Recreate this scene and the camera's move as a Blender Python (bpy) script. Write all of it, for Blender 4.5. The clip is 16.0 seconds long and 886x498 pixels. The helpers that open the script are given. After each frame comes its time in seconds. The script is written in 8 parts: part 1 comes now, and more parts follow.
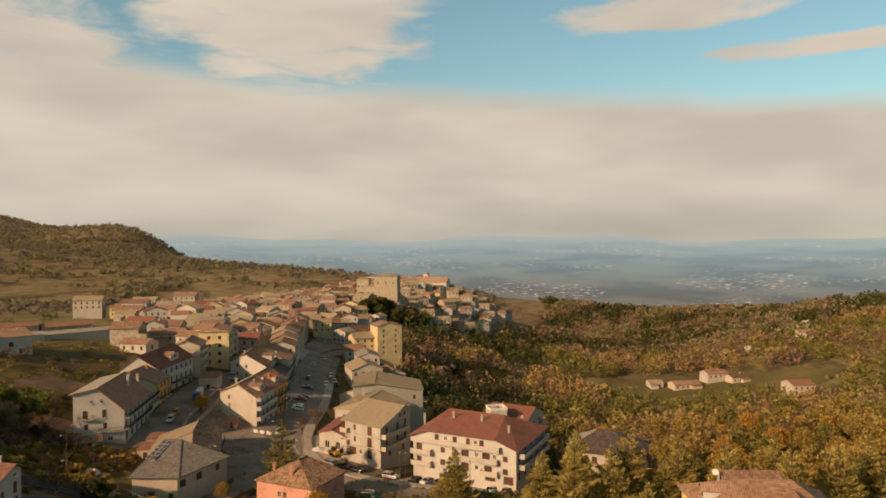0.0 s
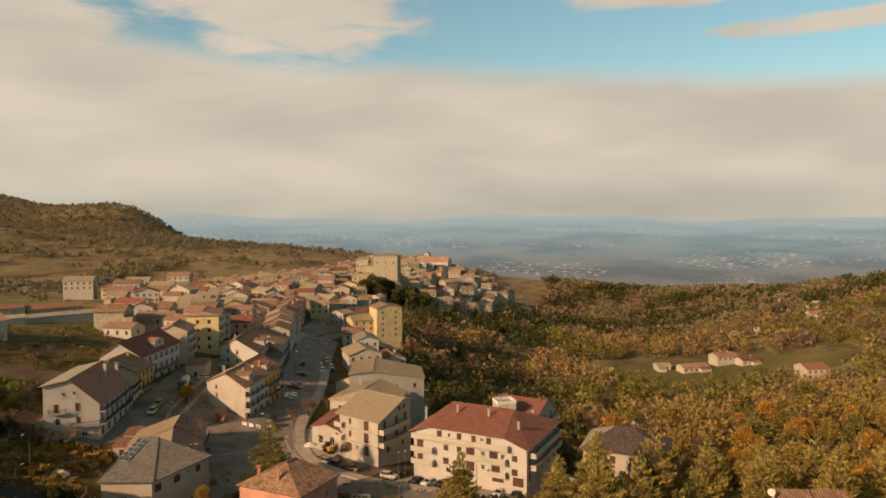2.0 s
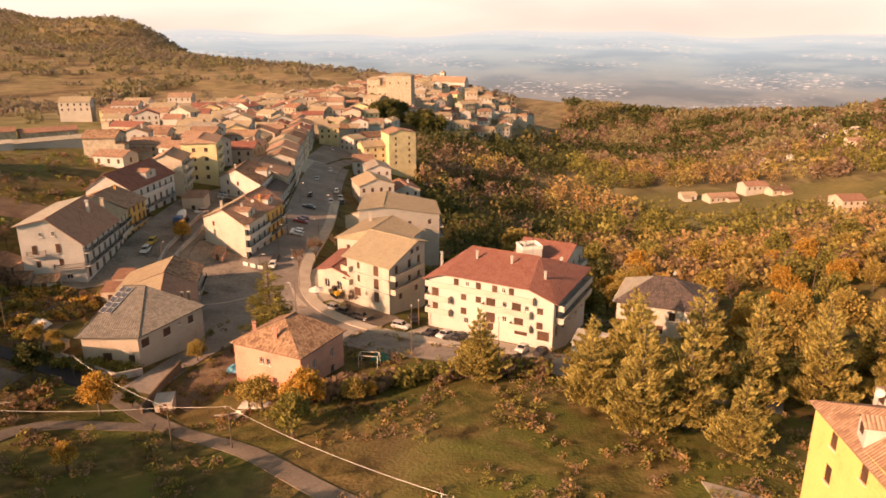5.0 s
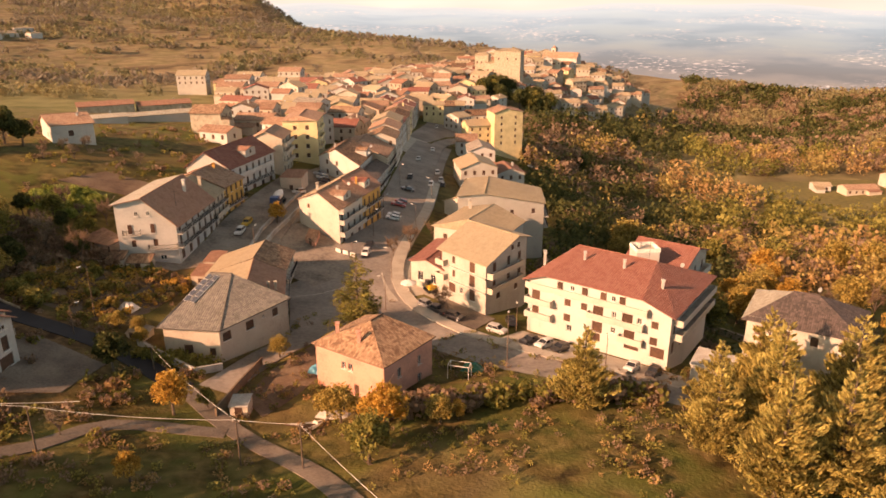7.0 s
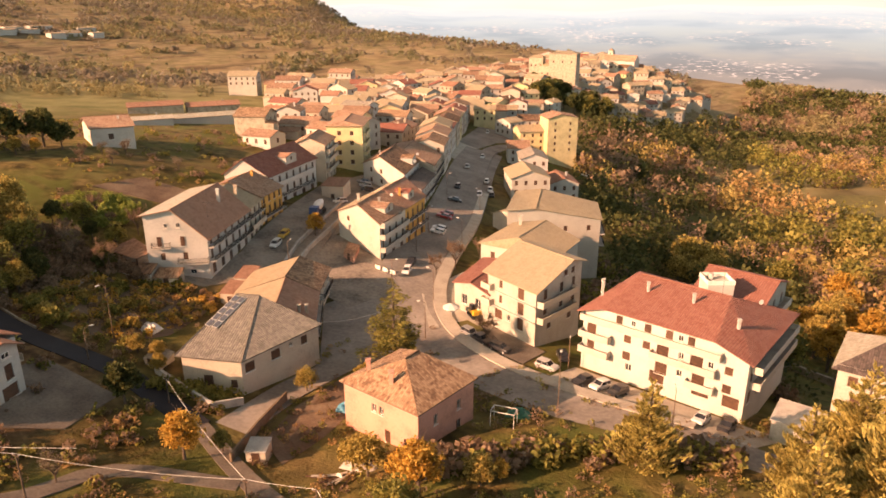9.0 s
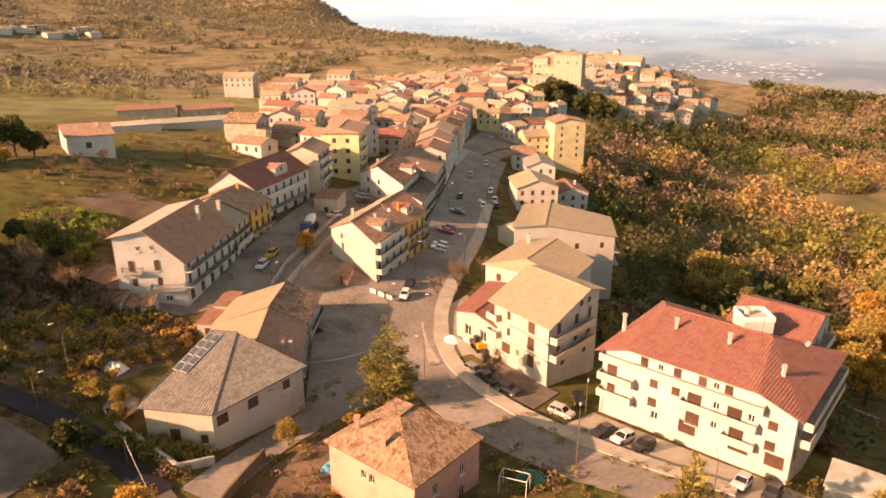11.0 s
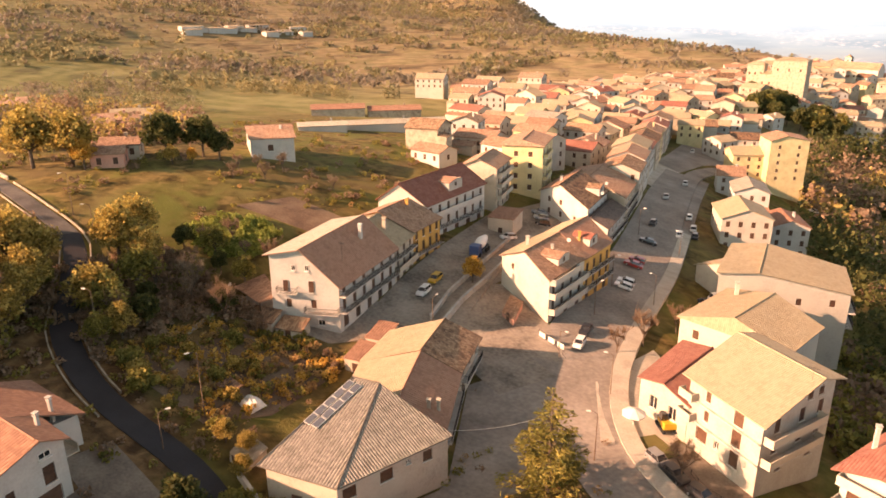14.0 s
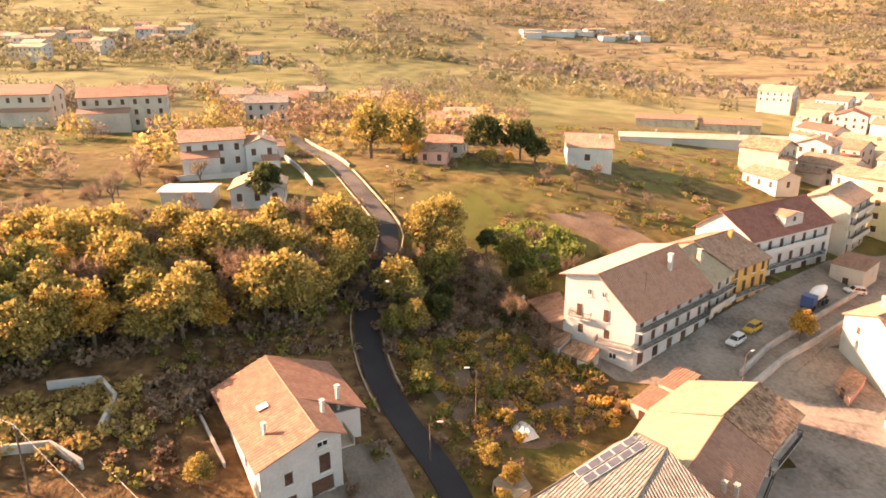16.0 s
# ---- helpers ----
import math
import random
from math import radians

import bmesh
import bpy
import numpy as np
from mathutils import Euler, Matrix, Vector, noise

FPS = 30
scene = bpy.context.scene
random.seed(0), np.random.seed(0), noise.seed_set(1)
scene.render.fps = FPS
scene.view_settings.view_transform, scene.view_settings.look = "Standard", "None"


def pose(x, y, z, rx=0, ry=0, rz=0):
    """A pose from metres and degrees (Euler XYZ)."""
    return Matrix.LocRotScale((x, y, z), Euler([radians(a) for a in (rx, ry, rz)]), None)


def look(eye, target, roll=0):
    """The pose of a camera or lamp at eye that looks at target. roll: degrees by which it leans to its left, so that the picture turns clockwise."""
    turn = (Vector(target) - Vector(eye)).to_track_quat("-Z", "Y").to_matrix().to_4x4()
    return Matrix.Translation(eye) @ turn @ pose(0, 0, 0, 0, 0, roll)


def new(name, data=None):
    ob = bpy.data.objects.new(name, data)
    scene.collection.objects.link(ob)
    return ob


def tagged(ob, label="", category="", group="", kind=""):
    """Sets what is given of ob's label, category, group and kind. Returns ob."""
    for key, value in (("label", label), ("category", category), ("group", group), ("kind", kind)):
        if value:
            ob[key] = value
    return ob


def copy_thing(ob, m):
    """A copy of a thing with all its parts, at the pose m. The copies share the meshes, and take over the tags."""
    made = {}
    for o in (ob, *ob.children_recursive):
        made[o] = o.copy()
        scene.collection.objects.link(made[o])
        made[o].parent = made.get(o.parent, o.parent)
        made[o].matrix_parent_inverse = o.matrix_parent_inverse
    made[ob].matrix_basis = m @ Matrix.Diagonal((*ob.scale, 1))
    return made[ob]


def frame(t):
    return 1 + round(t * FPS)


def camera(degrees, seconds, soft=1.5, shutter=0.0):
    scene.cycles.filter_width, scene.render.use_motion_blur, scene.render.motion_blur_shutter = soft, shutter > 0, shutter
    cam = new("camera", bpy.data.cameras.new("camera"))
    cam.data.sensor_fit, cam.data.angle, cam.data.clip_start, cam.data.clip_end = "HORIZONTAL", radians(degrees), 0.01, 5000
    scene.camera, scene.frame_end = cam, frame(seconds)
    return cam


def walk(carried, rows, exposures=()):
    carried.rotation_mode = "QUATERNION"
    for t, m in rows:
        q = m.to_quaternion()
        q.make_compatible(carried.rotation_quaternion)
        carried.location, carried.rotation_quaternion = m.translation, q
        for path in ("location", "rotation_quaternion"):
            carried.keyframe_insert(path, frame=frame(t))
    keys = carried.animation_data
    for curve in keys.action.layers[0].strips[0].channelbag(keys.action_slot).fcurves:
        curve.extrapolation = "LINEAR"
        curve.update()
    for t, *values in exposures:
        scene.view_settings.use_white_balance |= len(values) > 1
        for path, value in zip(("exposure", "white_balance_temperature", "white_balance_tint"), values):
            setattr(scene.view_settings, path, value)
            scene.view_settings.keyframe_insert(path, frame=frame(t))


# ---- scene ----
cam = camera(64.3, 16.0, 1.7)
PATH = [
    (0, (8.246, -8.629, 55.731), (8.026, -6.641, 55.69), -0.1),
    (0.5, (7.653, -4.733, 55.669), (7.432, -2.747, 55.588), -0.0),
    (1, (7.221, -0.834, 55.657), (6.999, 1.152, 55.573), -0.1),
    (1.5, (6.641, 3.044, 55.626), (6.419, 5.03, 55.543), -0.0),
    (2, (6.011, 6.665, 55.418), (5.789, 8.651, 55.317), -0.1),
    (2.5, (5.477, 10.435, 55.249), (5.255, 12.419, 55.122), -0.1),
    (3, (4.97, 13.822, 55.147), (4.749, 15.791, 54.877), -0.1),
    (3.5, (4.436, 17.244, 55.103), (4.217, 19.185, 54.675), -0.1),
    (3.7, (4.175, 18.663, 55.138), (3.957, 20.597, 54.679), 0.1),
    (5.8, (2.27, 32.505, 54.793), (1.934, 34.368, 54.148), -0.1),
    (6, (2.047, 33.732, 54.845), (1.678, 35.586, 54.193), -0.1),
    (6.5, (1.5, 36.896, 54.795), (1.049, 38.729, 54.135), -0.2),
    (7, (0.921, 39.932, 54.818), (0.391, 41.744, 54.158), -0.2),
    (7.5, (0.176, 43.034, 54.701), (-0.434, 44.821, 54.042), -0.1),
    (8, (-0.466, 45.894, 54.706), (-1.126, 47.664, 54.048), -0.1),
    (8.5, (-1.329, 48.841, 54.683), (-1.989, 50.611, 54.026), -0.1),
    (9, (-2.228, 51.735, 54.689), (-2.889, 53.505, 54.032), -0.1),
    (11.5, (-8.894, 69.157, 54.666), (-9.564, 70.922, 54.006), -0.1),
    (12, (-11.098, 74.199, 54.627), (-11.975, 75.871, 53.967), -0.3),
    (12.5, (-12.892, 78.673, 54.706), (-13.842, 80.305, 54.047), -0.3),
    (13, (-13.875, 80.465, 54.826), (-14.837, 82.089, 54.167), -0.2),
    (13.5, (-14.323, 81.052, 54.839), (-15.358, 82.632, 54.181), -0.2),
    (14, (-14.786, 81.747, 54.828), (-15.895, 83.276, 54.172), -0.3),
    (14.1, (-14.948, 82.39, 54.413), (-16.102, 83.889, 53.764), -0.4),
    (14.5, (-16.002, 83.006, 54.785), (-17.342, 84.34, 54.134), -0.3),
    (15, (-17.259, 84.468, 54.77), (-18.784, 85.59, 54.123), -0.4),
    (15.5, (-18.772, 86.211, 54.924), (-20.419, 87.145, 54.28), -0.4),
    (16, (-21.076, 88.031, 54.89), (-22.744, 88.928, 54.248), -0.3),
]
# exposure follows the clip's own brightening
EXPO = [(0, 0.24, 7300, 23), (2.5, 0.24, 7350, 24), (3.5, 0.72, 7600, 32), (6, 1.23, 8050, 42.5), (9, 1.49, 8000, 42), (11.5, 1.61, 7880, 41.5), (14, 1.87, 7750, 42), (16, 2.58, 7250, 40)]
walk(cam, [(t, look(e, g, r)) for t, e, g, r in PATH], exposures=EXPO)

# ---- world and sun ----
SUN_AZ, SUN_EL = radians(222), radians(23)  # compass turn from +y towards +x, height over the horizon
sun_way = Vector((math.sin(SUN_AZ) * math.cos(SUN_EL), math.cos(SUN_AZ) * math.cos(SUN_EL), math.sin(SUN_EL)))
sun = new("sun", bpy.data.lights.new("sun", "SUN"))
sun.data.energy, sun.data.angle, sun.data.color = 4.3, radians(0.6), (1.0, 0.68, 0.41)
sun.matrix_world = look(sun_way * 100, (0, 0, 0))

world = bpy.data.worlds.new("sky")
scene.world = world
world.use_nodes = True
wn, wl = world.node_tree.nodes, world.node_tree.links


def wnode(kind, **values):
    n = wn.new(kind)
    for k, v in values.items():
        n.inputs[k.replace("_", " ")].default_value = v
    return n


sky = wn.new("ShaderNodeTexSky")
sky.sky_type, sky.sun_disc, sky.sun_elevation, sky.sun_rotation = "NISHITA", False, SUN_EL, SUN_AZ
sky.air_density, sky.dust_density = 1.0, 1.6
coord = wn.new("ShaderNodeTexCoord")
sep = wn.new("ShaderNodeSeparateXYZ")
wl.new(coord.outputs["Generated"], sep.inputs[0])


def wmath(op, a, b=None, clamp=False):
    n = wn.new("ShaderNodeMath")
    n.operation, n.use_clamp = op, clamp
    for i, v in enumerate((a, b)):
        if v is None:
            continue
        if isinstance(v, (int, float)):
            n.inputs[i].default_value = v
        else:
            wl.new(v, n.inputs[i])
    return n.outputs[0]


def wramp(v, lo, hi, to0=0.0, to1=1.0):
    n = wn.new("ShaderNodeMapRange")
    n.interpolation_type = "SMOOTHSTEP"
    n.inputs["From Min"].default_value, n.inputs["From Max"].default_value = lo, hi
    n.inputs["To Min"].default_value, n.inputs["To Max"].default_value = to0, to1
    wl.new(v, n.inputs["Value"])
    return n.outputs[0]


az = wmath("ARCTAN2", sep.outputs["X"], sep.outputs["Y"])
flat = wn.new("ShaderNodeCombineXYZ")
wl.new(wmath("MULTIPLY", az, 3.0), flat.inputs[0])
wl.new(wmath("MULTIPLY", sep.outputs["Z"], 11.0), flat.inputs[1])
cloud_noise = wnode("ShaderNodeTexNoise", Scale=1.1, Detail=3.0, Roughness=0.45, Distortion=0.2)
wl.new(flat.outputs[0], cloud_noise.inputs["Vector"])
wisp_noise = wnode("ShaderNodeTexNoise", Scale=3.2, Detail=5.0, Roughness=0.55, Distortion=0.4)
wl.new(flat.outputs[0], wisp_noise.inputs["Vector"])


def puff(at, up, wide, tall):
    """One cloud: full at its heart, gone at its edge, ragged by the wisps."""
    da = wmath("DIVIDE", wmath("SUBTRACT", az, at), wide)
    dz = wmath("DIVIDE", wmath("SUBTRACT", sep.outputs["Z"], up), tall)
    r = wmath("ADD", wmath("POWER", wmath("ABSOLUTE", da), 2.0), wmath("POWER", wmath("ABSOLUTE", dz), 2.0))
    r = wmath("ADD", r, wmath("MULTIPLY", wmath("SUBTRACT", wisp_noise.outputs[0], 0.5), 2.6))
    return wramp(r, 1.25, 0.25)


# a bank of cloud low over the plain, a blue lane above it and loose clouds in the lane
bank = wramp(wmath("ADD", wmath("ADD", sep.outputs["Z"], wmath("MULTIPLY", wmath("ADD", az, 0.1), 0.06)), wmath("MULTIPLY", wmath("SUBTRACT", cloud_noise.outputs[0], 0.5), 0.06)), 0.218, 0.168)
over = wramp(wmath("ADD", cloud_noise.outputs[0], wmath("MULTIPLY", sep.outputs["Z"], 0.2)), 0.56, 0.74)
# the sky towards the sun is clear
cover = wmath("MULTIPLY", bank, wramp(sep.outputs["Y"], -0.35, 0.25))
for spot in ((-0.32, 0.29, 0.2, 0.10), (-0.66, 0.20, 0.14, 0.12), (0.19, 0.284, 0.15, 0.022), (0.38, 0.228, 0.15, 0.013), (0.62, 0.262, 0.16, 0.012)):
    cover = wmath("MAXIMUM", cover, puff(*spot))
cover = wmath("MAXIMUM", cover, wmath("MULTIPLY", over, wramp(sep.outputs["Z"], 0.36, 0.5, 0.0, 0.2)))
cloud_tone = wn.new("ShaderNodeMix")
cloud_tone.data_type = "RGBA"
cloud_tone.inputs["A"].default_value, cloud_tone.inputs["B"].default_value = (6.75, 6.85, 5.9, 1), (8.6, 8.6, 7.2, 1)
wl.new(wramp(cloud_noise.outputs[0], 0.3, 0.7), cloud_tone.inputs["Factor"])
# thicker, greyer air close to the horizon
low_air = wn.new("ShaderNodeMix")
low_air.data_type, low_air.blend_type = "RGBA", "MULTIPLY"
low_air.inputs["B"].default_value = (0.82, 0.86, 0.86, 1)
wl.new(wramp(sep.outputs["Z"], 0.06, 0.0), low_air.inputs["Factor"])
wl.new(cloud_tone.outputs["Result"], low_air.inputs["A"])
skymix = wn.new("ShaderNodeMix")
skymix.data_type = "RGBA"
wl.new(cover, skymix.inputs["Factor"])
teal = wn.new("ShaderNodeMix")
teal.data_type, teal.blend_type = "RGBA", "MULTIPLY"
teal.inputs["Factor"].default_value, teal.inputs["B"].default_value = 1.0, (1.4, 2.0, 1.72, 1)
wl.new(sky.outputs[0], teal.inputs["A"])
deep = wn.new("ShaderNodeMix")
deep.data_type, deep.blend_type = "RGBA", "MULTIPLY"
deep.inputs["B"].default_value = (0.42, 0.285, 0.205, 1)
wl.new(wramp(sep.outputs["Z"], 0.34, 0.62), deep.inputs["Factor"])
wl.new(teal.outputs["Result"], deep.inputs["A"])
wl.new(deep.outputs["Result"], skymix.inputs["A"])
wl.new(low_air.outputs["Result"], skymix.inputs["B"])
back = wn["Background"] if "Background" in wn else wn.new("ShaderNodeBackground")
back.inputs["Strength"].default_value = 0.062
wl.new(skymix.outputs["Result"], back.inputs["Color"])
out = wn["World Output"] if "World Output" in wn else wn.new("ShaderNodeOutputWorld")
wl.new(back.outputs[0], out.inputs[0])


# ---- materials ----
def material(name, colors, rough=0.85, scale=1.0, fine=9.0, bump=0.3, metal=0.0, space="Object", per_object=0.0, spec=0.3, per_island=0.0):
    """A rough surface: two or three colours mixed by a coarse and a fine noise, with relief."""
    m = bpy.data.materials.new(name)
    m.use_nodes = True
    n, l = m.node_tree.nodes, m.node_tree.links
    b = n["Principled BSDF"]
    tc = n.new("ShaderNodeTexCoord")
    big, small = n.new("ShaderNodeTexNoise"), n.new("ShaderNodeTexNoise")
    for t, s in ((big, scale), (small, fine)):
        t.inputs["Scale"].default_value, t.inputs["Detail"].default_value = s, 5.0
        l.new(tc.outputs[space], t.inputs["Vector"])
    ramp = n.new("ShaderNodeValToRGB")
    e = ramp.color_ramp.elements
    e[0].position, e[1].position = 0.32, 0.68
    e[0].color, e[1].color = (*colors[0], 1), (*colors[-1], 1)
    for i, c in enumerate(colors[1:-1]):
        x = ramp.color_ramp.elements.new(0.32 + 0.36 * (i + 1) / (len(colors) - 1))
        x.color = (*c, 1)
    mixv = n.new("ShaderNodeMath")
    mixv.operation = "MULTIPLY_ADD"
    l.new(small.outputs[0], mixv.inputs[0])
    mixv.inputs[1].default_value = 0.45
    half = n.new("ShaderNodeMath")
    half.operation = "MULTIPLY_ADD"
    l.new(big.outputs[0], half.inputs[0])
    half.inputs[1].default_value, half.inputs[2].default_value = 0.75, -0.1
    l.new(half.outputs[0], mixv.inputs[2])
    value = mixv.outputs[0]
    if per_object or per_island:
        src = n.new("ShaderNodeObjectInfo") if per_object else n.new("ShaderNodeNewGeometry")
        sh = n.new("ShaderNodeMath")
        sh.operation = "MULTIPLY_ADD"
        l.new(src.outputs["Random" if per_object else "Random Per Island"], sh.inputs[0])
        k = per_object or per_island
        sh.inputs[1].default_value = k
        add = n.new("ShaderNodeMath")
        add.operation = "ADD"
        l.new(value, add.inputs[0])
        l.new(sh.outputs[0], add.inputs[1])
        sh.inputs[2].default_value = -k / 2
        value = add.outputs[0]
    l.new(value, ramp.inputs[0])
    l.new(ramp.outputs[0], b.inputs["Base Color"])
    b.inputs["Roughness"].default_value, b.inputs["Metallic"].default_value = rough, metal
    b.inputs["Specular IOR Level"].default_value = spec
    if bump:
        bp = n.new("ShaderNodeBump")
        bp.inputs["Strength"].default_value, bp.inputs["Distance"].default_value = bump, 0.05
        l.new(small.outputs[0], bp.inputs["Height"])
        l.new(bp.outputs[0], b.inputs["Normal"])
    return m


def tile_material(name, colors, pitch=0.32, course=0.42, groove_dark=0.5):
    """Roof tiles in rows, laid by the roof's own metres: barrels up the slope, courses across."""
    m = bpy.data.materials.new(name)
    m.use_nodes = True
    n, l = m.node_tree.nodes, m.node_tree.links
    b = n["Principled BSDF"]
    uv = n.new("ShaderNodeUVMap")
    uv.uv_map = "metres"
    sx = n.new("ShaderNodeSeparateXYZ")
    l.new(uv.outputs[0], sx.inputs[0])

    def mt(op, a, b2=None):
        k = n.new("ShaderNodeMath")
        k.operation = op
        for i, v in enumerate((a, b2)):
            if v is None:
                continue
            if isinstance(v, (int, float)):
                k.inputs[i].default_value = v
            else:
                l.new(v, k.inputs[i])
        return k.outputs[0]

    barrel = mt("ABSOLUTE", mt("SINE", mt("MULTIPLY", sx.outputs[0], math.pi / pitch)))
    step = mt("FRACT", mt("DIVIDE", sx.outputs[1], course))
    height = mt("ADD", barrel, mt("MULTIPLY", step, -0.6))
    cell = n.new("ShaderNodeCombineXYZ")
    l.new(mt("FLOOR", mt("DIVIDE", sx.outputs[0], pitch)), cell.inputs[0])
    l.new(mt("FLOOR", mt("DIVIDE", sx.outputs[1], course)), cell.inputs[1])
    one = n.new("ShaderNodeTexWhiteNoise")
    one.noise_dimensions = "2D"
    l.new(cell.outputs[0], one.inputs["Vector"])
    big = n.new("ShaderNodeTexNoise")
    big.inputs["Scale"].default_value, big.inputs["Detail"].default_value = 0.5, 6.0
    l.new(uv.outputs[0], big.inputs["Vector"])
    v = mt("ADD", mt("MULTIPLY", one.outputs["Value"], 0.35), mt("MULTIPLY", big.outputs[0], 0.65))
    ramp = n.new("ShaderNodeValToRGB")
    e = ramp.color_ramp.elements
    e[0].position, e[1].position = 0.25, 0.72
    e[0].color, e[1].color = (*colors[0], 1), (*colors[-1], 1)
    for i, c in enumerate(colors[1:-1]):
        ramp.color_ramp.elements.new(0.25 + 0.47 * (i + 1) / (len(colors) - 1)).color = (*c, 1)
    each = n.new("ShaderNodeObjectInfo")
    l.new(mt("ADD", v, mt("MULTIPLY", mt("SUBTRACT", each.outputs["Random"], 0.5), 0.3)), ramp.inputs[0])
    # grooves between the barrels mix towards a much darker tile colour
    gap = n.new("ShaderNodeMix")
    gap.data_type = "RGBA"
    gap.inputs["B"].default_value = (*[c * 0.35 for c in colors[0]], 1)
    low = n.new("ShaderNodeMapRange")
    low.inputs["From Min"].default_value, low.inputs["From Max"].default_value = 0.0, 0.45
    low.inputs["To Min"].default_value, low.inputs["To Max"].default_value = groove_dark, 0.0
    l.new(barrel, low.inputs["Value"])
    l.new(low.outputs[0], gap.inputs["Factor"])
    l.new(ramp.outputs[0], gap.inputs["A"])
    l.new(gap.outputs["Result"], b.inputs["Base Color"])
    b.inputs["Roughness"].default_value, b.inputs["Specular IOR Level"].default_value = 0.85, 0.25
    bp = n.new("ShaderNodeBump")
    bp.inputs["Strength"].default_value, bp.inputs["Distance"].default_value = 0.9, 0.08
    l.new(height, bp.inputs["Height"])
    l.new(bp.outputs[0], b.inputs["Normal"])
    return m


def plaster(name, c, stain=0.72):
    return material(name, [tuple(v * stain for v in c), tuple(v * 0.93 for v in c), c], 0.9, 0.35, 3.0, 0.12, per_object=0.2)


CREAM = plaster("cream_plaster", (0.435, 0.395, 0.335), 0.78)
WHITE = plaster("white_plaster", (0.465, 0.442, 0.40), 0.8)
YELLOW = plaster("yellow_plaster", (0.64, 0.52, 0.29))
OCHRE = plaster("ochre_plaster", (0.62, 0.33, 0.09))
AMBER = plaster("amber_plaster", (0.62, 0.44, 0.16))
PINK = plaster("pink_plaster", (0.60, 0.30, 0.22))
SAND = plaster("sand_plaster", (0.47, 0.40, 0.315))
GREY = plaster("grey_plaster", (0.45, 0.41, 0.36))
STONE = material("old_stone", [(0.22, 0.18, 0.13), (0.34, 0.29, 0.22), (0.42, 0.36, 0.27)], 0.95, 0.8, 4.0, 0.6, per_object=0.1)
CONCRETE = material("concrete", [(0.28, 0.26, 0.23), (0.40, 0.37, 0.33), (0.47, 0.44, 0.39)], 0.9, 0.5, 6.0, 0.2)
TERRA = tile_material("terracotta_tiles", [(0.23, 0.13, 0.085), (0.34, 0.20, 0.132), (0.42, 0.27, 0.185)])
OLD_TERRA = tile_material("weathered_terracotta_tiles", [(0.09, 0.056, 0.038), (0.26, 0.145, 0.085), (0.42, 0.27, 0.17)], groove_dark=0.7)
RED = tile_material("red_tiles", [(0.22, 0.08, 0.055), (0.26, 0.10, 0.072), (0.30, 0.13, 0.095)], pitch=0.4, groove_dark=0.4)
BROWN = tile_material("brown_tiles", [(0.25, 0.125, 0.082), (0.31, 0.162, 0.106), (0.365, 0.20, 0.134)], pitch=0.45, groove_dark=0.25)
TAN = tile_material("tan_tiles", [(0.30, 0.232, 0.15), (0.355, 0.28, 0.185), (0.40, 0.32, 0.215)], groove_dark=0.25)
PALETILE = tile_material("pale_grey_tiles", [(0.30, 0.26, 0.20), (0.38, 0.34, 0.27), (0.46, 0.41, 0.33)], groove_dark=0.35)
GREYTILE = tile_material("grey_tiles", [(0.19, 0.165, 0.135), (0.27, 0.235, 0.195), (0.35, 0.305, 0.25)], pitch=0.36, course=0.42, groove_dark=0.75)
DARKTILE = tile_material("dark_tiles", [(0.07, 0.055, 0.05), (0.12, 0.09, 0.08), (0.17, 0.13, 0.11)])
WOOD = material("dark_shutter_wood", [(0.05, 0.025, 0.015), (0.10, 0.05, 0.03)], 0.6, 2.0, 20.0, 0.15, per_object=0.3)
FRAMEW = material("white_frame", [(0.55, 0.52, 0.47), (0.7, 0.67, 0.6)], 0.5, 2.0, 15.0, 0.05)
IRON = material("dark_iron", [(0.02, 0.02, 0.02), (0.06, 0.05, 0.045)], 0.5, 2.0, 20.0, 0.1, metal=0.6)
RUSTY = material("weathered_metal", [(0.10, 0.06, 0.04), (0.24, 0.17, 0.12)], 0.6, 1.0, 8.0, 0.1, metal=0.3)
ASPHALT = material("asphalt", [(0.17, 0.142, 0.12), (0.25, 0.212, 0.18), (0.34, 0.292, 0.248)], 0.9, 0.12, 1.4, 0.2, space="Object")
OLDTAR = material("worn_tar", [(0.05, 0.044, 0.04), (0.085, 0.075, 0.068), (0.13, 0.115, 0.10)], 0.85, 0.25, 4.0, 0.2)
NEWASPHALT = material("fresh_asphalt", [(0.018, 0.016, 0.018), (0.03, 0.027, 0.03)], 0.75, 0.3, 5.0, 0.2)
PAVING = material("paving", [(0.26, 0.22, 0.18), (0.36, 0.31, 0.25), (0.42, 0.37, 0.30)], 0.9, 0.25, 3.0, 0.15)
GRAVEL = material("track_gravel", [(0.11, 0.085, 0.066), (0.17, 0.135, 0.105), (0.24, 0.195, 0.15)], 0.95, 0.25, 3.0, 0.4)
MEADOW = material("meadow_grass", [(0.08, 0.074, 0.023), (0.13, 0.108, 0.034), (0.175, 0.135, 0.05)], 0.95, 0.03, 0.4, 0.4)
ROCK = material("pale_rock", [(0.30, 0.27, 0.23), (0.42, 0.38, 0.33), (0.52, 0.48, 0.42)], 0.95, 0.15, 1.0, 0.6)
STREET = material("stained_concrete_street", [(0.13, 0.104, 0.085), (0.26, 0.215, 0.172), (0.35, 0.295, 0.24)], 0.9, 0.16, 1.6, 0.2)
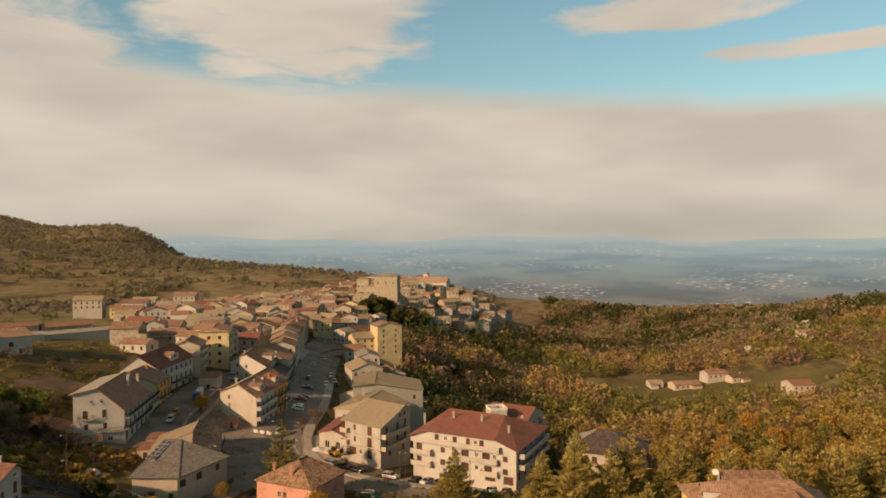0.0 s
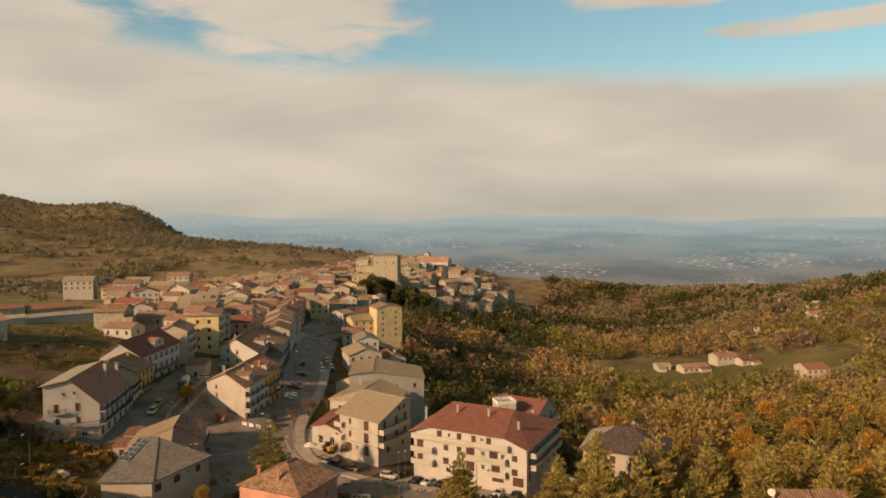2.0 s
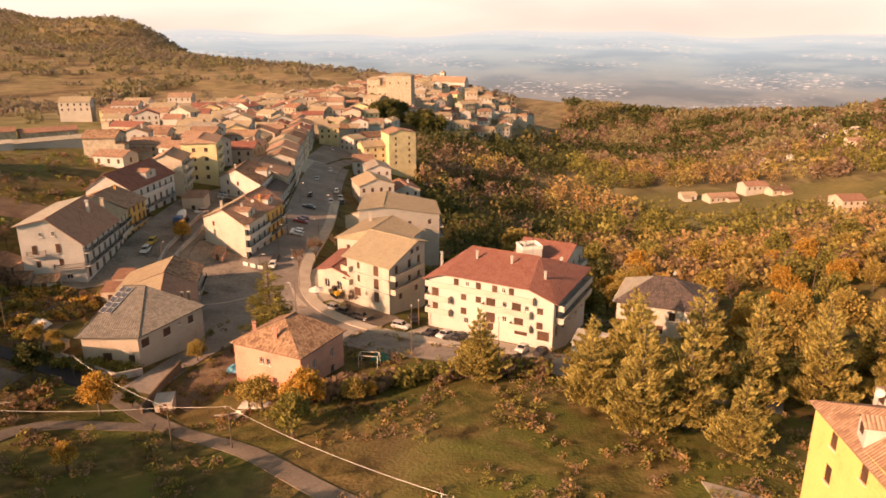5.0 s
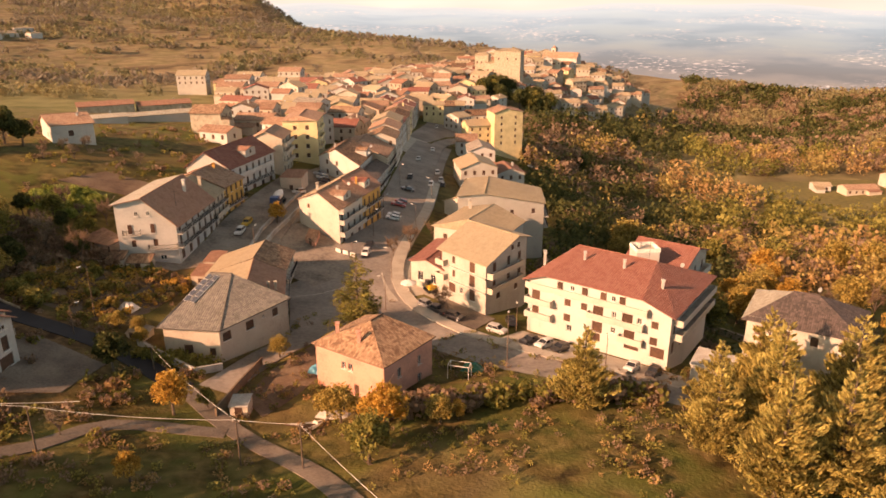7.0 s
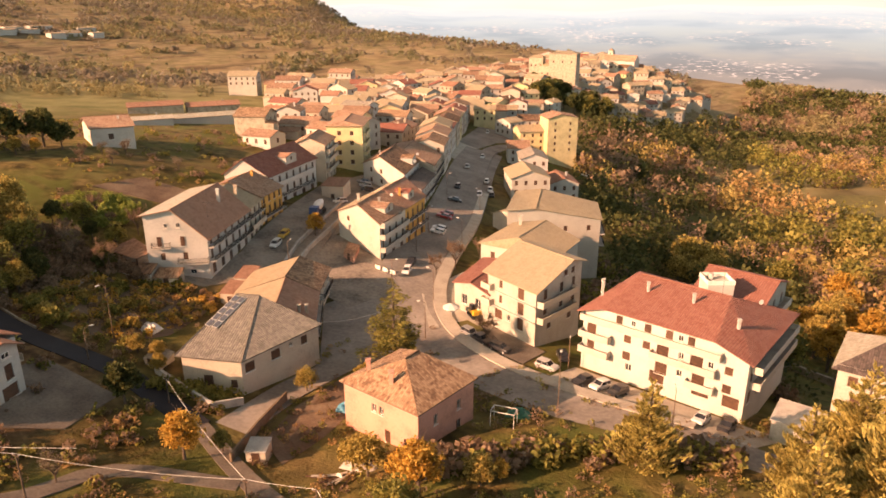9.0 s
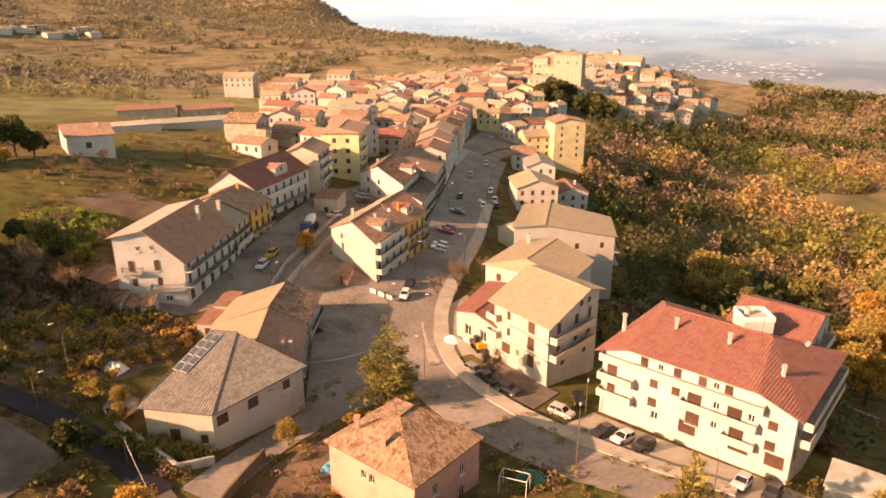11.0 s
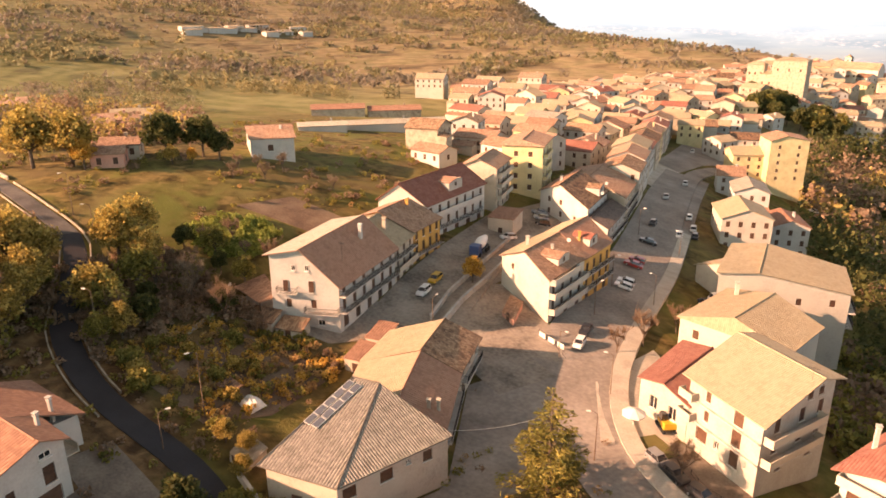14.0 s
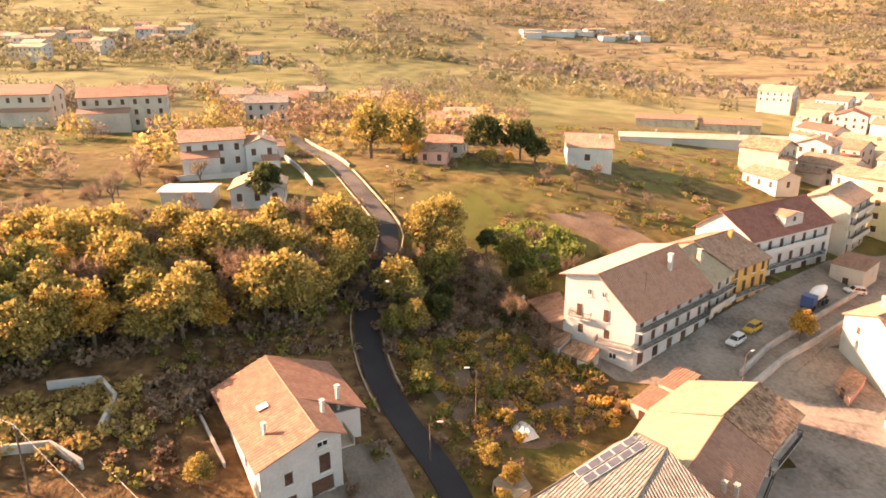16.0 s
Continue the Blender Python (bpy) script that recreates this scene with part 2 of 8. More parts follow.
PALEPAVE = material("pale_paving", [(0.34, 0.29, 0.235), (0.43, 0.375, 0.305), (0.49, 0.43, 0.355)], 0.9, 0.3, 3.0, 0.12)
SOIL = material("bare_earth", [(0.10, 0.06, 0.04), (0.17, 0.11, 0.07), (0.24, 0.17, 0.11)], 0.95, 0.2, 3.0, 0.6)
BARK = material("bark", [(0.07, 0.05, 0.035), (0.15, 0.11, 0.08)], 0.95, 3.0, 20.0, 0.5)
GLASS = material("window_glass", [(0.015, 0.017, 0.02), (0.03, 0.03, 0.035)], 0.08, 1.0, 3.0, 0.0, spec=0.6)
SHEETING = tile_material("white_sheet_roof", [(0.56, 0.54, 0.50), (0.62, 0.60, 0.56), (0.66, 0.64, 0.60)], pitch=0.25, course=3.0, groove_dark=0.15)


def leaf(name, colors, rough=0.75, k=0.32):
    m = material(name, colors, rough, 0.25, 1.5, 0.0, per_island=k, spec=0.2)
    n, l = m.node_tree.nodes, m.node_tree.links
    b = n["Principled BSDF"]
    tr = n.new("ShaderNodeBsdfTranslucent")
    mixer = n.new("ShaderNodeMixShader")
    mixer.inputs[0].default_value = 0.45
    src = b.inputs["Base Color"].links[0].from_socket
    l.new(src, tr.inputs["Color"])
    l.new(b.outputs[0], mixer.inputs[1])
    l.new(tr.outputs[0], mixer.inputs[2])
    l.new(mixer.outputs[0], n["Material Output"].inputs[0])
    return m


LEAF_GOLD = leaf("golden_leaves", [(0.18, 0.132, 0.034), (0.36, 0.262, 0.07), (0.55, 0.405, 0.12)])
LEAF_ORANGE = leaf("orange_leaves", [(0.31, 0.17, 0.032), (0.54, 0.315, 0.062), (0.70, 0.46, 0.12)])
LEAF_OLIVE = leaf("olive_leaves", [(0.11, 0.102, 0.026), (0.22, 0.195, 0.048), (0.36, 0.30, 0.082)])
LEAF_GREEN = leaf("dark_green_leaves", [(0.04, 0.048, 0.015), (0.085, 0.09, 0.028), (0.14, 0.135, 0.045)])
LEAF_CEDAR = leaf("cedar_needles", [(0.17, 0.135, 0.042), (0.38, 0.30, 0.088), (0.58, 0.46, 0.145)])
LEAF_WOODGOLD = leaf("dull_gold_leaves", [(0.21, 0.152, 0.05), (0.37, 0.268, 0.088), (0.51, 0.38, 0.135)], k=0.25)
LEAF_WOODORANGE = leaf("dull_orange_leaves", [(0.26, 0.152, 0.062), (0.40, 0.245, 0.10), (0.52, 0.34, 0.15)], k=0.25)
# distance haze is mixed into the next two: greyer, flatter leaf tones
LEAF_HILL = leaf("hillside_leaves", [(0.125, 0.112, 0.062), (0.195, 0.175, 0.092), (0.275, 0.245, 0.13)], k=0.15)
LEAF_HILLRUST = leaf("hillside_bare_twigs", [(0.15, 0.122, 0.09), (0.21, 0.172, 0.126), (0.275, 0.228, 0.165)], k=0.15)
LEAF_HILLGOLD = leaf("hillside_gold_leaves", [(0.185, 0.152, 0.074), (0.265, 0.22, 0.106), (0.35, 0.29, 0.145)], k=0.15)
LEAF_RUST = leaf("rust_twigs", [(0.155, 0.1, 0.064), (0.255, 0.168, 0.108), (0.355, 0.24, 0.158)], k=0.25)
LEAF_CROP = leaf("crop_leaves", [(0.14, 0.17, 0.034), (0.25, 0.285, 0.06), (0.35, 0.375, 0.10)])
LEAF_GREYTWIG = leaf("bare_twigs", [(0.15, 0.11, 0.075), (0.25, 0.19, 0.13), (0.34, 0.26, 0.18)])


# ---- small builders ----
class Shape:
    """Vertices and faces gathered for one mesh."""

    def __init__(self):
        self.v, self.f, self.uv = [], [], []

    def face(self, pts, uv=None):
        i = len(self.v)
        self.v += [tuple(p) for p in pts]
        self.f.append(tuple(range(i, i + len(pts))))
        self.uv += list(uv) if uv else [(0.0, 0.0)] * len(pts)

    def box(self, c, s, m=None):
        """A box with its centre c and full size s, put through the matrix m."""
        x, y, z = (k / 2 for k in s)
        p = [Vector((c[0] + a * x, c[1] + b * y, c[2] + d * z)) for a in (-1, 1) for b in (-1, 1) for d in (-1, 1)]
        if m is not None:
            p = [m @ q for q in p]
        for q in ((0, 1, 3, 2), (4, 6, 7, 5), (0, 4, 5, 1), (2, 3, 7, 6), (0, 2, 6, 4), (1, 5, 7, 3)):
            self.face([p[k] for k in q])

    def tube(self, a, b, r0, r1, n=6):
        a, b = Vector(a), Vector(b)
        w = (b - a).normalized()
        u = w.orthogonal().normalized()
        t = w.cross(u)
        ring = [[c + (u * math.cos(k * 2 * math.pi / n) + t * math.sin(k * 2 * math.pi / n)) * r for k in range(n)] for c, r in ((a, r0), (b, r1))]
        for k in range(n):
            j = (k + 1) % n
            self.face([ring[0][k], ring[0][j], ring[1][j], ring[1][k]])
        self.face(ring[0][::-1])
        self.face(ring[1])

    def mesh(self, name, mat):
        me = bpy.data.meshes.new(name)
        me.from_pydata(self.v, [], self.f)
        layer = me.uv_layers.new(name="metres")
        layer.data.foreach_set("uv", np.array(self.uv, dtype=np.float32).ravel())
        me.materials.append(mat)
        return me


def part(name, shape, mat, parent, label="", m=None):
    """Links a shape (or a ready mesh) as one mesh object under a thing or a part."""
    me = shape if isinstance(shape, bpy.types.Mesh) else shape.mesh(name, mat)
    ob = new(name, me)
    ob.parent = parent
    if m is not None:
        ob.matrix_local = m
    return tagged(ob, label=label)


def thing(name, at, label, category, group="", kind="", turn=0):
    ob = new(name)
    ob.empty_display_size = 0.5
    ob.matrix_world = pose(*at, 0, 0, turn)
    return tagged(ob, label=label, category=category, group=group, kind=kind)


def single(name, shape, mat, label, category, group="", kind="", m=None):
    ob = new(name, shape if isinstance(shape, bpy.types.Mesh) else shape.mesh(name, mat))
    if m is not None:
        ob.matrix_world = m
    return tagged(ob, label=label, category=category, group=group, kind=kind)


# ---- the lie of the land ----
NEAR_FORMS = [
    (-60, 190, 45, -0.7), (-70, 290, 60, 7.4), (-100, 390, 60, 5), (10, 130, 40, 2.3), (-55, 120, 35, -6.3),
    (-95, 150, 28, -4.5), (-115, 205, 32, -4), (-150, 195, 40, 7.2), (-190, 260, 60, 3.9), (-150, 120, 50, 2.6),
    (-90, 100, 35, -1.1), (-30, 60, 60, -3.1), (60, 80, 60, 1.9), (60, 170, 50, -10.3), (15, 240, 55, -14.3),
    (10, 350, 80, -23.6), (-84, 118, 15, 2.2), (-96, 88, 13, 1.8), (-43, 114, 9, -1.4), (150, 420, 110, -31), (250, 230, 110, 2.4), (-260, 450, 60, 2.4), (-260, 170, 70, 3.1),
    (0, 460, 60, -4.1),
]
FAR_FORMS = [
    (80, 680, 140, -45.2), (300, 580, 150, 10.2), (-50, 590, 60, -8.4), (-110, 570, 60, 18.5), (-92, 728, 70, 27.6),
    (-20, 760, 80, 12.3), (-230, 560, 110, -1), (-540, 650, 200, -24.8), (-500, 330, 170, -1.7), (-1000, 1600, 160, 45.3),
    (-1500, 700, 500, 99.9), (-900, 200, 300, 26.6), (-250, -50, 200, 25), (150, -80, 150, 18), (-1300, 1500, 350, 27.6),
    (100, 900, 150, -53.9), (-850, 1300, 300, -0.7), (-1700, 150, 420, 70), (-810, 1430, 80, 40), (-900, 1480, 90, 15),
    (-1260, 1560, 90, 45), (40, 1040, 75, 9.2), (125, 1040, 75, 14.0), (210, 1020, 75, 9.7), (300, 985, 75, 15.8),
]


def smooth(a, b, u):
    t = np.clip((u - a) / (b - a), 0, 1)
    return t * t * (3 - 2 * t)


def ground(x, y):
    """Height of the land: a spur that falls to the plain, with rises and hollows on it."""
    x, y = np.asarray(x, float), np.asarray(y, float)
    z = -4 - 260 * smooth(800, 1600, 0.9 * y + 0.45 * x)
    for a, b, r, h in NEAR_FORMS + FAR_FORMS:
        z = z + h * np.exp(-((x - a) ** 2 + (y - b) ** 2) / (2 * r * r))
    return z


def g(x, y):
    return float(ground(x, y))


def axis(lo, hi, near0, near1, step, grow=1.10, top=38):
    """Grid lines: even between near0 and near1, then wider and wider."""
    mid = list(np.arange(near0, near1 + step, step))
    for sign, start, end, ins in ((1, mid[-1], hi, "append"), (-1, mid[0], lo, "front")):
        s, p = step, start
        while (p < end) if sign > 0 else (p > end):
            s = min(s * grow, top)
            p += sign * s
            mid = mid + [p] if ins == "append" else [p] + mid
    return np.array(mid)


def build_ground():
    xs, ys = axis(-3600, 2600, -240, 120, 3.0), axis(-500, 3400, 60, 330, 3.0)
    X, Y = np.meshgrid(xs, ys)
    Z = ground(X, Y)
    far = np.clip((np.hypot(X + 50, Y - 180) - 220) / 500, 0, 1)
    Z = Z + far * 2.2 * (np.sin(X / 37 + np.sin(Y / 53)) * np.sin(Y / 41 + 1.7 * np.sin(X / 61)) + 0.5 * np.sin(X / 17 + Y / 23))
    V = np.stack([X, Y, Z], -1).reshape(-1, 3)
    nx, ny = len(xs), len(ys)
    i = np.arange(nx * ny).reshape(ny, nx)
    F = np.stack([i[:-1, :-1], i[:-1, 1:], i[1:, 1:], i[1:, :-1]], -1).reshape(-1, 4)
    me = bpy.data.meshes.new("ground")
    me.from_pydata(V.tolist(), [], F.tolist())
    me.polygons.foreach_set("use_smooth", np.ones(len(F), bool))
    me.materials.append(GRASS)
    return tagged(new("ground", me), "hilly grassland with dry autumn grass, bare earth and scrub", "ground", kind="structure")


def grass_material():
    m = bpy.data.materials.new("autumn_grassland")
    m.use_nodes = True
    n, l = m.node_tree.nodes, m.node_tree.links
    b = n["Principled BSDF"]
    tc = n.new("ShaderNodeTexCoord")

    def noise_at(s, d=6.0, dist=0.0):
        t = n.new("ShaderNodeTexNoise")
        t.inputs["Scale"].default_value, t.inputs["Detail"].default_value, t.inputs["Distortion"].default_value = s, d, dist
        l.new(tc.outputs["Object"], t.inputs["Vector"])
        return t.outputs[0]

    def ramp(v, stops):
        r = n.new("ShaderNodeValToRGB")
        e = r.color_ramp.elements
        e[0].position, e[0].color = stops[0][0], (*stops[0][1], 1)
        e[1].position, e[1].color = stops[-1][0], (*stops[-1][1], 1)
        for p, c in stops[1:-1]:
            e.new(p).color = (*c, 1)
        l.new(v, r.inputs[0])
        return r.outputs[0]

    def mix(f, a, c):
        k = n.new("ShaderNodeMix")
        k.data_type = "RGBA"
        l.new(f, k.inputs["Factor"])
        l.new(a, k.inputs["A"])
        l.new(c, k.inputs["B"])
        return k.outputs["Result"]

    fields = ramp(noise_at(0.021, 7.0, 0.8), [(0.36, (0.066, 0.08, 0.018)), (0.46, (0.115, 0.118, 0.028)), (0.54, (0.17, 0.138, 0.05)), (0.60, (0.13, 0.092, 0.042)), (0.68, (0.095, 0.09, 0.026))])
    tufts = ramp(noise_at(0.35, 7.0, 0.5), [(0.35, (0.045, 0.032, 0.012)), (0.5, (0.11, 0.08, 0.026)), (0.68, (0.21, 0.145, 0.058))])
    patch = n.new("ShaderNodeMapRange")
    patch.inputs["From Min"].default_value, patch.inputs["From Max"].default_value = 0.38, 0.62
    l.new(noise_at(0.09, 5.0, 1.0), patch.inputs["Value"])
    # hillsides: dry terraces in bands along the slope, brown bracken and bare soil
    way = n.new("ShaderNodeVectorMath")
    way.operation = "DISTANCE"
    way.inputs[1].default_value = (-60, 175, 0)
    flat_at = n.new("ShaderNodeMapping")
    flat_at.inputs["Scale"].default_value = (1, 1, 0)
    l.new(tc.outputs["Object"], flat_at.inputs[0])
    l.new(flat_at.outputs[0], way.inputs[0])
    out_there = n.new("ShaderNodeMapRange")
    out_there.inputs["From Min"].default_value, out_there.inputs["From Max"].default_value = 190, 300
    l.new(way.outputs["Value"], out_there.inputs["Value"])
    terrace = n.new("ShaderNodeTexNoise")
    terrace.inputs["Scale"].default_value, terrace.inputs["Detail"].default_value = 1.0, 6.0
    band_at = n.new("ShaderNodeMapping")
    band_at.inputs["Scale"].default_value = (0.011, 0.011, 0.32)
    l.new(tc.outputs["Object"], band_at.inputs[0])
    l.new(band_at.outputs[0], terrace.inputs["Vector"])
    # slope tones lifted a little paler, with distance haze in the colour
    slopes = ramp(terrace.outputs[0], [(0.36, (0.097, 0.067, 0.04)), (0.43, (0.205, 0.145, 0.08)), (0.5, (0.30, 0.223, 0.126)), (0.55, (0.166, 0.142, 0.064)), (0.61, (0.262, 0.197, 0.11)), (0.68, (0.12, 0.085, 0.05))])
    bracken = ramp(noise_at(0.06, 7.0, 0.6), [(0.36, (0.065, 0.048, 0.028)), (0.52, (0.20, 0.152, 0.08)), (0.66, (0.30, 0.24, 0.135))])
    pasture = ramp(terrace.outputs[0], [(0.36, (0.06, 0.068, 0.024)), (0.44, (0.14, 0.15, 0.05)), (0.51, (0.19, 0.188, 0.072)), (0.57, (0.112, 0.124, 0.038)), (0.62, (0.165, 0.152, 0.058)), (0.69, (0.088, 0.076, 0.032))])
    split = n.new("ShaderNodeSeparateXYZ")
    l.new(tc.outputs["Object"], split.inputs[0])
    north = n.new("ShaderNodeMapRange")
    north.inputs["From Min"].default_value, north.inputs["From Max"].default_value = 330, 620
    l.new(split.outputs["Y"], north.inputs["Value"])
    half = n.new("ShaderNodeMix")
    half.data_type = "RGBA"
    half.inputs["Factor"].default_value = 0.28
    l.new(mix(north.outputs[0], pasture, slopes), half.inputs["A"])
    l.new(bracken, half.inputs["B"])
    # fallen leaves and bare earth below the wood and round the house beside it
    litter_way = n.new("ShaderNodeVectorMath")
    litter_way.operation = "DISTANCE"
    litter_way.inputs[1].default_value = (-108, 100, 0)
    l.new(flat_at.outputs[0], litter_way.inputs[0])
    ragged = n.new("ShaderNodeMath")
    ragged.operation, ragged.inputs[1].default_value = "MULTIPLY_ADD", 34.0
    l.new(noise_at(0.11, 5.0, 1.0), ragged.inputs[0])
    l.new(litter_way.outputs["Value"], ragged.inputs[2])
    under_trees = n.new("ShaderNodeMapRange")
    under_trees.inputs["From Min"].default_value, under_trees.inputs["From Max"].default_value = 60, 48
    l.new(ragged.outputs[0], under_trees.inputs["Value"])
    litter = ramp(noise_at(0.5, 8.0, 0.6), [(0.33, (0.06, 0.034, 0.017)), (0.5, (0.125, 0.072, 0.034)), (0.66, (0.205, 0.125, 0.058))])
    near_cover = mix(under_trees.outputs[0], mix(patch.outputs[0], fields, tufts), litter)
    l.new(mix(out_there.outputs[0], near_cover, half.outputs["Result"]), b.inputs["Base Color"])
    b.inputs["Roughness"].default_value, b.inputs["Specular IOR Level"].default_value = 0.95, 0.1
    bp = n.new("ShaderNodeBump")
    bp.inputs["Strength"].default_value, bp.inputs["Distance"].default_value = 0.7, 0.25
    l.new(noise_at(2.2, 8.0), bp.inputs["Height"])
    l.new(bp.outputs[0], b.inputs["Normal"])
    return m


GRASS = grass_material()
build_ground()


def curve_points(pts, step=3.0):
    """A smooth line through a few plan points, in even steps."""
    P = [Vector((*p, 0)) for p in pts]
    P = [2 * P[0] - P[1]] + P + [2 * P[-1] - P[-2]]
    res = []
    for i in range(1, len(P) - 2):
        n = max(2, int((P[i + 1] - P[i]).length / step))
        for k in range(n):
            t = k / n
            res.append(0.5 * ((2 * P[i]) + (P[i + 1] - P[i - 1]) * t + (2 * P[i - 1] - 5 * P[i] + 4 * P[i + 1] - P[i + 2]) * t * t + (-P[i - 1] + 3 * P[i] - 3 * P[i + 1] + P[i + 2]) * t ** 3))
    return res + [P[-2]]


def ribbon(pts, left, right, lift, skirt=0.6, step=3.0, cols=5, level=0.3):
    """A strip laid on the land beside a line, with its edges turned down into it."""
    s = Shape()
    line = curve_points(pts, step)
    rows = []
    for i, p in enumerate(line):
        d = (line[min(i + 1, len(line) - 1)] - line[max(i - 1, 0)]).normalized()
        nrm = Vector((-d.y, d.x, 0))
        row = []
        mid = g(*(p + nrm * (left + right) * -0.0).xy)
        for k in range(cols):
            o = left + (right - left) * k / (cols - 1)
            q = p - nrm * o
            row.append(Vector((q.x, q.y, g(q.x, q.y) * (1 - level) + mid * level + lift)))
        row = [row[0] - Vector((0, 0, skirt))] + row + [row[-1] - Vector((0, 0, skirt))]
        rows.append(row)
    for a, b in zip(rows, rows[1:]):
        for k in range(len(a) - 1):
            s.face([a[k], a[k + 1], b[k + 1], b[k]])
    return s


MAIN = [(40, 124), (18, 131), (0, 136), (-12, 138.5), (-27, 144), (-37, 150), (-44.5, 156.5), (-50.5, 165), (-55, 175), (-58.5, 188), (-62, 207), (-66, 232), (-73, 264), (-82, 302), (-90, 340), (-90, 366), (-84, 392), (-90, 425)]
LANE = [(-20, 91), (-31, 99.3), (-41.5, 105), (-51.8, 110.5), (-60, 115), (-69, 117.6), (-78, 119.4), (-91.5, 119.2), (-102, 120.6), (-112.6, 124.0), (-121, 129.5), (-131.5, 136.4), (-139, 139.5), (-156, 141), (-183.5, 144.3), (-204, 145), (-235, 148)]
SIDE = [(-56.5, 117), (-55.5, 130), (-52.5, 142), (-52, 152), (-52, 160)]
BACKST = [(-60, 166), (-70, 170), (-78, 172), (-84, 176), (-88, 190), (-93, 208), (-95, 225), (-96, 245), (-98, 262)]
TRACK = [(-48, 107), (-61, 102), (-64.6, 93.6), (-70, 86)]
single("road", ribbon(MAIN, -4.2, 4.2, 0.16), ASPHALT, "worn grey asphalt main road through the village", "road", kind="structure")
single("upper_lane", ribbon(LANE[11:], -1.6, 1.6, 0.18), OLDTAR, "worn grey lane between stone walls above the wood", "road", kind="structure")
single("lane", ribbon(LANE[4:13], -1.8, 1.8, 0.20), NEWASPHALT, "freshly laid black asphalt lane climbing past the wood", "road", kind="structure")
single("track", ribbon([(-9, 83.5)] + LANE[:6], -1.4, 1.4, 0.15), GRAVEL, "dusty grey gravel track beside the garden", "road", kind="structure")
single("dirt_track", ribbon(TRACK, -1.25, 1.25, 0.14), GRAVEL, "stony track between grassy verges", "road", kind="structure")
single("side_road", ribbon(SIDE, -2.6, 2.6, 0.12), ASPHALT, "worn asphalt side road with patches", "road", kind="structure")
single("roadside", ribbon(MAIN[7:15], -8.6, 7.0, 0.10, cols=11, level=0.0), ASPHALT, "worn asphalt apron beside the main road", "road", kind="structure")
single("back_street", ribbon(BACKST, -5.5, 5.5, 0.14), STREET, "pale concrete back street with muddy marks", "road", kind="structure")


# ---- houses ----
def wall_shape(s, P, Q, z0, tops, holes, depth=0.22):
    """One outer wall from plan point P to Q, from z0 to the line of tops [(u, z)...], with openings cut through it."""
    P, Q = Vector(P), Vector(Q)
    L = (Q - P).length
    d = (Q - P) / L
    inn = Vector((-d.y, d.x))
    zt = min(t[1] for t in tops)

    def at(u, z, k=0.0):
        q = P + d * u + inn * k
        return (q.x, q.y, z)

    us = sorted({0.0, L, *[h[0] for h in holes], *[h[1] for h in holes]})
    zs = sorted({z0, zt, *[h[2] for h in holes], *[h[3] for h in holes]})
    for u0, u1 in zip(us, us[1:]):
        for a, b in zip(zs, zs[1:]):
            um, zm = (u0 + u1) / 2, (a + b) / 2
            if not any(h[0] < um < h[1] and h[2] < zm < h[3] for h in holes):
                s.face([at(u0, a), at(u1, a), at(u1, b), at(u0, b)])
    up = [(0, zt)] + [t for t in tops] + [(L, zt)]
    up = [p for i, p in enumerate(up) if i == 0 or (abs(p[0] - up[i - 1][0]) > 1e-4 or abs(p[1] - up[i - 1][1]) > 1e-4)]
    if len(up) > 2:
        s.face([at(u, z) for u, z in up][::-1])
    for u0, u1, a, b in holes:
        s.face([at(u0, a), at(u0, b), at(u0, b, depth), at(u0, a, depth)])
        s.face([at(u1, b), at(u1, a), at(u1, a, depth), at(u1, b, depth)])
        s.face([at(u0, b), at(u1, b), at(u1, b, depth), at(u0, b, depth)])
        s.face([at(u1, a), at(u0, a), at(u0, a, depth), at(u1, a, depth)])


WINDOWS = {}


def window_meshes(w, h, kind):
    """Frame, pane and shutters of one window size, made once and shared."""
    key = (round(w, 2), round(h, 2), kind)
    if key not in WINDOWS:
        fr, pane, sh = Shape(), Shape(), Shape()
        t = 0.07
        for c, size in (((0, 0.16, h / 2 - t / 2), (w, 0.08, t)), ((0, 0.16, -h / 2 + t / 2), (w, 0.08, t)), ((-w / 2 + t / 2, 0.16, 0), (t, 0.08, h)), ((w / 2 - t / 2, 0.16, 0), (t, 0.08, h)), ((0, 0.16, 0), (t, 0.07, h))):
            fr.box(c, size)
        fr.box((0, -0.03, -h / 2 - 0.04), (w + 0.2, 0.14, 0.07))
        pane.box((0, 0.19, 0), (w - 0.02, 0.02, h - 0.02))
        mats = (FRAMEW, GLASS, WOOD)
        if kind == "shut":
            sh.box((0, 0.1, 0), (w - 0.06, 0.05, h - 0.04))
        if kind in ("door", "garage"):
            sh.box((0, 0.13, 0), (w - 0.1, 0.07, h - 0.06))
        WINDOWS[key] = [x.mesh(nm, mt) if x.v else None for x, nm, mt in zip((fr, pane, sh), ("frame", "pane", "shutter"), mats)]
    return WINDOWS[key]


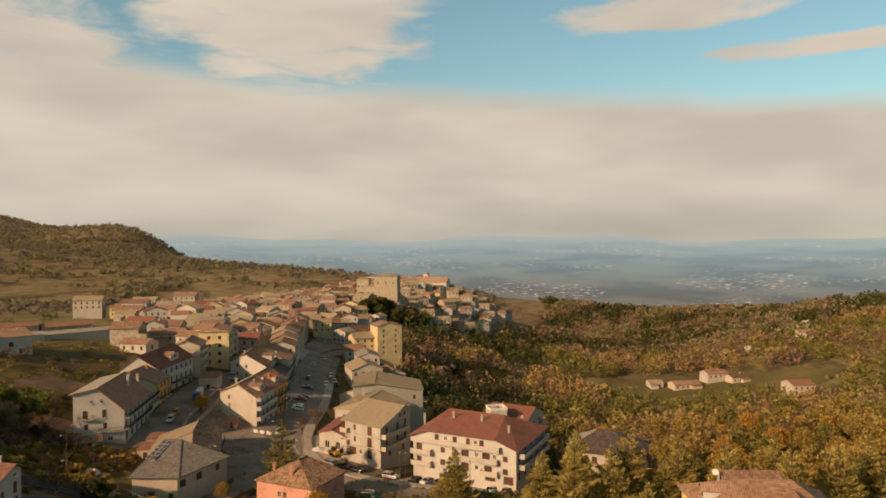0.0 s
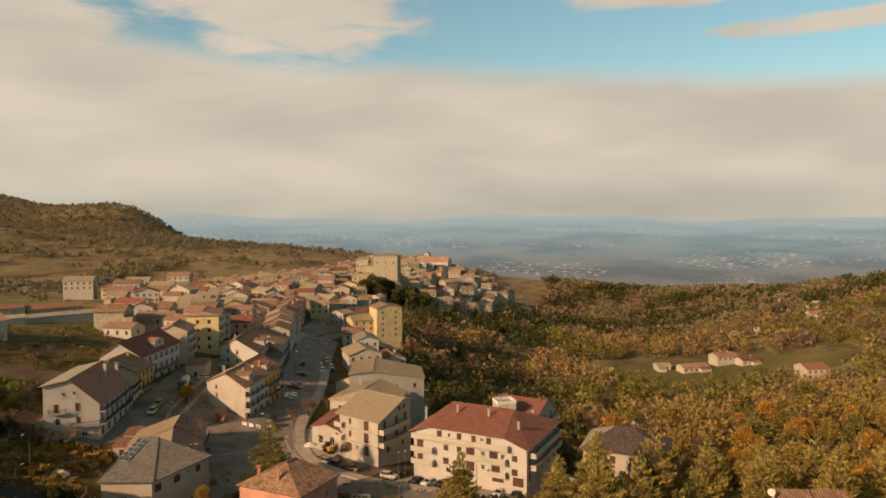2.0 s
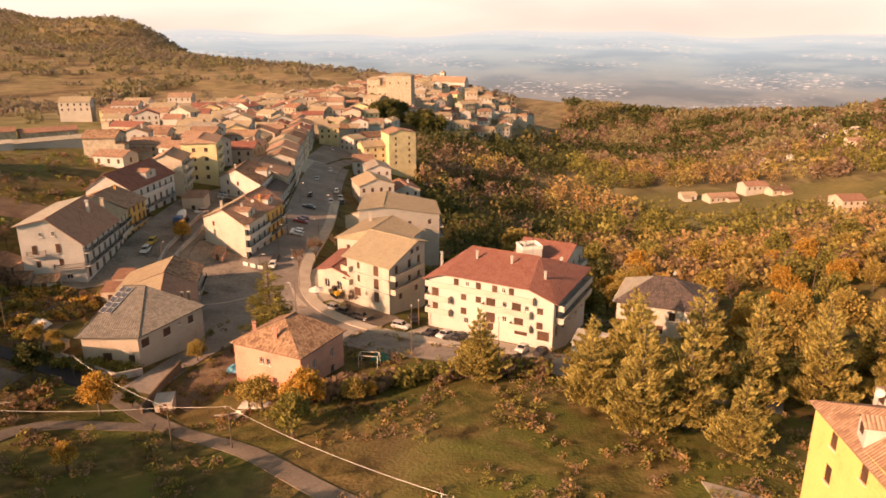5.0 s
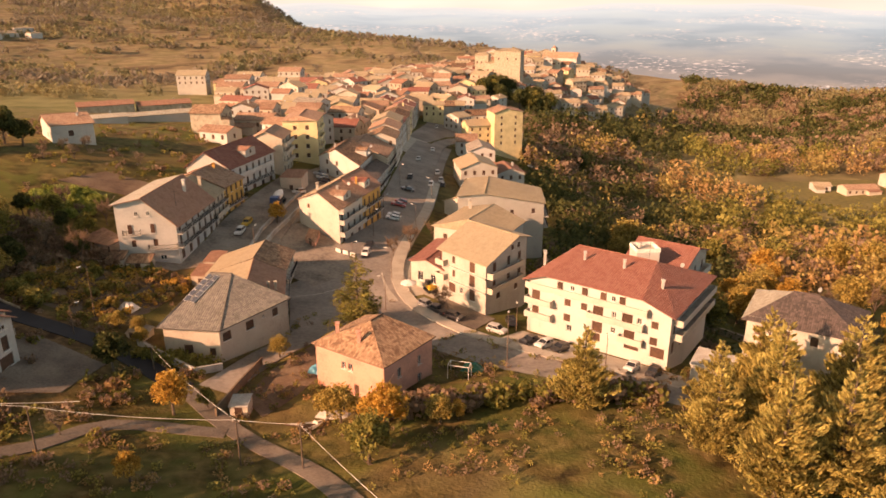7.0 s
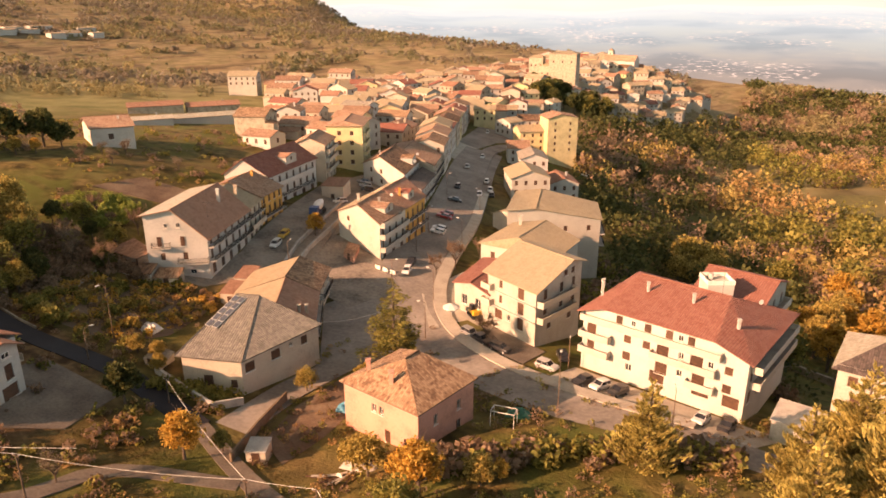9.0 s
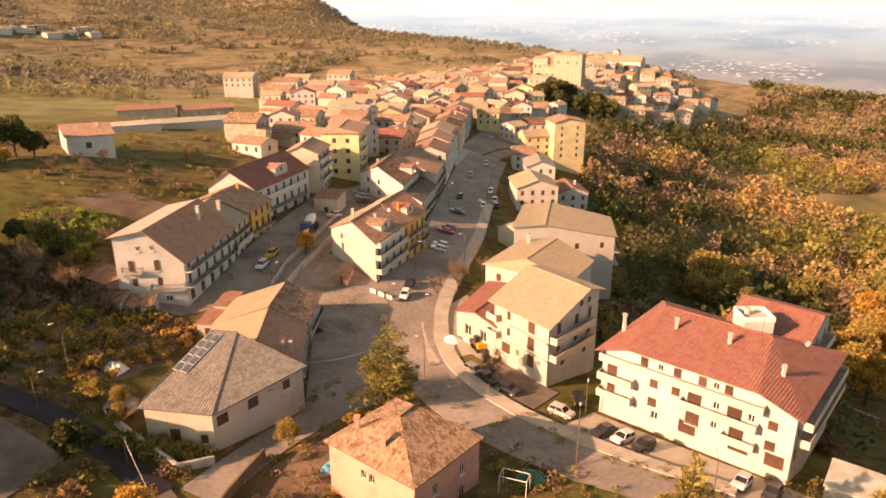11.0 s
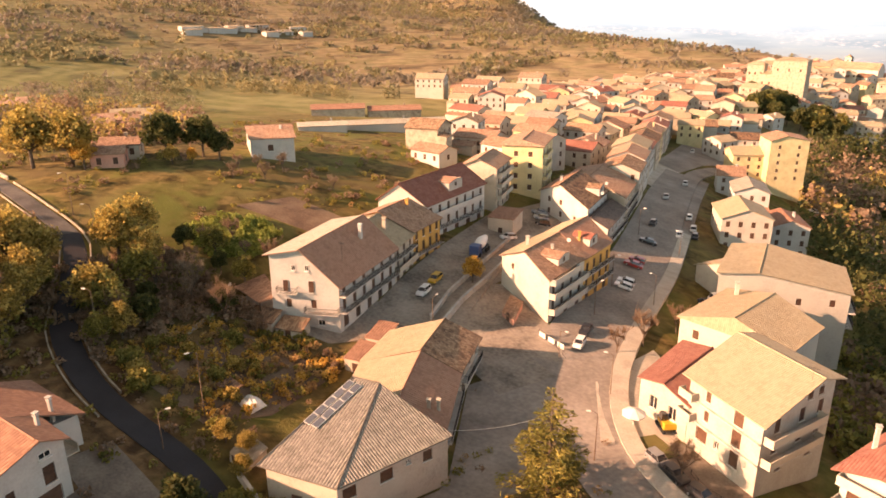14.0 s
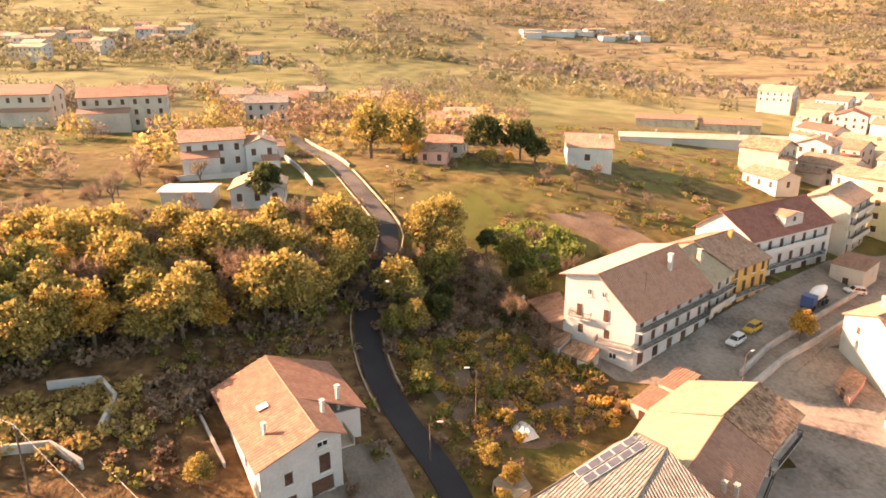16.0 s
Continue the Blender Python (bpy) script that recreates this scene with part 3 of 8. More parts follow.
def add_window(house, P, d, u, z, w, h, kind, org, fine=True):
    fr, pane, sh = window_meshes(w, h, kind)
    q = Vector(P) + d * u
    m = pose(q.x - org[0], q.y - org[1], z - org[2], 0, 0, math.degrees(math.atan2(d.y, d.x)))
    name = {"garage": "garage_door", "door": "door"}.get(kind, "window")
    win = part(name, fr, None, house, m=m)
    part("pane", pane, None, win)
    if sh:
        part("shutter" if kind not in ("door", "garage") else "door_leaf", sh, None, win, "dark brown wooden shutter" if kind in ("shut", "leaves") else "")
    return win


def roof_shape(A, B, C, D, ze, R1, R2, org, over=0.5, thick=0.16, gable=(True, True)):
    """Roof over four corners with a ridge from R1 (over AB) to R2 (over CD); flat overhang all round."""
    P = [Vector((*p, z)) for p, z in zip((A, B, C, D), ze)]
    R1, R2 = Vector(R1), Vector(R2)
    ab = (P[1] - P[0]).xy.to_3d().normalized()
    ad = (P[3] - P[0]).xy.to_3d().normalized()
    bc = (P[2] - P[1]).xy.to_3d().normalized()

    def drop(p, r, way):
        run = abs((r - p).xy.to_3d().dot(way))
        return (r.z - p.z) / max(run, 0.8) * over

    ext = []
    for i, p in enumerate(P):
        side = ab if i in (1, 2) else -ab
        end = -(ad if i in (0, 3) else bc) if i in (0, 1) else (ad if i in (0, 3) else bc)
        r = R1 if i in (0, 1) else R2
        q = p + side * over + end * over
        q.z -= max(0, drop(p, r, ab))
        ext.append(q)
    r1 = R1 - ad * over if gable[0] else R1.copy()
    r2 = R2 + ad * over if gable[1] else R2.copy()
    a, b, c, d = ext
    planes = [(b, c, r2, r1), (d, a, r1, r2)]
    if not gable[0]:
        planes.append((a, b, r1))
    if not gable[1]:
        planes.append((c, d, r2))
    s = Shape()
    o = Vector(org)
    dn = Vector((0, 0, thick))
    edges = {}
    for pl in planes:
        e = (pl[1] - pl[0]).normalized()
        nrm = e.cross(pl[-1] - pl[0]).normalized()
        upw = nrm.cross(e)
        uv = [((p - pl[0]).dot(e), (p - pl[0]).dot(upw)) for p in pl]
        for t in ((0, 1, 2), (0, 2, 3))[:len(pl) - 2]:
            s.face([pl[k] - o for k in t], [uv[k] for k in t])
            s.face([pl[k] - o - dn for k in t][::-1])
        for x, y in zip(pl, pl[1:] + pl[:1]):
            k = tuple(sorted((tuple(x), tuple(y))))
            edges[k] = None if k in edges else (x, y)
    for v in edges.values():
        if v:
            x, y = v
            s.face([x - o - dn, y - o - dn, y - o, x - o])
    return s, planes, (r1, r2)


HOUSE_SPOTS = []


def plane_roof(planes, org, thick=0.16):
    """A roof of triangles given by their corners, eave edge first, with thickness."""
    s, o, dn, edges = Shape(), Vector(org), Vector((0, 0, thick)), {}
    for pl in planes:
        pl = [Vector(p) for p in pl]
        e = (pl[1] - pl[0]).normalized()
        upw = e.cross(pl[-1] - pl[0]).normalized().cross(e)
        uv = [((p - pl[0]).dot(e), (p - pl[0]).dot(upw)) for p in pl]
        for t in ((0, 1, 2), (0, 2, 3))[:len(pl) - 2]:
            s.face([pl[k] - o for k in t], [uv[k] for k in t])
            s.face([pl[k] - o - dn for k in t][::-1])
        for x, y in zip(pl, pl[1:] + pl[:1]):
            k = tuple(sorted((tuple(x), tuple(y))))
            edges[k] = None if k in edges else (x, y)
    for v in edges.values():
        if v:
            x, y = v
            s.face([x - o - dn, y - o - dn, y - o, x - o])
    return s


def house(name, corners, eave, ridge, base, wall, roof, label, rows=(), over=0.5, gable=(True, True), chimneys=(), balconies=(), group="", category="house", foot=4.0, ridge_cap=True, lit_west=None, tops3=None, planes=None, parapet=None):
    """A house on four plan corners A B C D (anticlockwise, AB towards the south).
    rows: (side 0..3, height of the sill's storey centre, [places along the wall 0..1], width, height, kind)."""
    A, B, C, D = corners
    ze = eave if isinstance(eave, (tuple, list)) else (eave,) * 4
    cx, cy = sum(p[0] for p in corners) / 4, sum(p[1] for p in corners) / 4
    org = (cx, cy, base)
    HOUSE_SPOTS.append((cx, cy, max(math.dist((cx, cy), p) for p in corners)))
    ob = thing(name, org, label, category, group)
    R1, R2 = ridge
    s = Shape()
    ring = [A, B, C, D]
    for i in range(4):
        P, Q = Vector(ring[i]), Vector(ring[(i + 1) % 4])
        L = (Q - P).length
        d = (Q - P) / L
        tops = [(0, ze[i]), (L, ze[(i + 1) % 4])]
        if i in (0, 2) and gable[i // 2]:
            r = Vector(R1 if i == 0 else R2)
            tops.insert(1, (min(max((r.xy - P).dot(d), 0.3), L - 0.3), r.z - 0.12))
        if i == 3 and tops3:
            tops = [(f * L, z) for f, z in tops3]
        holes = []
        for side, z, places, w, h, kind in rows:
            if side != i:
                continue
            for f in places:
                u = f * L
                z0, z1 = z - h / 2, z + h / 2
                if u - w / 2 < 0.15 or u + w / 2 > L - 0.15 or z1 > min(t[1] for t in tops) - 0.1:
                    add_window(ob, P, d, u, z, w, h, kind, (org[0] + d.y * -0.2, org[1] + d.x * 0.2, org[2]))
                    continue
                holes.append((u - w / 2, u + w / 2, z0, z1))
                add_window(ob, P, d, u, z, w, h, kind, org)
        sub = Shape()
        wall_shape(sub, P, Q, base - foot, tops, holes)
        off = Vector(org)
        sub.v = [tuple(Vector(v) - off) for v in sub.v]
        for f in sub.f:
            s.f.append(tuple(k + len(s.v) for k in f))
        s.v += sub.v
        s.uv += sub.uv
    part("wall", s, wall, ob)
    if planes:
        rs, r1, r2 = plane_roof(planes, org), Vector(R1), Vector(R2)
    else:
        rs, _, (r1, r2) = roof_shape(A, B, C, D, ze, R1, R2, org, over, gable=gable)
    rob = part("roof", rs, roof, ob)
    # paler tile on the west slope paints in the low sun it catches
    if lit_west:
        rob.data.materials.append(lit_west)
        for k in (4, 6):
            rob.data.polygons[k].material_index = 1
    if ridge_cap:
        cap = Shape()
        cap.tube(r1 - Vector(org) + Vector((0, 0, 0.02)), r2 - Vector(org) + Vector((0, 0, 0.02)), 0.13, 0.13, 6)
        part("ridge_cap", cap, roof, rob)
    for x, y, z, hh, sz in chimneys:
        c = Shape()
        c.box((0, 0, hh / 2 - 0.6), (sz, sz, hh + 1.2))
        c.box((0, 0, hh + 0.06), (sz + 0.16, sz + 0.16, 0.1))
        for a in (-1, 1):
            for e in (-1, 1):
                c.box((a * sz * 0.35, e * sz * 0.35, hh + 0.22), (0.1, 0.1, 0.25))
        c.box((0, 0, hh + 0.38), (sz + 0.2, sz + 0.2, 0.08))
        ch = part("chimney", c, wall, ob, m=pose(x - org[0], y - org[1], z - org[2], 0, 0, 20))
    for side, f0, f1, z, dep, style in balconies:
        P, Q = Vector(ring[side]), Vector(ring[(side + 1) % 4])
        L = (Q - P).length
        d = (Q - P) / L
        q = P + d * L * f0
        m = pose(q.x - org[0], q.y - org[1], z - org[2], 0, 0, math.degrees(math.atan2(d.y, d.x)))
        balcony(ob, m, L * (f1 - f0), dep, style, parapet or wall)
    return ob


def balcony(parent, m, w, dep, style, wall):
    s = Shape()
    s.box((w / 2, -dep / 2 + 0.05, -0.08), (w, dep + 0.1, 0.16))
    b = part("balcony", s, CONCRETE, parent, m=m)
    r = Shape()
    if style == "slab":
        return
    if style == "solid":
        r.box((w / 2, -dep + 0.06, 0.5), (w, 0.12, 1.0))
        r.box((0.06, -dep / 2, 0.5), (0.12, dep - 0.12, 1.0))
        r.box((w - 0.06, -dep / 2, 0.5), (0.12, dep - 0.12, 1.0))
        part("parapet", r, wall, b)
    else:
        r.box((w / 2, -dep + 0.04, 1.0), (w, 0.05, 0.05))
        r.box((w / 2, -dep + 0.04, 0.1), (w, 0.04, 0.04))
        for k in range(int(w / 0.16) + 1):
            r.box((min(k * 0.16, w), -dep + 0.04, 0.55), (0.025, 0.025, 0.9))
        for x in (0.03, w - 0.03):
            r.box((x, -dep / 2, 1.0), (0.05, dep, 0.05))
            for k in range(int(dep / 0.2)):
                r.box((x, -k * 0.2 - 0.1, 0.55), (0.025, 0.025, 0.9))
        part("railing", r, IRON, b, "dark iron railing")


def rect(a, b, depth):
    """Corners A B C D from the front edge a-b and the depth behind it."""
    a, b = Vector(a), Vector(b)
    d = (b - a).normalized()
    n = Vector((-d.y, d.x)) * depth
    return [tuple(a), tuple(b), tuple(b + n), tuple(a + n)]


def mid(p, q, z, t=0.5):
    return (p[0] + (q[0] - p[0]) * t, p[1] + (q[1] - p[1]) * t, z)


def even(n, a=0.0, b=1.0):
    return [a + (b - a) * (k + 0.5) / n for k in range(n)]


# white three-storey house with the dark roof, gable to the south
c = [(-100.9, 152.3), (-90.7, 157.5), (-95.3, 177.2), (-105.5, 172.0)]
house("white_house", c, (16.9, 12.2, 12.2, 16.9), (mid(c[0], c[1], 17.9, 0.48), mid(c[3], c[2], 17.9, 0.48)), 2.6, WHITE, BROWN, "white rendered three-storey house with dark brown tiled roof and balconies", rows=[
    (0, 8.3, [0.25, 0.62], 0.9, 1.5, "shut"), (0, 11.4, [0.22, 0.6], 0.9, 2.0, "shut"), (0, 14.6, [0.35, 0.55], 0.7, 1.0, "win"), (0, 5.0, [0.72], 1.2, 1.0, "win"),
    (1, 5.0, even(5), 1.6, 2.2, "garage"), (1, 8.1, even(6), 1.1, 2.1, "shut"), (1, 11.0, even(6), 1.1, 1.9, "shut")], over=0.7, lit_west=PALETILE,
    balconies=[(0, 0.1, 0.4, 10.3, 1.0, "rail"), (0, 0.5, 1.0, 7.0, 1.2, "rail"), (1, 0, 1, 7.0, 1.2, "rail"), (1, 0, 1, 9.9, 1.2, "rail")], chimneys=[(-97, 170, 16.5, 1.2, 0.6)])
c2 = [(-105.55, 172.1), (-95.35, 177.3), (-97.9, 186.2), (-108.1, 181.0)]
house("sand_house", c2, (14.6, 12.0, 12.0, 14.6), (mid(c2[0], c2[1], 15.8, 0.4), mid(c2[3], c2[2], 15.8, 0.4)), 2.8, SAND, TAN, "sand coloured terraced house with pale tiled roof", rows=[
    (1, 5.0, even(3), 1.6, 2.2, "garage"), (1, 8.1, even(3), 1.1, 2.1, "shut"), (1, 10.6, even(3), 1.1, 1.6, "shut")], balconies=[(1, 0, 1, 6.9, 1.1, "solid"), (1, 0, 1, 9.6, 1.1, "rail")], chimneys=[(-100, 180, 14.5, 1.4, 0.7)])
c3 = [(-108.15, 181.1), (-97.95, 186.3), (-99.2, 197.0), (-109.4, 191.8)]
house("ochre_house", c3, (14.8, 12.4, 12.4, 14.8), (mid(c3[0], c3[1], 16.2, 0.4), mid(c3[3], c3[2], 16.2, 0.4)), 3.0, OCHRE, TERRA, "ochre terraced house with terracotta tiled roof", rows=[
    (1, 5.0, even(3), 1.5, 2.2, "garage"), (1, 8.2, even(4), 1.1, 2.1, "shut"), (1, 10.9, even(4), 1.0, 1.6, "shut")], balconies=[(1, 0, 1, 7.1, 1.1, "rail")], chimneys=[(-104, 192, 15, 1.3, 0.6)])

# second white gable with red roof
c = [(-113.6, 194.0), (-102.9, 197.2), (-103.8, 221.6), (-114.4, 218.8)]
house("white_gable_house", c, (15.0, 14.4, 14.4, 15.0), (mid(c[0], c[1], 18.6, 0.45), mid(c[3], c[2], 18.6, 0.45)), 4.0, WHITE, RED, "long white house with red tiled roof and dormer", rows=[
    (1, 6.2, even(5), 1.8, 2.2, "garage"), (1, 9.2, even(7), 1.1, 1.9, "shut"), (1, 12.3, even(7), 1.1, 1.9, "shut")], balconies=[(1, 0.1, 0.9, 8.0, 1.1, "rail"), (1, 0.1, 0.9, 11.1, 1.1, "solid")])
c = rect((-112.5, 224), (-103.5, 226.6), 13)
house("balcony_block", c, 17.0, (mid(c[0], c[1], 19.0), mid(c[3], c[2], 19.0)), 5.0, SAND, TERRA, "sand rendered block with stacked balconies and terracotta roof", rows=[
    (1, 7, even(3), 1.2, 2, "shut"), (1, 10, even(3), 1.2, 2, "shut"), (1, 13, even(3), 1.2, 2, "shut"), (1, 15.6, even(3), 1.2, 1.6, "shut")], balconies=[(1, 0.05, 0.95, 8.8, 1.2, "solid"), (1, 0.05, 0.95, 11.8, 1.2, "solid"), (1, 0.05, 0.95, 14.4, 1.2, "solid")])
c = rect((-112, 243), (-101.5, 246.5), 16)
house("yellow_block", c, 19.4, (mid(c[0], c[1], 20.8), mid(c[3], c[2], 20.8)), 4.0, YELLOW, TERRA, "yellow apartment block with terracotta roof and balconies", rows=[
    (0, 8, [0.35, 0.7], 1.2, 1.4, "shut"), (0, 11, [0.35, 0.7], 1.2, 1.4, "shut"), (0, 14, [0.35, 0.7], 1.2, 1.4, "shut"), (0, 17, [0.35, 0.7], 1.2, 1.4, "shut"), (1, 8, even(3), 1.2, 2, "shut"), (1, 11, even(3), 1.2, 2, "shut"), (1, 14, even(3), 1.2, 2, "shut"), (1, 17, even(3), 1.2, 2, "shut")], balconies=[(1, 0.05, 0.6, z, 1.2, "solid") for z in (7, 10, 13, 16)], gable=(False, False))

# cream four-storey block beside the main road
c = [(-81.4, 193.2), (-67.5, 186.4), (-67.45, 200.6), (-81.4, 207.2)]
house("cream_block", c, (8.9, 9.0, 9.0, 8.9), (mid(c[0], c[1], 11.9), mid(c[3], c[2], 11.9)), -1.2, CREAM, TERRA, "cream four-storey corner block with tan roof, terrace and balconies", rows=[
    (1, 0.4, even(3), 1.7, 2.4, "garage"), (1, 3.4, even(4), 1.1, 2.0, "shut"), (1, 6.3, even(4), 1.1, 2.0, "shut"), (0, 7.6, [0.25], 0.9, 1.2, "shut")], balconies=[(1, 0, 0.98, 2.2, 1.3, "solid"), (1, 0, 0.98, 5.2, 1.3, "solid"), (1, 0, 0.7, 7.9, 1.3, "solid")], lit_west=TAN, chimneys=[(-78, 197, 10.5, 1.3, 0.6), (-71.6, 195, 10.6, 1.3, 0.5)])
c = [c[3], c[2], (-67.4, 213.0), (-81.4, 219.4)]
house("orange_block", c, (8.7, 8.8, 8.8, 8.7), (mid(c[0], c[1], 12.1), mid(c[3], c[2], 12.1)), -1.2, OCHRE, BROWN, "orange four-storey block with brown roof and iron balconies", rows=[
    (1, 0.4, even(3), 1.7, 2.4, "garage"), (1, 3.4, even(4), 1.1, 2.0, "shut"), (1, 6.3, even(4), 1.1, 2.0, "shut")], balconies=[(1, 0.02, 0.98, 2.2, 1.2, "rail"), (1, 0.02, 0.98, 5.2, 1.2, "rail")], lit_west=TAN, chimneys=[(-70.8, 205, 10.6, 1.3, 0.5)])
c = [(-98.0, 239.5), (-81.6, 232.6), (-84.6, 251.0), (-100.6, 256.4)]
house("white_terrace", c, (9.6, 9.0, 9.0, 9.6), (mid(c[0], c[1], 12.6, 0.42), mid(c[3], c[2], 12.6, 0.42)), -2, WHITE, OLD_TERRA, "white rendered house with weathered brown tiled roof", rows=[
    (0, 8.0, [0.2, 0.45], 1.0, 1.4, "shut"), (0, 5, [0.2, 0.45, 0.75], 1.0, 1.4, "shut"), (1, 3.2, even(5), 1.0, 1.9, "shut"), (1, 6.2, even(5), 1.0, 1.9, "shut")], lit_west=TERRA, chimneys=[(-94, 243, 11.4, 1.2, 0.5)])
c = [(-81.5, 232.6), (-75.6, 231.0), (-78.8, 249.4), (-84.5, 251.0)]
house("dark_roof_annex", c, (6.4, 5.4, 5.4, 6.4), (mid(c[0], c[1], 6.9, 0.2), mid(c[3], c[2], 6.9, 0.2)), -2, WHITE, DARKTILE, "low white shop wing with dark sheet roof beside the road", rows=[(1, 0.4, even(4), 1.8, 2.3, "garage"), (1, 3.6, even(5), 1.0, 1.7, "shut")], balconies=[(1, 0.05, 0.95, 2.2, 1.1, "rail")])
c = [(-100.7, 256.5), (-79.8, 251.2), (-83.6, 268.0), (-103.4, 273.6)]
house("orange_roof_house", c, (8.6, 7.8, 7.8, 8.6), (mid(c[0], c[1], 11.2, 0.45), mid(c[3], c[2], 11.2, 0.45)), -2, SAND, TERRA, "sand coloured house with bright terracotta roof beside the road", rows=[
    (1, 0.0, even(4), 1.6, 2.4, "garage"), (1, 3.2, even(4), 1.0, 1.9, "shut"), (1, 6.0, even(4), 1.0, 1.7, "shut")], balconies=[(1, 0, 1, 2.0, 1.1, "rail"), (1, 0, 1, 4.8, 1.1, "rail")])

# low row with the brown roof behind the grey hip roof
c = [(-72.8, 138.0), (-58.2, 141.2), (-65.4, 155.4), (-79.4, 150.6)]
house("brown_roof_house", c, (5.0, 5.5, 5.5, 5.0), (mid(c[0], c[1], 8.0, 0.58), mid(c[3], c[2], 8.0, 0.62)), 0.4, SAND, BROWN, "two-storey house with brown tiled roof, its sunlit slope painted tan", rows=[(1, 1.6, even(4), 1.1, 2.0, "shut"), (1, 4.2, even(4), 1.0, 1.5, "shut")], balconies=[(1, 0.1, 0.9, 3.0, 1.0, "rail")], lit_west=TAN, chimneys=[(-62.0, 143.6, 6.4, 1.0, 0.4), (-61.2, 144.6, 6.2, 1.0, 0.4)])
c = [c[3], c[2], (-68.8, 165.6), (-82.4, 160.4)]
house("mossy_roof_house", c, (5.0, 5.6, 5.7, 5.0), (mid(c[0], c[1], 8.15, 0.62), mid(c[3], c[2], 8.0, 0.62)), 0.2, SAND, OLD_TERRA, "two-storey house with old mossy tiled roof", rows=[(1, 1.6, even(3), 1.1, 2.0, "shut"), (1, 4.3, even(3), 1.0, 1.5, "shut")], balconies=[(1, 0.1, 0.9, 3.0, 1.0, "rail")], lit_west=TAN)

# house with the grey hipped roof and solar panels
c = [(-68.6, 122.8), (-60.3, 125.2), (-56.2, 139.6), (-72.6, 138.2)]
HW, HS, HE, HA, HT = (-69.1, 122.0, 7.75), (-59.7, 124.6, 7.2), (-55.6, 140.0, 6.95), (-66.6, 139.6, 10.4), (-70.2, 138.7, 10.5)
grey_house = house("grey_hip_house", c, (7.55, 7.2, 7.0, 7.2), ((-64.6, 130.4, 9.0), (-66.4, 139.0, 9.8)), 1.2, SAND, GREYTILE, "sand rendered house with grey tiled hipped roof and solar panels", rows=[
    (1, 5.4, [0.10, 0.42], 1.7, 1.5, "shut"), (1, 5.8, [0.62], 0.6, 0.6, "win"), (1, 5.5, [0.80], 1.3, 1.4, "shut"), (0, 3.4, [0.42], 1.4, 2.2, "shut"), (0, 3.2, [0.85], 1.0, 1.3, "shut")], gable=(False, True), ridge_cap=False,
    planes=[(HW, HS, HA, HT), (HS, HE, HA), ((-73.4, 138.4, 7.2), HW, HT), (HE, (-73.4, 138.4, 7.2), HT, HA)])
hip_caps = Shape()
for a, b in ((HS, HA), (HW, HT), (HA, HT)):
    hip_caps.tube(Vector(a) - Vector((-64.425, 131.45, 1.2)), Vector(b) - Vector((-64.425, 131.45, 1.2)), 0.12, 0.12, 6)
part("hip_cap", hip_caps, GREYTILE, grey_house)

# pink house
c = [(-43.6, 124.7), (-31.3, 120.7), (-27.6, 131.3), (-39.9, 135.3)]
house("pink_house", c, 7.65, ((-35.8, 127.4, 10.7), (-35.0, 130.2, 10.7)), 0.2, PINK, OLD_TERRA, "old pink two-storey house with patched terracotta hip roof", rows=[
    (0, 5.3, [0.42, 0.52], 0.75, 1.2, "win"), (0, 1.9, [0.6, 0.85], 0.9, 1.9, "door"), (1, 4.9, [0.3, 0.72], 0.8, 1.5, "win"), (1, 1.8, [0.72], 1.0, 1.7, "win")], gable=(False, False), over=0.45, chimneys=[(-40.6, 126.2, 8.6, 1.4, 0.5), (-36.4, 124.2, 8.8, 1.3, 0.5)])

# tan-roofed four-storey block
c = [(-26.2, 161.6), (-20.8, 174.6), (-31.6, 181.0), (-36.8, 168.2)]
house("tan_roof_block", c, (8.5, 10.4, 10.4, 8.5), (mid(c[0], c[1], 11.5, 0.72), mid(c[3], c[2], 11.5, 0.72)), -0.8, CREAM, TAN, "pale four-storey block with tan tiled roof and corner balconies", rows=[
    (3, 0.7, [0.24], 2.0, 1.9, "garage"), (3, 0.8, [0.46], 0.8, 1.2, "win"), (3, 3.8, [0.28], 0.8, 1.5, "shut"), (3, 6.7, [0.28], 0.8, 1.5, "shut"), (3, 3.7, [0.7], 1.5, 2.3, "shut"), (3, 6.6, [0.7], 1.5, 2.3, "shut"), (3, 0.7, [0.7], 1.5, 2.3, "shut"),
    (0, 0.8, [0.3, 0.75], 1.2, 1.8, "shut"), (0, 3.9, [0.2, 0.55, 0.82], 1.1, 1.9, "shut"), (0, 6.8, [0.2, 0.55, 0.82], 1.1, 1.9, "shut"), (0, 9.3, [0.62, 0.78], 0.9, 1.1, "shut")], over=0.9, parapet=SAND,
    balconies=[(3, 0.0, 1.0, z, 0.4, "slab") for z in (2.25, 5.25, 8.0)] + [(0, 0.02, 0.8, z, 1.4, "solid") for z in (2.3, 5.3)] + [(3, -0.06, 0.14, z, 1.2, "solid") for z in (2.31, 5.31)])
c = [(-44.6, 171.6), (-36.6, 168.0), (-33.6, 181.6), (-43.2, 186.2)]
house("red_roof_shop", c, 3.9, (mid(c[0], c[1], 5.0), mid(c[3], c[2], 5.0)), -0.8, CREAM, RED, "low cream shop with red tiled roof", rows=[(0, 0.9, [0.3, 0.7], 1.4, 2.0, "win"), (3, 0.9, even(3), 1.4, 2.0, "win")])
c = [(-46.4, 194.2), (-28.6, 190.4), (-26.2, 202.0), (-42.8, 210.0)]
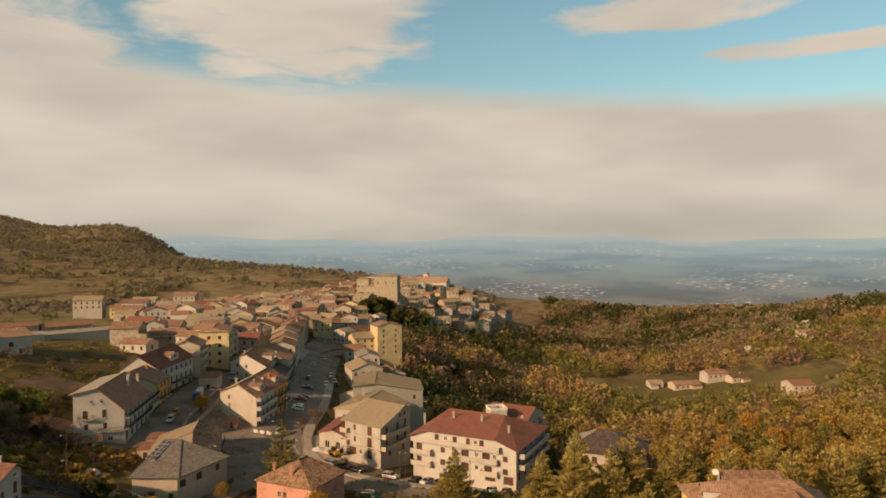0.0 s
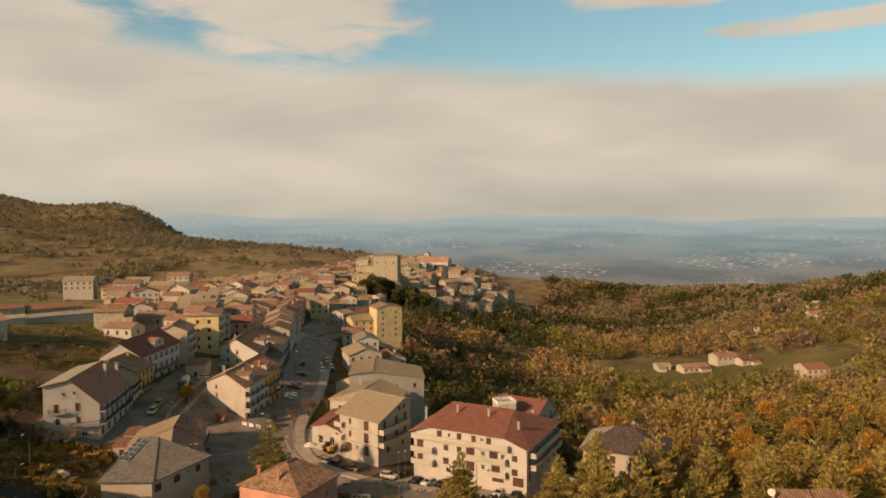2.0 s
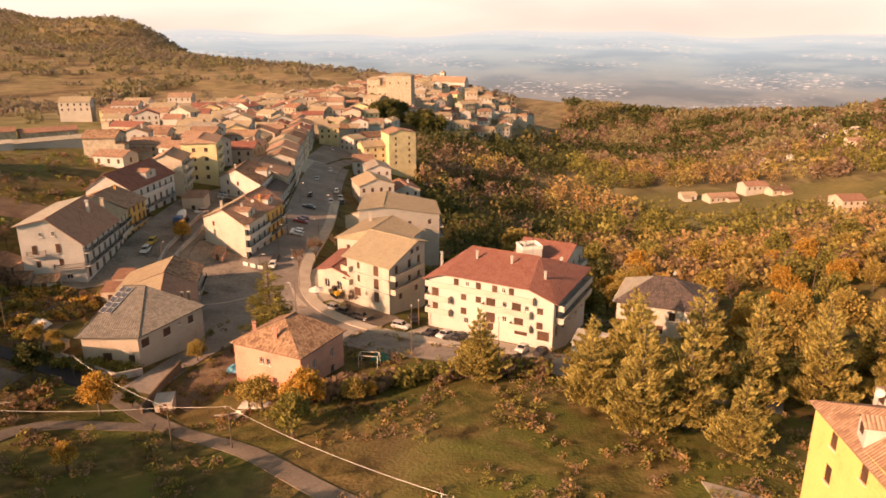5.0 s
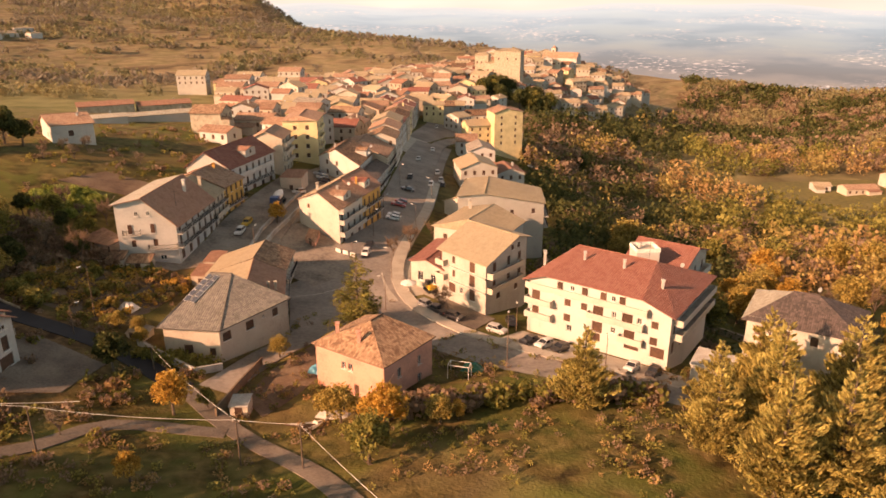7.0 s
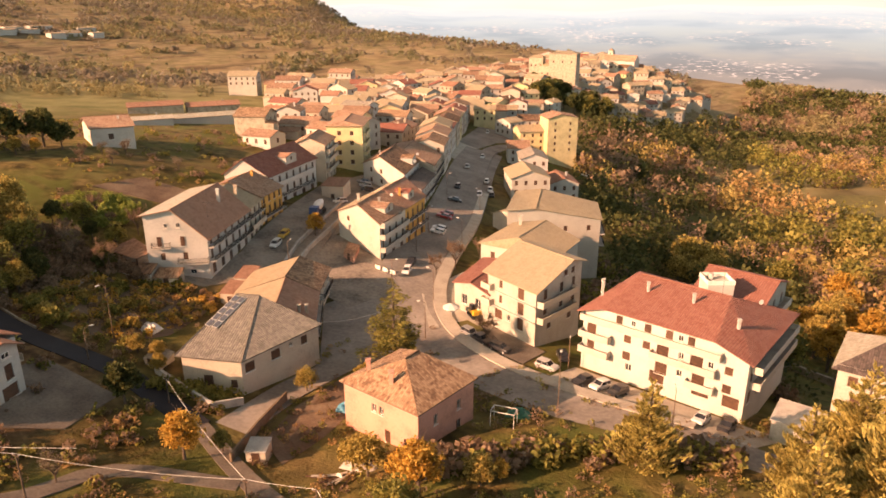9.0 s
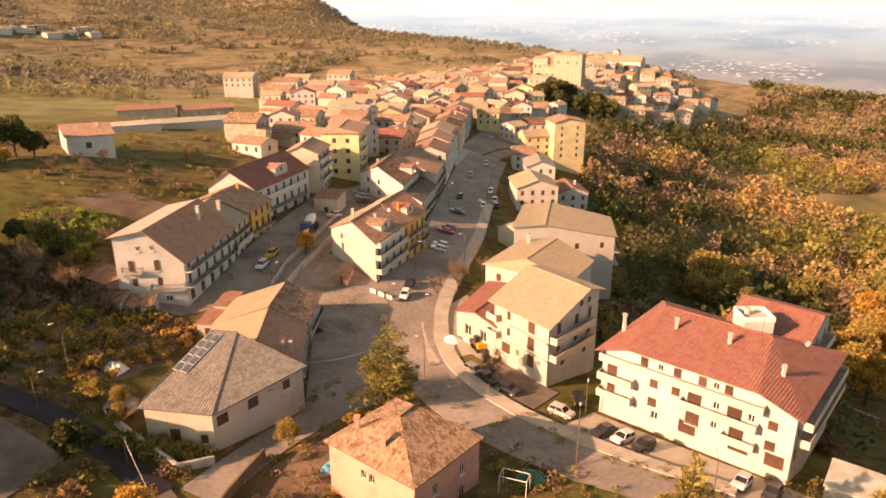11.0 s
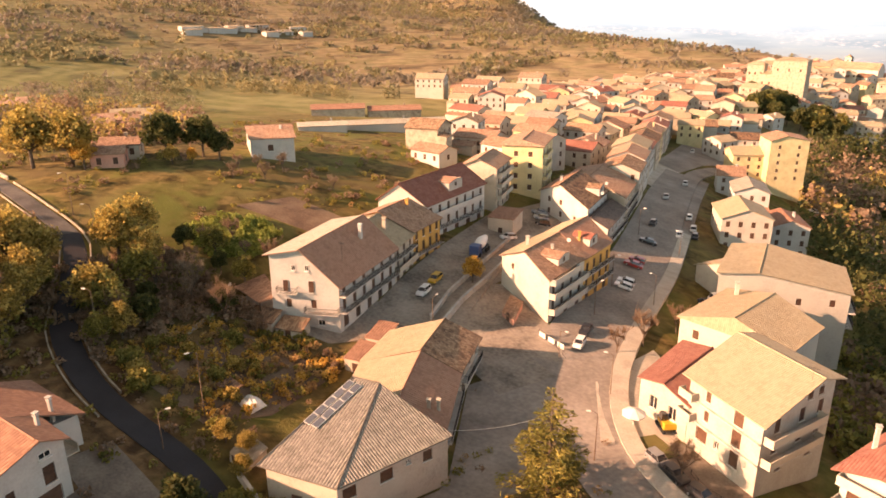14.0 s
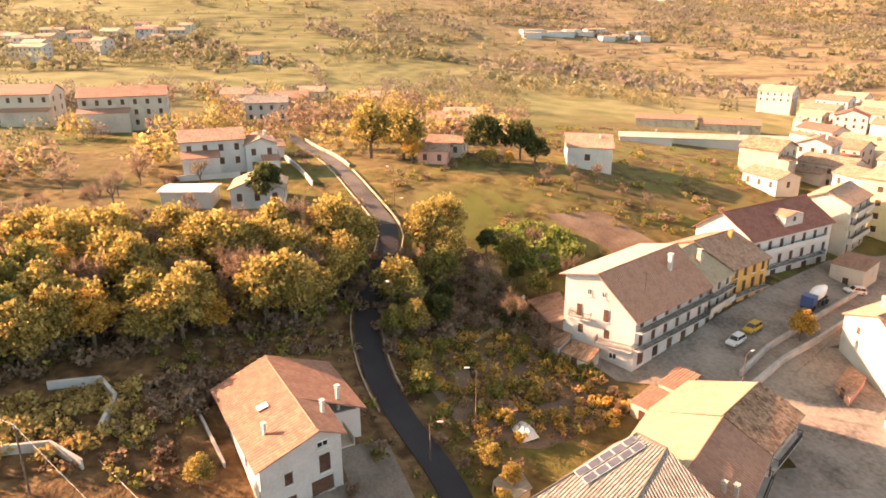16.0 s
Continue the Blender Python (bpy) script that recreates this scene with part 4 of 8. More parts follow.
house("tan_wide_house", c, (4.6, 4.6, 5.0, 5.0), (mid(c[0], c[1], 7.2), mid(c[3], c[2], 7.4)), -1.2, CREAM, TAN, "cream house with wide tan tiled roof", rows=[(0, 2.0, even(3), 1.1, 1.6, "shut")], gable=(False, True), chimneys=[(-40.5, 206, 6.6, 1.2, 0.7)])
c = [(-45.2, 211.6), (-24.2, 222.6), (-27.2, 234), (-47, 228)]
house("terraced_villa", c, (7.4, 4.2, 5.2, 8.0), (mid(c[0], c[1], 7.6, 0.3), mid(c[3], c[2], 8.6, 0.3)), -3.5, CREAM, TAN, "cream house with stepped tan roofs and balconies over the ravine", rows=[(1, 1.6, even(3), 1.1, 1.6, "shut"), (1, -1.4, even(3), 1.1, 1.6, "shut"), (0, 2.0, even(4), 1.0, 1.4, "shut")], balconies=[(1, 0, 1, 0.2, 1.3, "rail"), (1, 0, 1, -2.8, 1.3, "rail")], foot=8)

# red-roofed apartment block with balconies
c = [(7.2, 148.6), (14.2, 168.4), (-10.2, 177.4), (-17.4, 157.8)]
RA, RB = (4.4, 160.6, 12.2), (-9.6, 166.0, 12.2)
front = Vector((7.2, 148.6)) - Vector((-17.4, 157.8))
out_f, out_e = Vector((-0.35, -0.94)) * 0.9, front.normalized() * 0.9


def eave_at(p, ox, oe, z):
    q = Vector(p) + out_f * ox + out_e * oe
    return (q.x, q.y, z)


e1, e2 = eave_at(Vector((-17.4, 157.8)) + front * 0.14, 1, 0, 9.4), eave_at(Vector((-17.4, 157.8)) + front * 0.82, 1, 0, 9.4)
ea, eb, ec, ed = eave_at(c[0], 1, 1, 7.4), eave_at(c[1], -1, 1, 7.6), eave_at(c[2], -1, -1, 8.0), eave_at(c[3], 1, -1, 7.8)
house("apartment_block", c, (7.6, 7.8, 8.2, 8.0), (RA, RB), -0.8, WHITE, RED, "off-white four-storey apartment block with red tiled roof and balconies", rows=[
    (3, 8.0, [0.24, 0.42, 0.55, 0.68], 1.1, 1.4, "shut"), (3, 8.0, [0.33, 0.62], 0.8, 1.0, "win"), (3, 5.1, [0.06], 1.6, 1.9, "shut"), (3, 5.1, [0.3, 0.42, 0.9], 1.2, 1.3, "shut"), (3, 4.9, [0.52, 0.72], 1.9, 2.0, "shut"), (3, 5.1, [0.63, 0.8], 0.8, 1.1, "win"),
    (3, 2.0, [0.52, 0.74], 1.9, 2.0, "shut"), (3, 2.2, [0.06, 0.3, 0.9], 1.3, 1.4, "shut"), (3, 2.2, [0.63], 0.8, 1.1, "win"), (3, 0.4, [0.76], 2.6, 1.6, "shut"), (3, 0.3, [0.32], 1.0, 1.2, "win"), (3, 0.3, [0.5, 0.93], 2.4, 1.9, "garage"),
    (0, 1.0, even(5), 1.3, 2.0, "shut"), (0, 4.2, even(5), 1.2, 1.9, "shut"), (0, 6.6, even(5), 1.2, 1.6, "shut")],
    balconies=[(3, 0.0, 0.2, 3.9, 1.5, "solid"), (3, 0.0, 0.86, 6.72, 1.3, "solid"), (3, 0.46, 0.84, 3.9, 1.3, "solid"), (3, 0.68, 0.84, 1.1, 1.2, "solid"), (3, 0.0, 0.2, 1.15, 1.4, "solid"), (0, 0.06, 0.95, 2.9, 1.6, "solid"), (0, 0.06, 0.95, 5.4, 1.6, "solid")],
    chimneys=[(-15.2, 161.8, 10.0, 1.6, 0.42), (-8, 161, 11.2, 1.2, 0.38), (-1, 158.5, 11.2, 1.2, 0.38), (5.5, 154, 9.8, 1.3, 0.38)], gable=(False, False), over=0.9, parapet=CREAM,
    tops3=[(0, 8.0), (0.14, 9.5), (0.82, 9.5), (1, 7.6)], planes=[(e1, e2, RA, RB), (e2, ea, RA), (ea, eb, RA), (eb, ec, RB, RA), (ec, ed, RB), (ed, e1, RB)])
c = [(9.5, 166.0), (13.8, 178), (3.5, 182), (-0.8, 170)]
house("rear_wing", c, 9.6, (mid(c[0], c[1], 11.6), mid(c[3], c[2], 11.6)), -1.5, CREAM, RED, "rear wing of the apartments with red tiled roof", rows=[(0, 4.2, even(3), 1.2, 1.9, "shut"), (0, 7.2, even(3), 1.2, 1.9, "shut")], balconies=[(0, 0.05, 0.95, 2.9, 1.4, "solid"), (0, 0.05, 0.95, 6.0, 1.4, "solid")], foot=8)

# villa with the dark roof behind the cedars
c = [(18.9, 153.0), (34.2, 148.6), (37.6, 160.4), (22.3, 164.8)]
house("dark_roof_villa", c, 7.2, ((26.0, 157.6, 10.3), (29.6, 157.0, 10.3)), 0.4, CREAM, DARKTILE, "cream villa with dark slate-grey roof and skylights", rows=[(0, 5.0, even(4), 1.2, 1.6, "shut"), (0, 2.2, even(3), 1.2, 1.6, "shut"), (3, 5.0, [0.35, 0.7], 1.1, 1.5, "shut")], gable=(False, False), over=0.8, foot=10, lit_west=PALETILE)
# ochre villa with dormers
c = [(31.9, 79.2), (47.5, 77.8), (48.5, 91.6), (30.5, 91.7)]
house("orange_villa", c, 20.9, ((35.0, 84.8, 24.2), (42.8, 85.3, 24.2)), 12.5, AMBER, TERRA, "amber rendered villa with terracotta hip roof and white dormers", rows=[(3, 19.0, [0.3, 0.7], 1.1, 1.6, "shut"), (3, 15.5, [0.3, 0.7], 1.1, 1.8, "shut")], gable=(False, False), foot=6)
# brown-roofed house by the wood
RN, RM, RF = (-79.9, 105.7, 15.6), (-87.3, 105.55, 15.6), (-98.6, 105.3, 15.6)
brown_gable = house("brown_gable_house", [(-79.6, 99.4), (-81.2, 108.3), (-98.4, 108.2), (-97.0, 98.9)], (13.6, 14.0, 14.0, 13.6), ((-80.6, 105.6, 15.5), (-97.8, 105.2, 15.5)), 7.4, WHITE, BROWN, "white rendered two-storey house with brown tiled gable roof", rows=[
    (0, 11.0, [0.33], 0.9, 1.4, "shut"), (0, 11.1, [0.78], 1.3, 2.1, "shut"), (0, 13.45, [0.76], 1.3, 0.7, "win"), (0, 8.5, [0.74], 2.6, 1.8, "garage"), (0, 8.3, [0.35], 1.1, 1.2, "shut"), (3, 11.0, [0.3, 0.7], 0.9, 1.3, "shut")],
    chimneys=[(-84.6, 107.6, 14.4, 1.3, 0.35), (-88.4, 110.6, 13.2, 1.5, 0.35), (-84.0, 101.2, 14.0, 1.2, 0.3)], planes=[((-97.2, 98.3, 13.5), (-79.0, 98.9, 13.5), RN, RF), ((-80.6, 108.8, 14.0), (-87.3, 109.0, 13.95), RM, RN), ((-87.1, 113.6, 12.0), (-99.9, 113.6, 12.0), RF, RM)])
s = Shape()
s.box((-93.5 + 89.05, 110.6 - 103.7, 9.4 - 7.4), (11.4, 4.8, 5.0))
part("wing_wall", s, WHITE, brown_gable)
s = Shape()
s.box((0, 0, 0), (3.4, 1.6, 0.16))
s.box((0, -0.74, 0.5), (3.4, 0.1, 0.9))
part("balcony", s, SAND, brown_gable, "brown rendered side balcony", pose(-85.6 + 89.05, 110.0 - 103.7, 10.0 - 7.4, 0, 0, 180))
# farmhouse in the field
c = [(-167.6, 203.2), (-156.7, 195.6), (-149.4, 203.4), (-160.0, 211.4)]
house("field_house", c, 23.4, (mid(c[0], c[1], 25.3, 0.34), mid(c[3], c[2], 25.3, 0.34)), 17.4, WHITE, TERRA, "white two-storey farmhouse with terracotta roof on the meadow", rows=[(1, 20.8, [0.45], 1.4, 1.6, "shut"), (1, 18.4, [0.7], 1.0, 1.9, "shut"), (0, 20.2, [0.6], 0.9, 1.2, "shut")], chimneys=[(-156, 205, 24.0, 1.1, 0.5)])
# tall yellow block on the edge of the ravine
c = [(-69.6, 369.0), (-57.6, 377.0), (-63, 388), (-76, 380)]
house("tall_yellow_block", c, 5.6, (mid(c[0], c[1], 7.4, 0.4), mid(c[3], c[2], 7.4, 0.4)), -13, YELLOW, TERRA, "tall yellow apartment block with brown roof edge", rows=[(0, z, [0.25, 0.75], 1.0, 1.4, "shut") for z in (-9, -6, -3, 0, 3)], foot=12)


# ---- the old town and the outlying houses ----
def plain_window(w, h):
    key = ("plain", w, h)
    if key not in WINDOWS:
        s = Shape()
        s.box((0, -0.02, 0), (w, 0.06, h))
        me = s.mesh("window", WOOD)
        WINDOWS[key] = me
    return WINDOWS[key]


ROOFS = [TERRA, TAN, OLD_TERRA, TAN, TAN, TERRA, RED, TAN, BROWN, TAN]
WALLS = [CREAM, WHITE, CREAM, SAND, YELLOW, WHITE, SAND, STONE, CREAM]
ROOF_WORDS = {TERRA.name: "terracotta roof", OLD_TERRA.name: "weathered tiled roof", TAN.name: "tan tiled roof", RED.name: "red tiled roof", BROWN.name: "brown tiled roof", GREYTILE.name: "grey tiled roof", PALETILE.name: "pale grey roof", SHEETING.name: "white sheet-metal roof"}
WALL_WORDS = {CREAM.name: "cream", WHITE.name: "white", SAND.name: "sand coloured", YELLOW.name: "yellow", STONE.name: "old stone", OCHRE.name: "ochre", GREY.name: "grey", PINK.name: "pink"}
TOWN = random.Random(17)
TAKEN = []


def town_house(x, y, turn, w, d, h, wall, roof, group="old town houses", along=True, rise=None, base=None, windows=True, storeys=None, name="house"):
    """A plain small house: gabled roof, a row of windows for each storey on two faces."""
    zb = g(x, y) if base is None else base
    ob = thing(name, (x, y, zb), f"{WALL_WORDS[wall.name]} rendered village house with {ROOF_WORDS[roof.name]}", "house", group, turn=turn)
    TAKEN.append((x, y, max(w, d) * 0.55))
    HOUSE_SPOTS.append((x, y, max(w, d) * 0.6))
    rise = rise if rise is not None else 0.19 * (d if along else w)
    a, b = w / 2, d / 2
    s = Shape()
    ring = [(-a, -b), (a, -b), (a, b), (-a, b)]
    for i in range(4):
        p, q = ring[i], ring[(i + 1) % 4]
        pts = [(*p, -6), (*q, -6), (*q, h), (*p, h)]
        gable = (i in (1, 3)) if along else (i in (0, 2))
        if gable:
            pts.insert(3, ((p[0] + q[0]) / 2, (p[1] + q[1]) / 2, h + rise))
        s.face(pts)
    part("wall", s, wall, ob)
    r = Shape()
    o = 0.45
    k = rise / (b if along else a)
    if along:
        eav, R = [(-a - o, -b - o), (a + o, -b - o), (a + o, b + o), (-a - o, b + o)], [(-a - o, 0), (a + o, 0)]
        planes = [(eav[0], eav[1], R[1], R[0]), (eav[2], eav[3], R[0], R[1])]
    else:
        eav, R = [(-a - o, -b - o), (a + o, -b - o), (a + o, b + o), (-a - o, b + o)], [(0, -b - o), (0, b + o)]
        planes = [(eav[1], eav[2], R[1], R[0]), (eav[3], eav[0], R[0], R[1])]
    for pl in planes:
        zz = (h - o * k, h - o * k, h + rise, h + rise)
        pts = [Vector((*p, z + 0.1)) for p, z in zip(pl, zz)]
        e = (pts[1] - pts[0]).normalized()
        up = (e.cross(pts[3] - pts[0])).normalized().cross(e)
        r.face(pts, [((q - pts[0]).dot(e), (q - pts[0]).dot(up)) for q in pts])
        low = [q - Vector((0, 0, 0.18)) for q in pts]
        r.face(low[::-1])
        for m in range(4):
            n = (m + 1) % 4
            if m != 2:
                r.face([low[m], low[n], pts[n], pts[m]])
    part("roof", r, roof, ob)
    if windows:
        st = storeys or max(1, int(h / 3.0))
        away = math.hypot(x + 40, y - 60)
        st = 1 if away > 600 else min(st, 2) if away > 420 else st
        win = plain_window(1.0, 1.5)
        for lev in range(st):
            z = h - 1.7 - lev * 3.0
            for f in range(max(2, int(w / 3.2))):
                part("window", win, None, ob, m=pose(-a + w * (f + 0.5) / max(2, int(w / 3.2)), -b, z))
            for f in range(max(1, int(d / 4.5))):
                part("window", win, None, ob, m=pose(a, -b + d * (f + 0.5) / max(1, int(d / 4.5)), z, 0, 0, 90))
    if TOWN.random() < 0.4 and windows:
        ww, wd, wh = w * TOWN.uniform(0.35, 0.6), TOWN.uniform(2.5, 4.0), h * TOWN.uniform(0.45, 0.75)
        x0 = TOWN.choice((-1, 1)) * (a - ww / 2)
        wing, top = Shape(), Shape()
        wing.box((x0, -b - wd / 2, wh / 2 - 3), (ww, wd, wh + 6))
        q = [Vector((x0 + sx * (ww / 2 + 0.25), -b - yy, zz)) for sx, yy, zz in ((-1, wd + 0.3, wh + 0.02), (1, wd + 0.3, wh + 0.02), (1, 0.0, wh + wd * 0.25), (-1, 0.0, wh + wd * 0.25))]
        top.face(q, [(0, 0), (ww, 0), (ww, wd), (0, wd)])
        top.face([p - Vector((0, 0, 0.15)) for p in q][::-1])
        for m in range(4):
            top.face([q[m] - Vector((0, 0, 0.15)), q[(m + 1) % 4] - Vector((0, 0, 0.15)), q[(m + 1) % 4], q[m]])
        part("wing", wing, wall, ob)
        part("wing_roof", top, TOWN.choice((roof, TAN, BROWN)), ob)
    if TOWN.random() < 0.5:
        c = Shape()
        c.box((0, 0, 0.3), (0.6, 0.6, 1.8))
        c.box((0, 0, 1.25), (0.8, 0.8, 0.12))
        part("chimney", c, wall, ob, m=pose(a * 0.4, 0.0, h + rise * 0.7))
    return ob


def clear_of(x, y, r):
    return all(math.dist((x, y), t[:2]) > t[2] + r for t in TAKEN) and all(math.dist((x, y), t[:2]) > t[2] * 0.9 + r for t in HOUSE_SPOTS)


ROADPTS = [tuple(v)[:2] for v in curve_points(MAIN, 5)]


def road_near(x, y):
    return min(math.dist((x, y), p) for p in ROADPTS)


# right-hand side of the road, towards the tall yellow block
for x, y, turn, w, d, h, wl_, rf, al in ((-47.5, 240, 62, 12, 14, 7.5, CREAM, TAN, True), (-36, 246, 62, 10, 12, 6.5, CREAM, OLD_TERRA, True), (-58, 283, 25, 13, 15, 9.5, CREAM, TAN, False), (-49, 297, 25, 10, 13, 9.5, WHITE, BROWN, False), (-63, 312, 20, 10, 14, 11, WHITE, GREYTILE, False),
                                         (-76, 340, 18, 9, 12, 8, WHITE, TERRA, True), (-80, 376, 30, 12, 12, 11, YELLOW, TAN, True), (-92, 424, 20, 12, 12, 8, CREAM, OLD_TERRA, True), (-108, 436, 12, 12, 11, 8, WHITE, TAN, True), (-70, 405, 30, 12, 12, 8, SAND, TERRA, True)):
    town_house(x, y, turn, w, d, h, wl_, rf, "houses along the main road", al, base=g(x, y) - 0.5)
# left-hand side of the road, in terraces
for i, (x, y) in enumerate(((-91, 277), (-95, 291), (-99.5, 305), (-103, 319), (-106, 333), (-110, 347), (-114, 361), (-117, 375), (-121, 389), (-125, 404))):
    town_house(x, y, 14, 11, 13.6, 9.0 + (i * 7 % 3), WALLS[(i * 5) % 7], (OLD_TERRA, TERRA, TAN, RED)[i % 4], "terraced houses along the main road", False)
# houses between the field and the road
for x, y, turn, w, d, h, wl_, rf in ((-122, 262, -10, 12, 9, 8, WHITE, TERRA), (-137, 246, -5, 11, 8, 4, WHITE, TERRA), (-120, 280, -10, 12, 10, 9, CREAM, TERRA), (-140, 275, 10, 14, 10, 6, SAND, TERRA), (-133, 300, 0, 12, 10, 8, YELLOW, TERRA), (-128, 330, 5, 13, 10, 8, CREAM, OLD_TERRA),
                                     (-160, 310, 10, 16, 11, 7, SAND, TERRA), (-150, 340, -8, 14, 10, 9, WHITE, GREYTILE), (-175, 345, 5, 12, 10, 6, CREAM, TERRA), (-195, 352, -4, 16, 10, 7, SAND, RED), (-148, 372, 5, 13, 11, 8, WHITE, TAN), (-172, 378, 10, 14, 11, 8, CREAM, TAN)):
    town_house(x, y, turn, w, d, h, wl_, rf, "houses behind the meadow")
for i in range(900):
    x, y = TOWN.uniform(-215, -100), TOWN.uniform(250, 420)
    if x > -0.30 * y - 18 or x < -150 - 0.2 * (y - 250) or road_near(x, y) < 20 or not clear_of(x, y, 6.5):
        continue
    town_house(x, y, TOWN.choice((10, 15, 100)) + TOWN.uniform(-10, 10), TOWN.uniform(10, 14), TOWN.uniform(9, 12), TOWN.uniform(5.5, 9), TOWN.choice(WALLS), TOWN.choice(ROOFS), "houses behind the meadow", TOWN.random() < 0.6, storeys=2)
# blocks at the left edge of the town
for x, y, turn, w, d, h, wl_, rf in ((-287, 446, 22, 18, 14, 13, CREAM, TAN), (-268, 452, 22, 12, 12, 8, YELLOW, TERRA), (-254, 448, 15, 16, 12, 11, WHITE, TERRA), (-236, 484, 12, 15, 12, 15, CREAM, TERRA), (-262, 475, 12, 16, 11, 12, WHITE, TAN), (-232, 452, 20, 15, 12, 10, WHITE, TAN), (-210, 462, 18, 14, 12, 10, WHITE, RED), (-245, 425, 12, 16, 12, 8, SAND, TERRA), (-220, 425, 8, 14, 12, 9, CREAM, TERRA)):
    town_house(x, y, turn, w, d, h, wl_, rf, "blocks at the edge of town")
# the hill town itself, crowded along the spur
count = 0
for i in range(5200):
    y = TOWN.uniform(395, 800)
    left = np.interp(y, [395, 450, 520, 600, 700, 800], [-235, -245, -240, -230, -180, -130])
    right = np.interp(y, [395, 450, 520, 560, 600, 700, 800], [-95, -100, -90, -45, -30, -18, -5])
    x = TOWN.uniform(left, right)
    w, d = TOWN.uniform(9, 15), TOWN.uniform(8, 13)
    if not clear_of(x, y, max(w, d) * 0.42) or road_near(x, y) < 9:
        continue
    if math.hypot(x + 103, y - 564) < 17 or math.hypot(x + 88, y - 728) < 20 or (-112 < x < -62 and 500 < y < 540):
        continue
    town_house(x, y, TOWN.choice((15, 20, 30, 105, 10, -20)) + TOWN.uniform(-8, 8), w, d, TOWN.uniform(6, 10.5), TOWN.choice(WALLS), TOWN.choice(ROOFS), along=TOWN.random() < 0.6, windows=True, storeys=2)
    count += 1
    if count > 240:
        break


def keep():
    """The old castle: square blocks with low hipped roofs over a cornice."""
    ob = thing("castle", (-101, 562, g(-101, 562) - 1), "old square castle with low tan roofs on the hilltop", "castle")
    top = 22.5 - g(-101, 562)
    for nm, c, s in (("keep", (0, 0), (19, 15, top + 3)), ("tower", (-21, 6), (10, 9, top - 0.5)), ("curtain_wall", (-12, 4), (12, 6, top - 6))):
        b = Shape()
        b.box((*c, s[2] / 2 - 3), s)
        b.box((*c, s[2] - 2.8), (s[0] + 0.6, s[1] + 0.6, 0.4))
        pt = part(nm, b, STONE, ob)
        r, (hx, hy), zt = Shape(), (s[0] / 2 + 0.5, s[1] / 2 + 0.5), s[2] - 2.6
        e4 = [(c[0] - hx, c[1] - hy, zt), (c[0] + hx, c[1] - hy, zt), (c[0] + hx, c[1] + hy, zt), (c[0] - hx, c[1] + hy, zt)]
        r0, r1 = (c[0] - hx * 0.5, c[1], zt + 1.7), (c[0] + hx * 0.5, c[1], zt + 1.7)
        for q in ((e4[0], e4[1], r1, r0), (e4[1], e4[2], r1), (e4[2], e4[3], r0, r1), (e4[3], e4[0], r0)):
            r.face(q, [(p[0] + p[1] * 0.3, p[2] * 3) for p in q])
        part("roof", r, TAN, pt)
        for k in range(3):
            part("window", plain_window(1.0, 1.6), None, pt, m=pose(c[0] - s[0] / 3 + k * s[0] / 3, c[1] - s[1] / 2, s[2] - 8))


def church():
    zb = g(-84, 730)
    ob = thing("church", (-84, 730, zb), "pale hilltop church with long tiled roof and bell tower", "church", turn=-14)
    top = 6 - zb
    s = Shape()
    for p in ([(-17, -6, -6), (17, -6, -6), (17, -6, top), (-17, -6, top)], [(17, -6, -6), (17, 6, -6), (17, 6, top), (17, 0, top + 4.5), (17, -6, top)], [(17, 6, -6), (-17, 6, -6), (-17, 6, top), (17, 6, top)], [(-17, 6, -6), (-17, -6, -6), (-17, -6, top), (-17, 0, top + 4.5), (-17, 6, top)]):
        s.face(p)
    part("nave", s, WHITE, ob)
    r = Shape()
    for sg in (-1, 1):
        q = [(-17.5, sg * 6.6, top - 0.3), (17.2, sg * 6.6, top - 0.3), (17.2, 0, top + 4.7), (-17.5, 0, top + 4.7)]
        r.face(q if sg < 0 else q[::-1], [(0, 0), (34, 0), (34, 8), (0, 8)] if sg < 0 else [(0, 8), (34, 8), (34, 0), (0, 0)])
    part("roof", r, TERRA, ob)
    t = Shape()
    h = 15.5 - zb
    t.box((-9, 4, h / 2 - 4), (4.6, 4.6, h + 4))
    t.box((-9, 4, h - 1.8), (5.2, 5.2, 0.4))
    tw = part("bell_tower", t, CREAM, ob)
    cap = Shape()
    for k in range(4):
        a0, a1 = k * math.pi / 2 + math.pi / 4, (k + 1) * math.pi / 2 + math.pi / 4
        cap.face([(-9 + 3.6 * math.cos(a0), 4 + 3.6 * math.sin(a0), h - 2), (-9 + 3.6 * math.cos(a1), 4 + 3.6 * math.sin(a1), h - 2), (-9, 4, h + 0.6)])
    part("tower_roof", cap, TERRA, tw)
    for a in (0, 90, 180, 270):
        m = pose(-9, 4, h - 4.5, 0, 0, a) @ pose(0, -2.31, 0)
        part("belfry_window", plain_window(1.2, 2.2), None, tw, m=m)


keep()
church()
# long low workshop behind the meadow, with its grey side wall
workshop = town_house(-194.6, 286.6, 48.8, 53, 11, 4.6, GREY, PALETILE, "houses behind the meadow", True, 0.9, base=7.8, windows=False, name="workshop")
for k in range(3):
    part("window", plain_window(1.1, 1.3), None, workshop, m=pose(18.5 + k * 1.7, -5.5, 2.6))
town_house(-199.5, 262.5, 48.8, 17, 10, 3.2, WHITE, PALETILE, "houses behind the meadow", True, 0.8, base=11.2, windows=False, name="workshop")
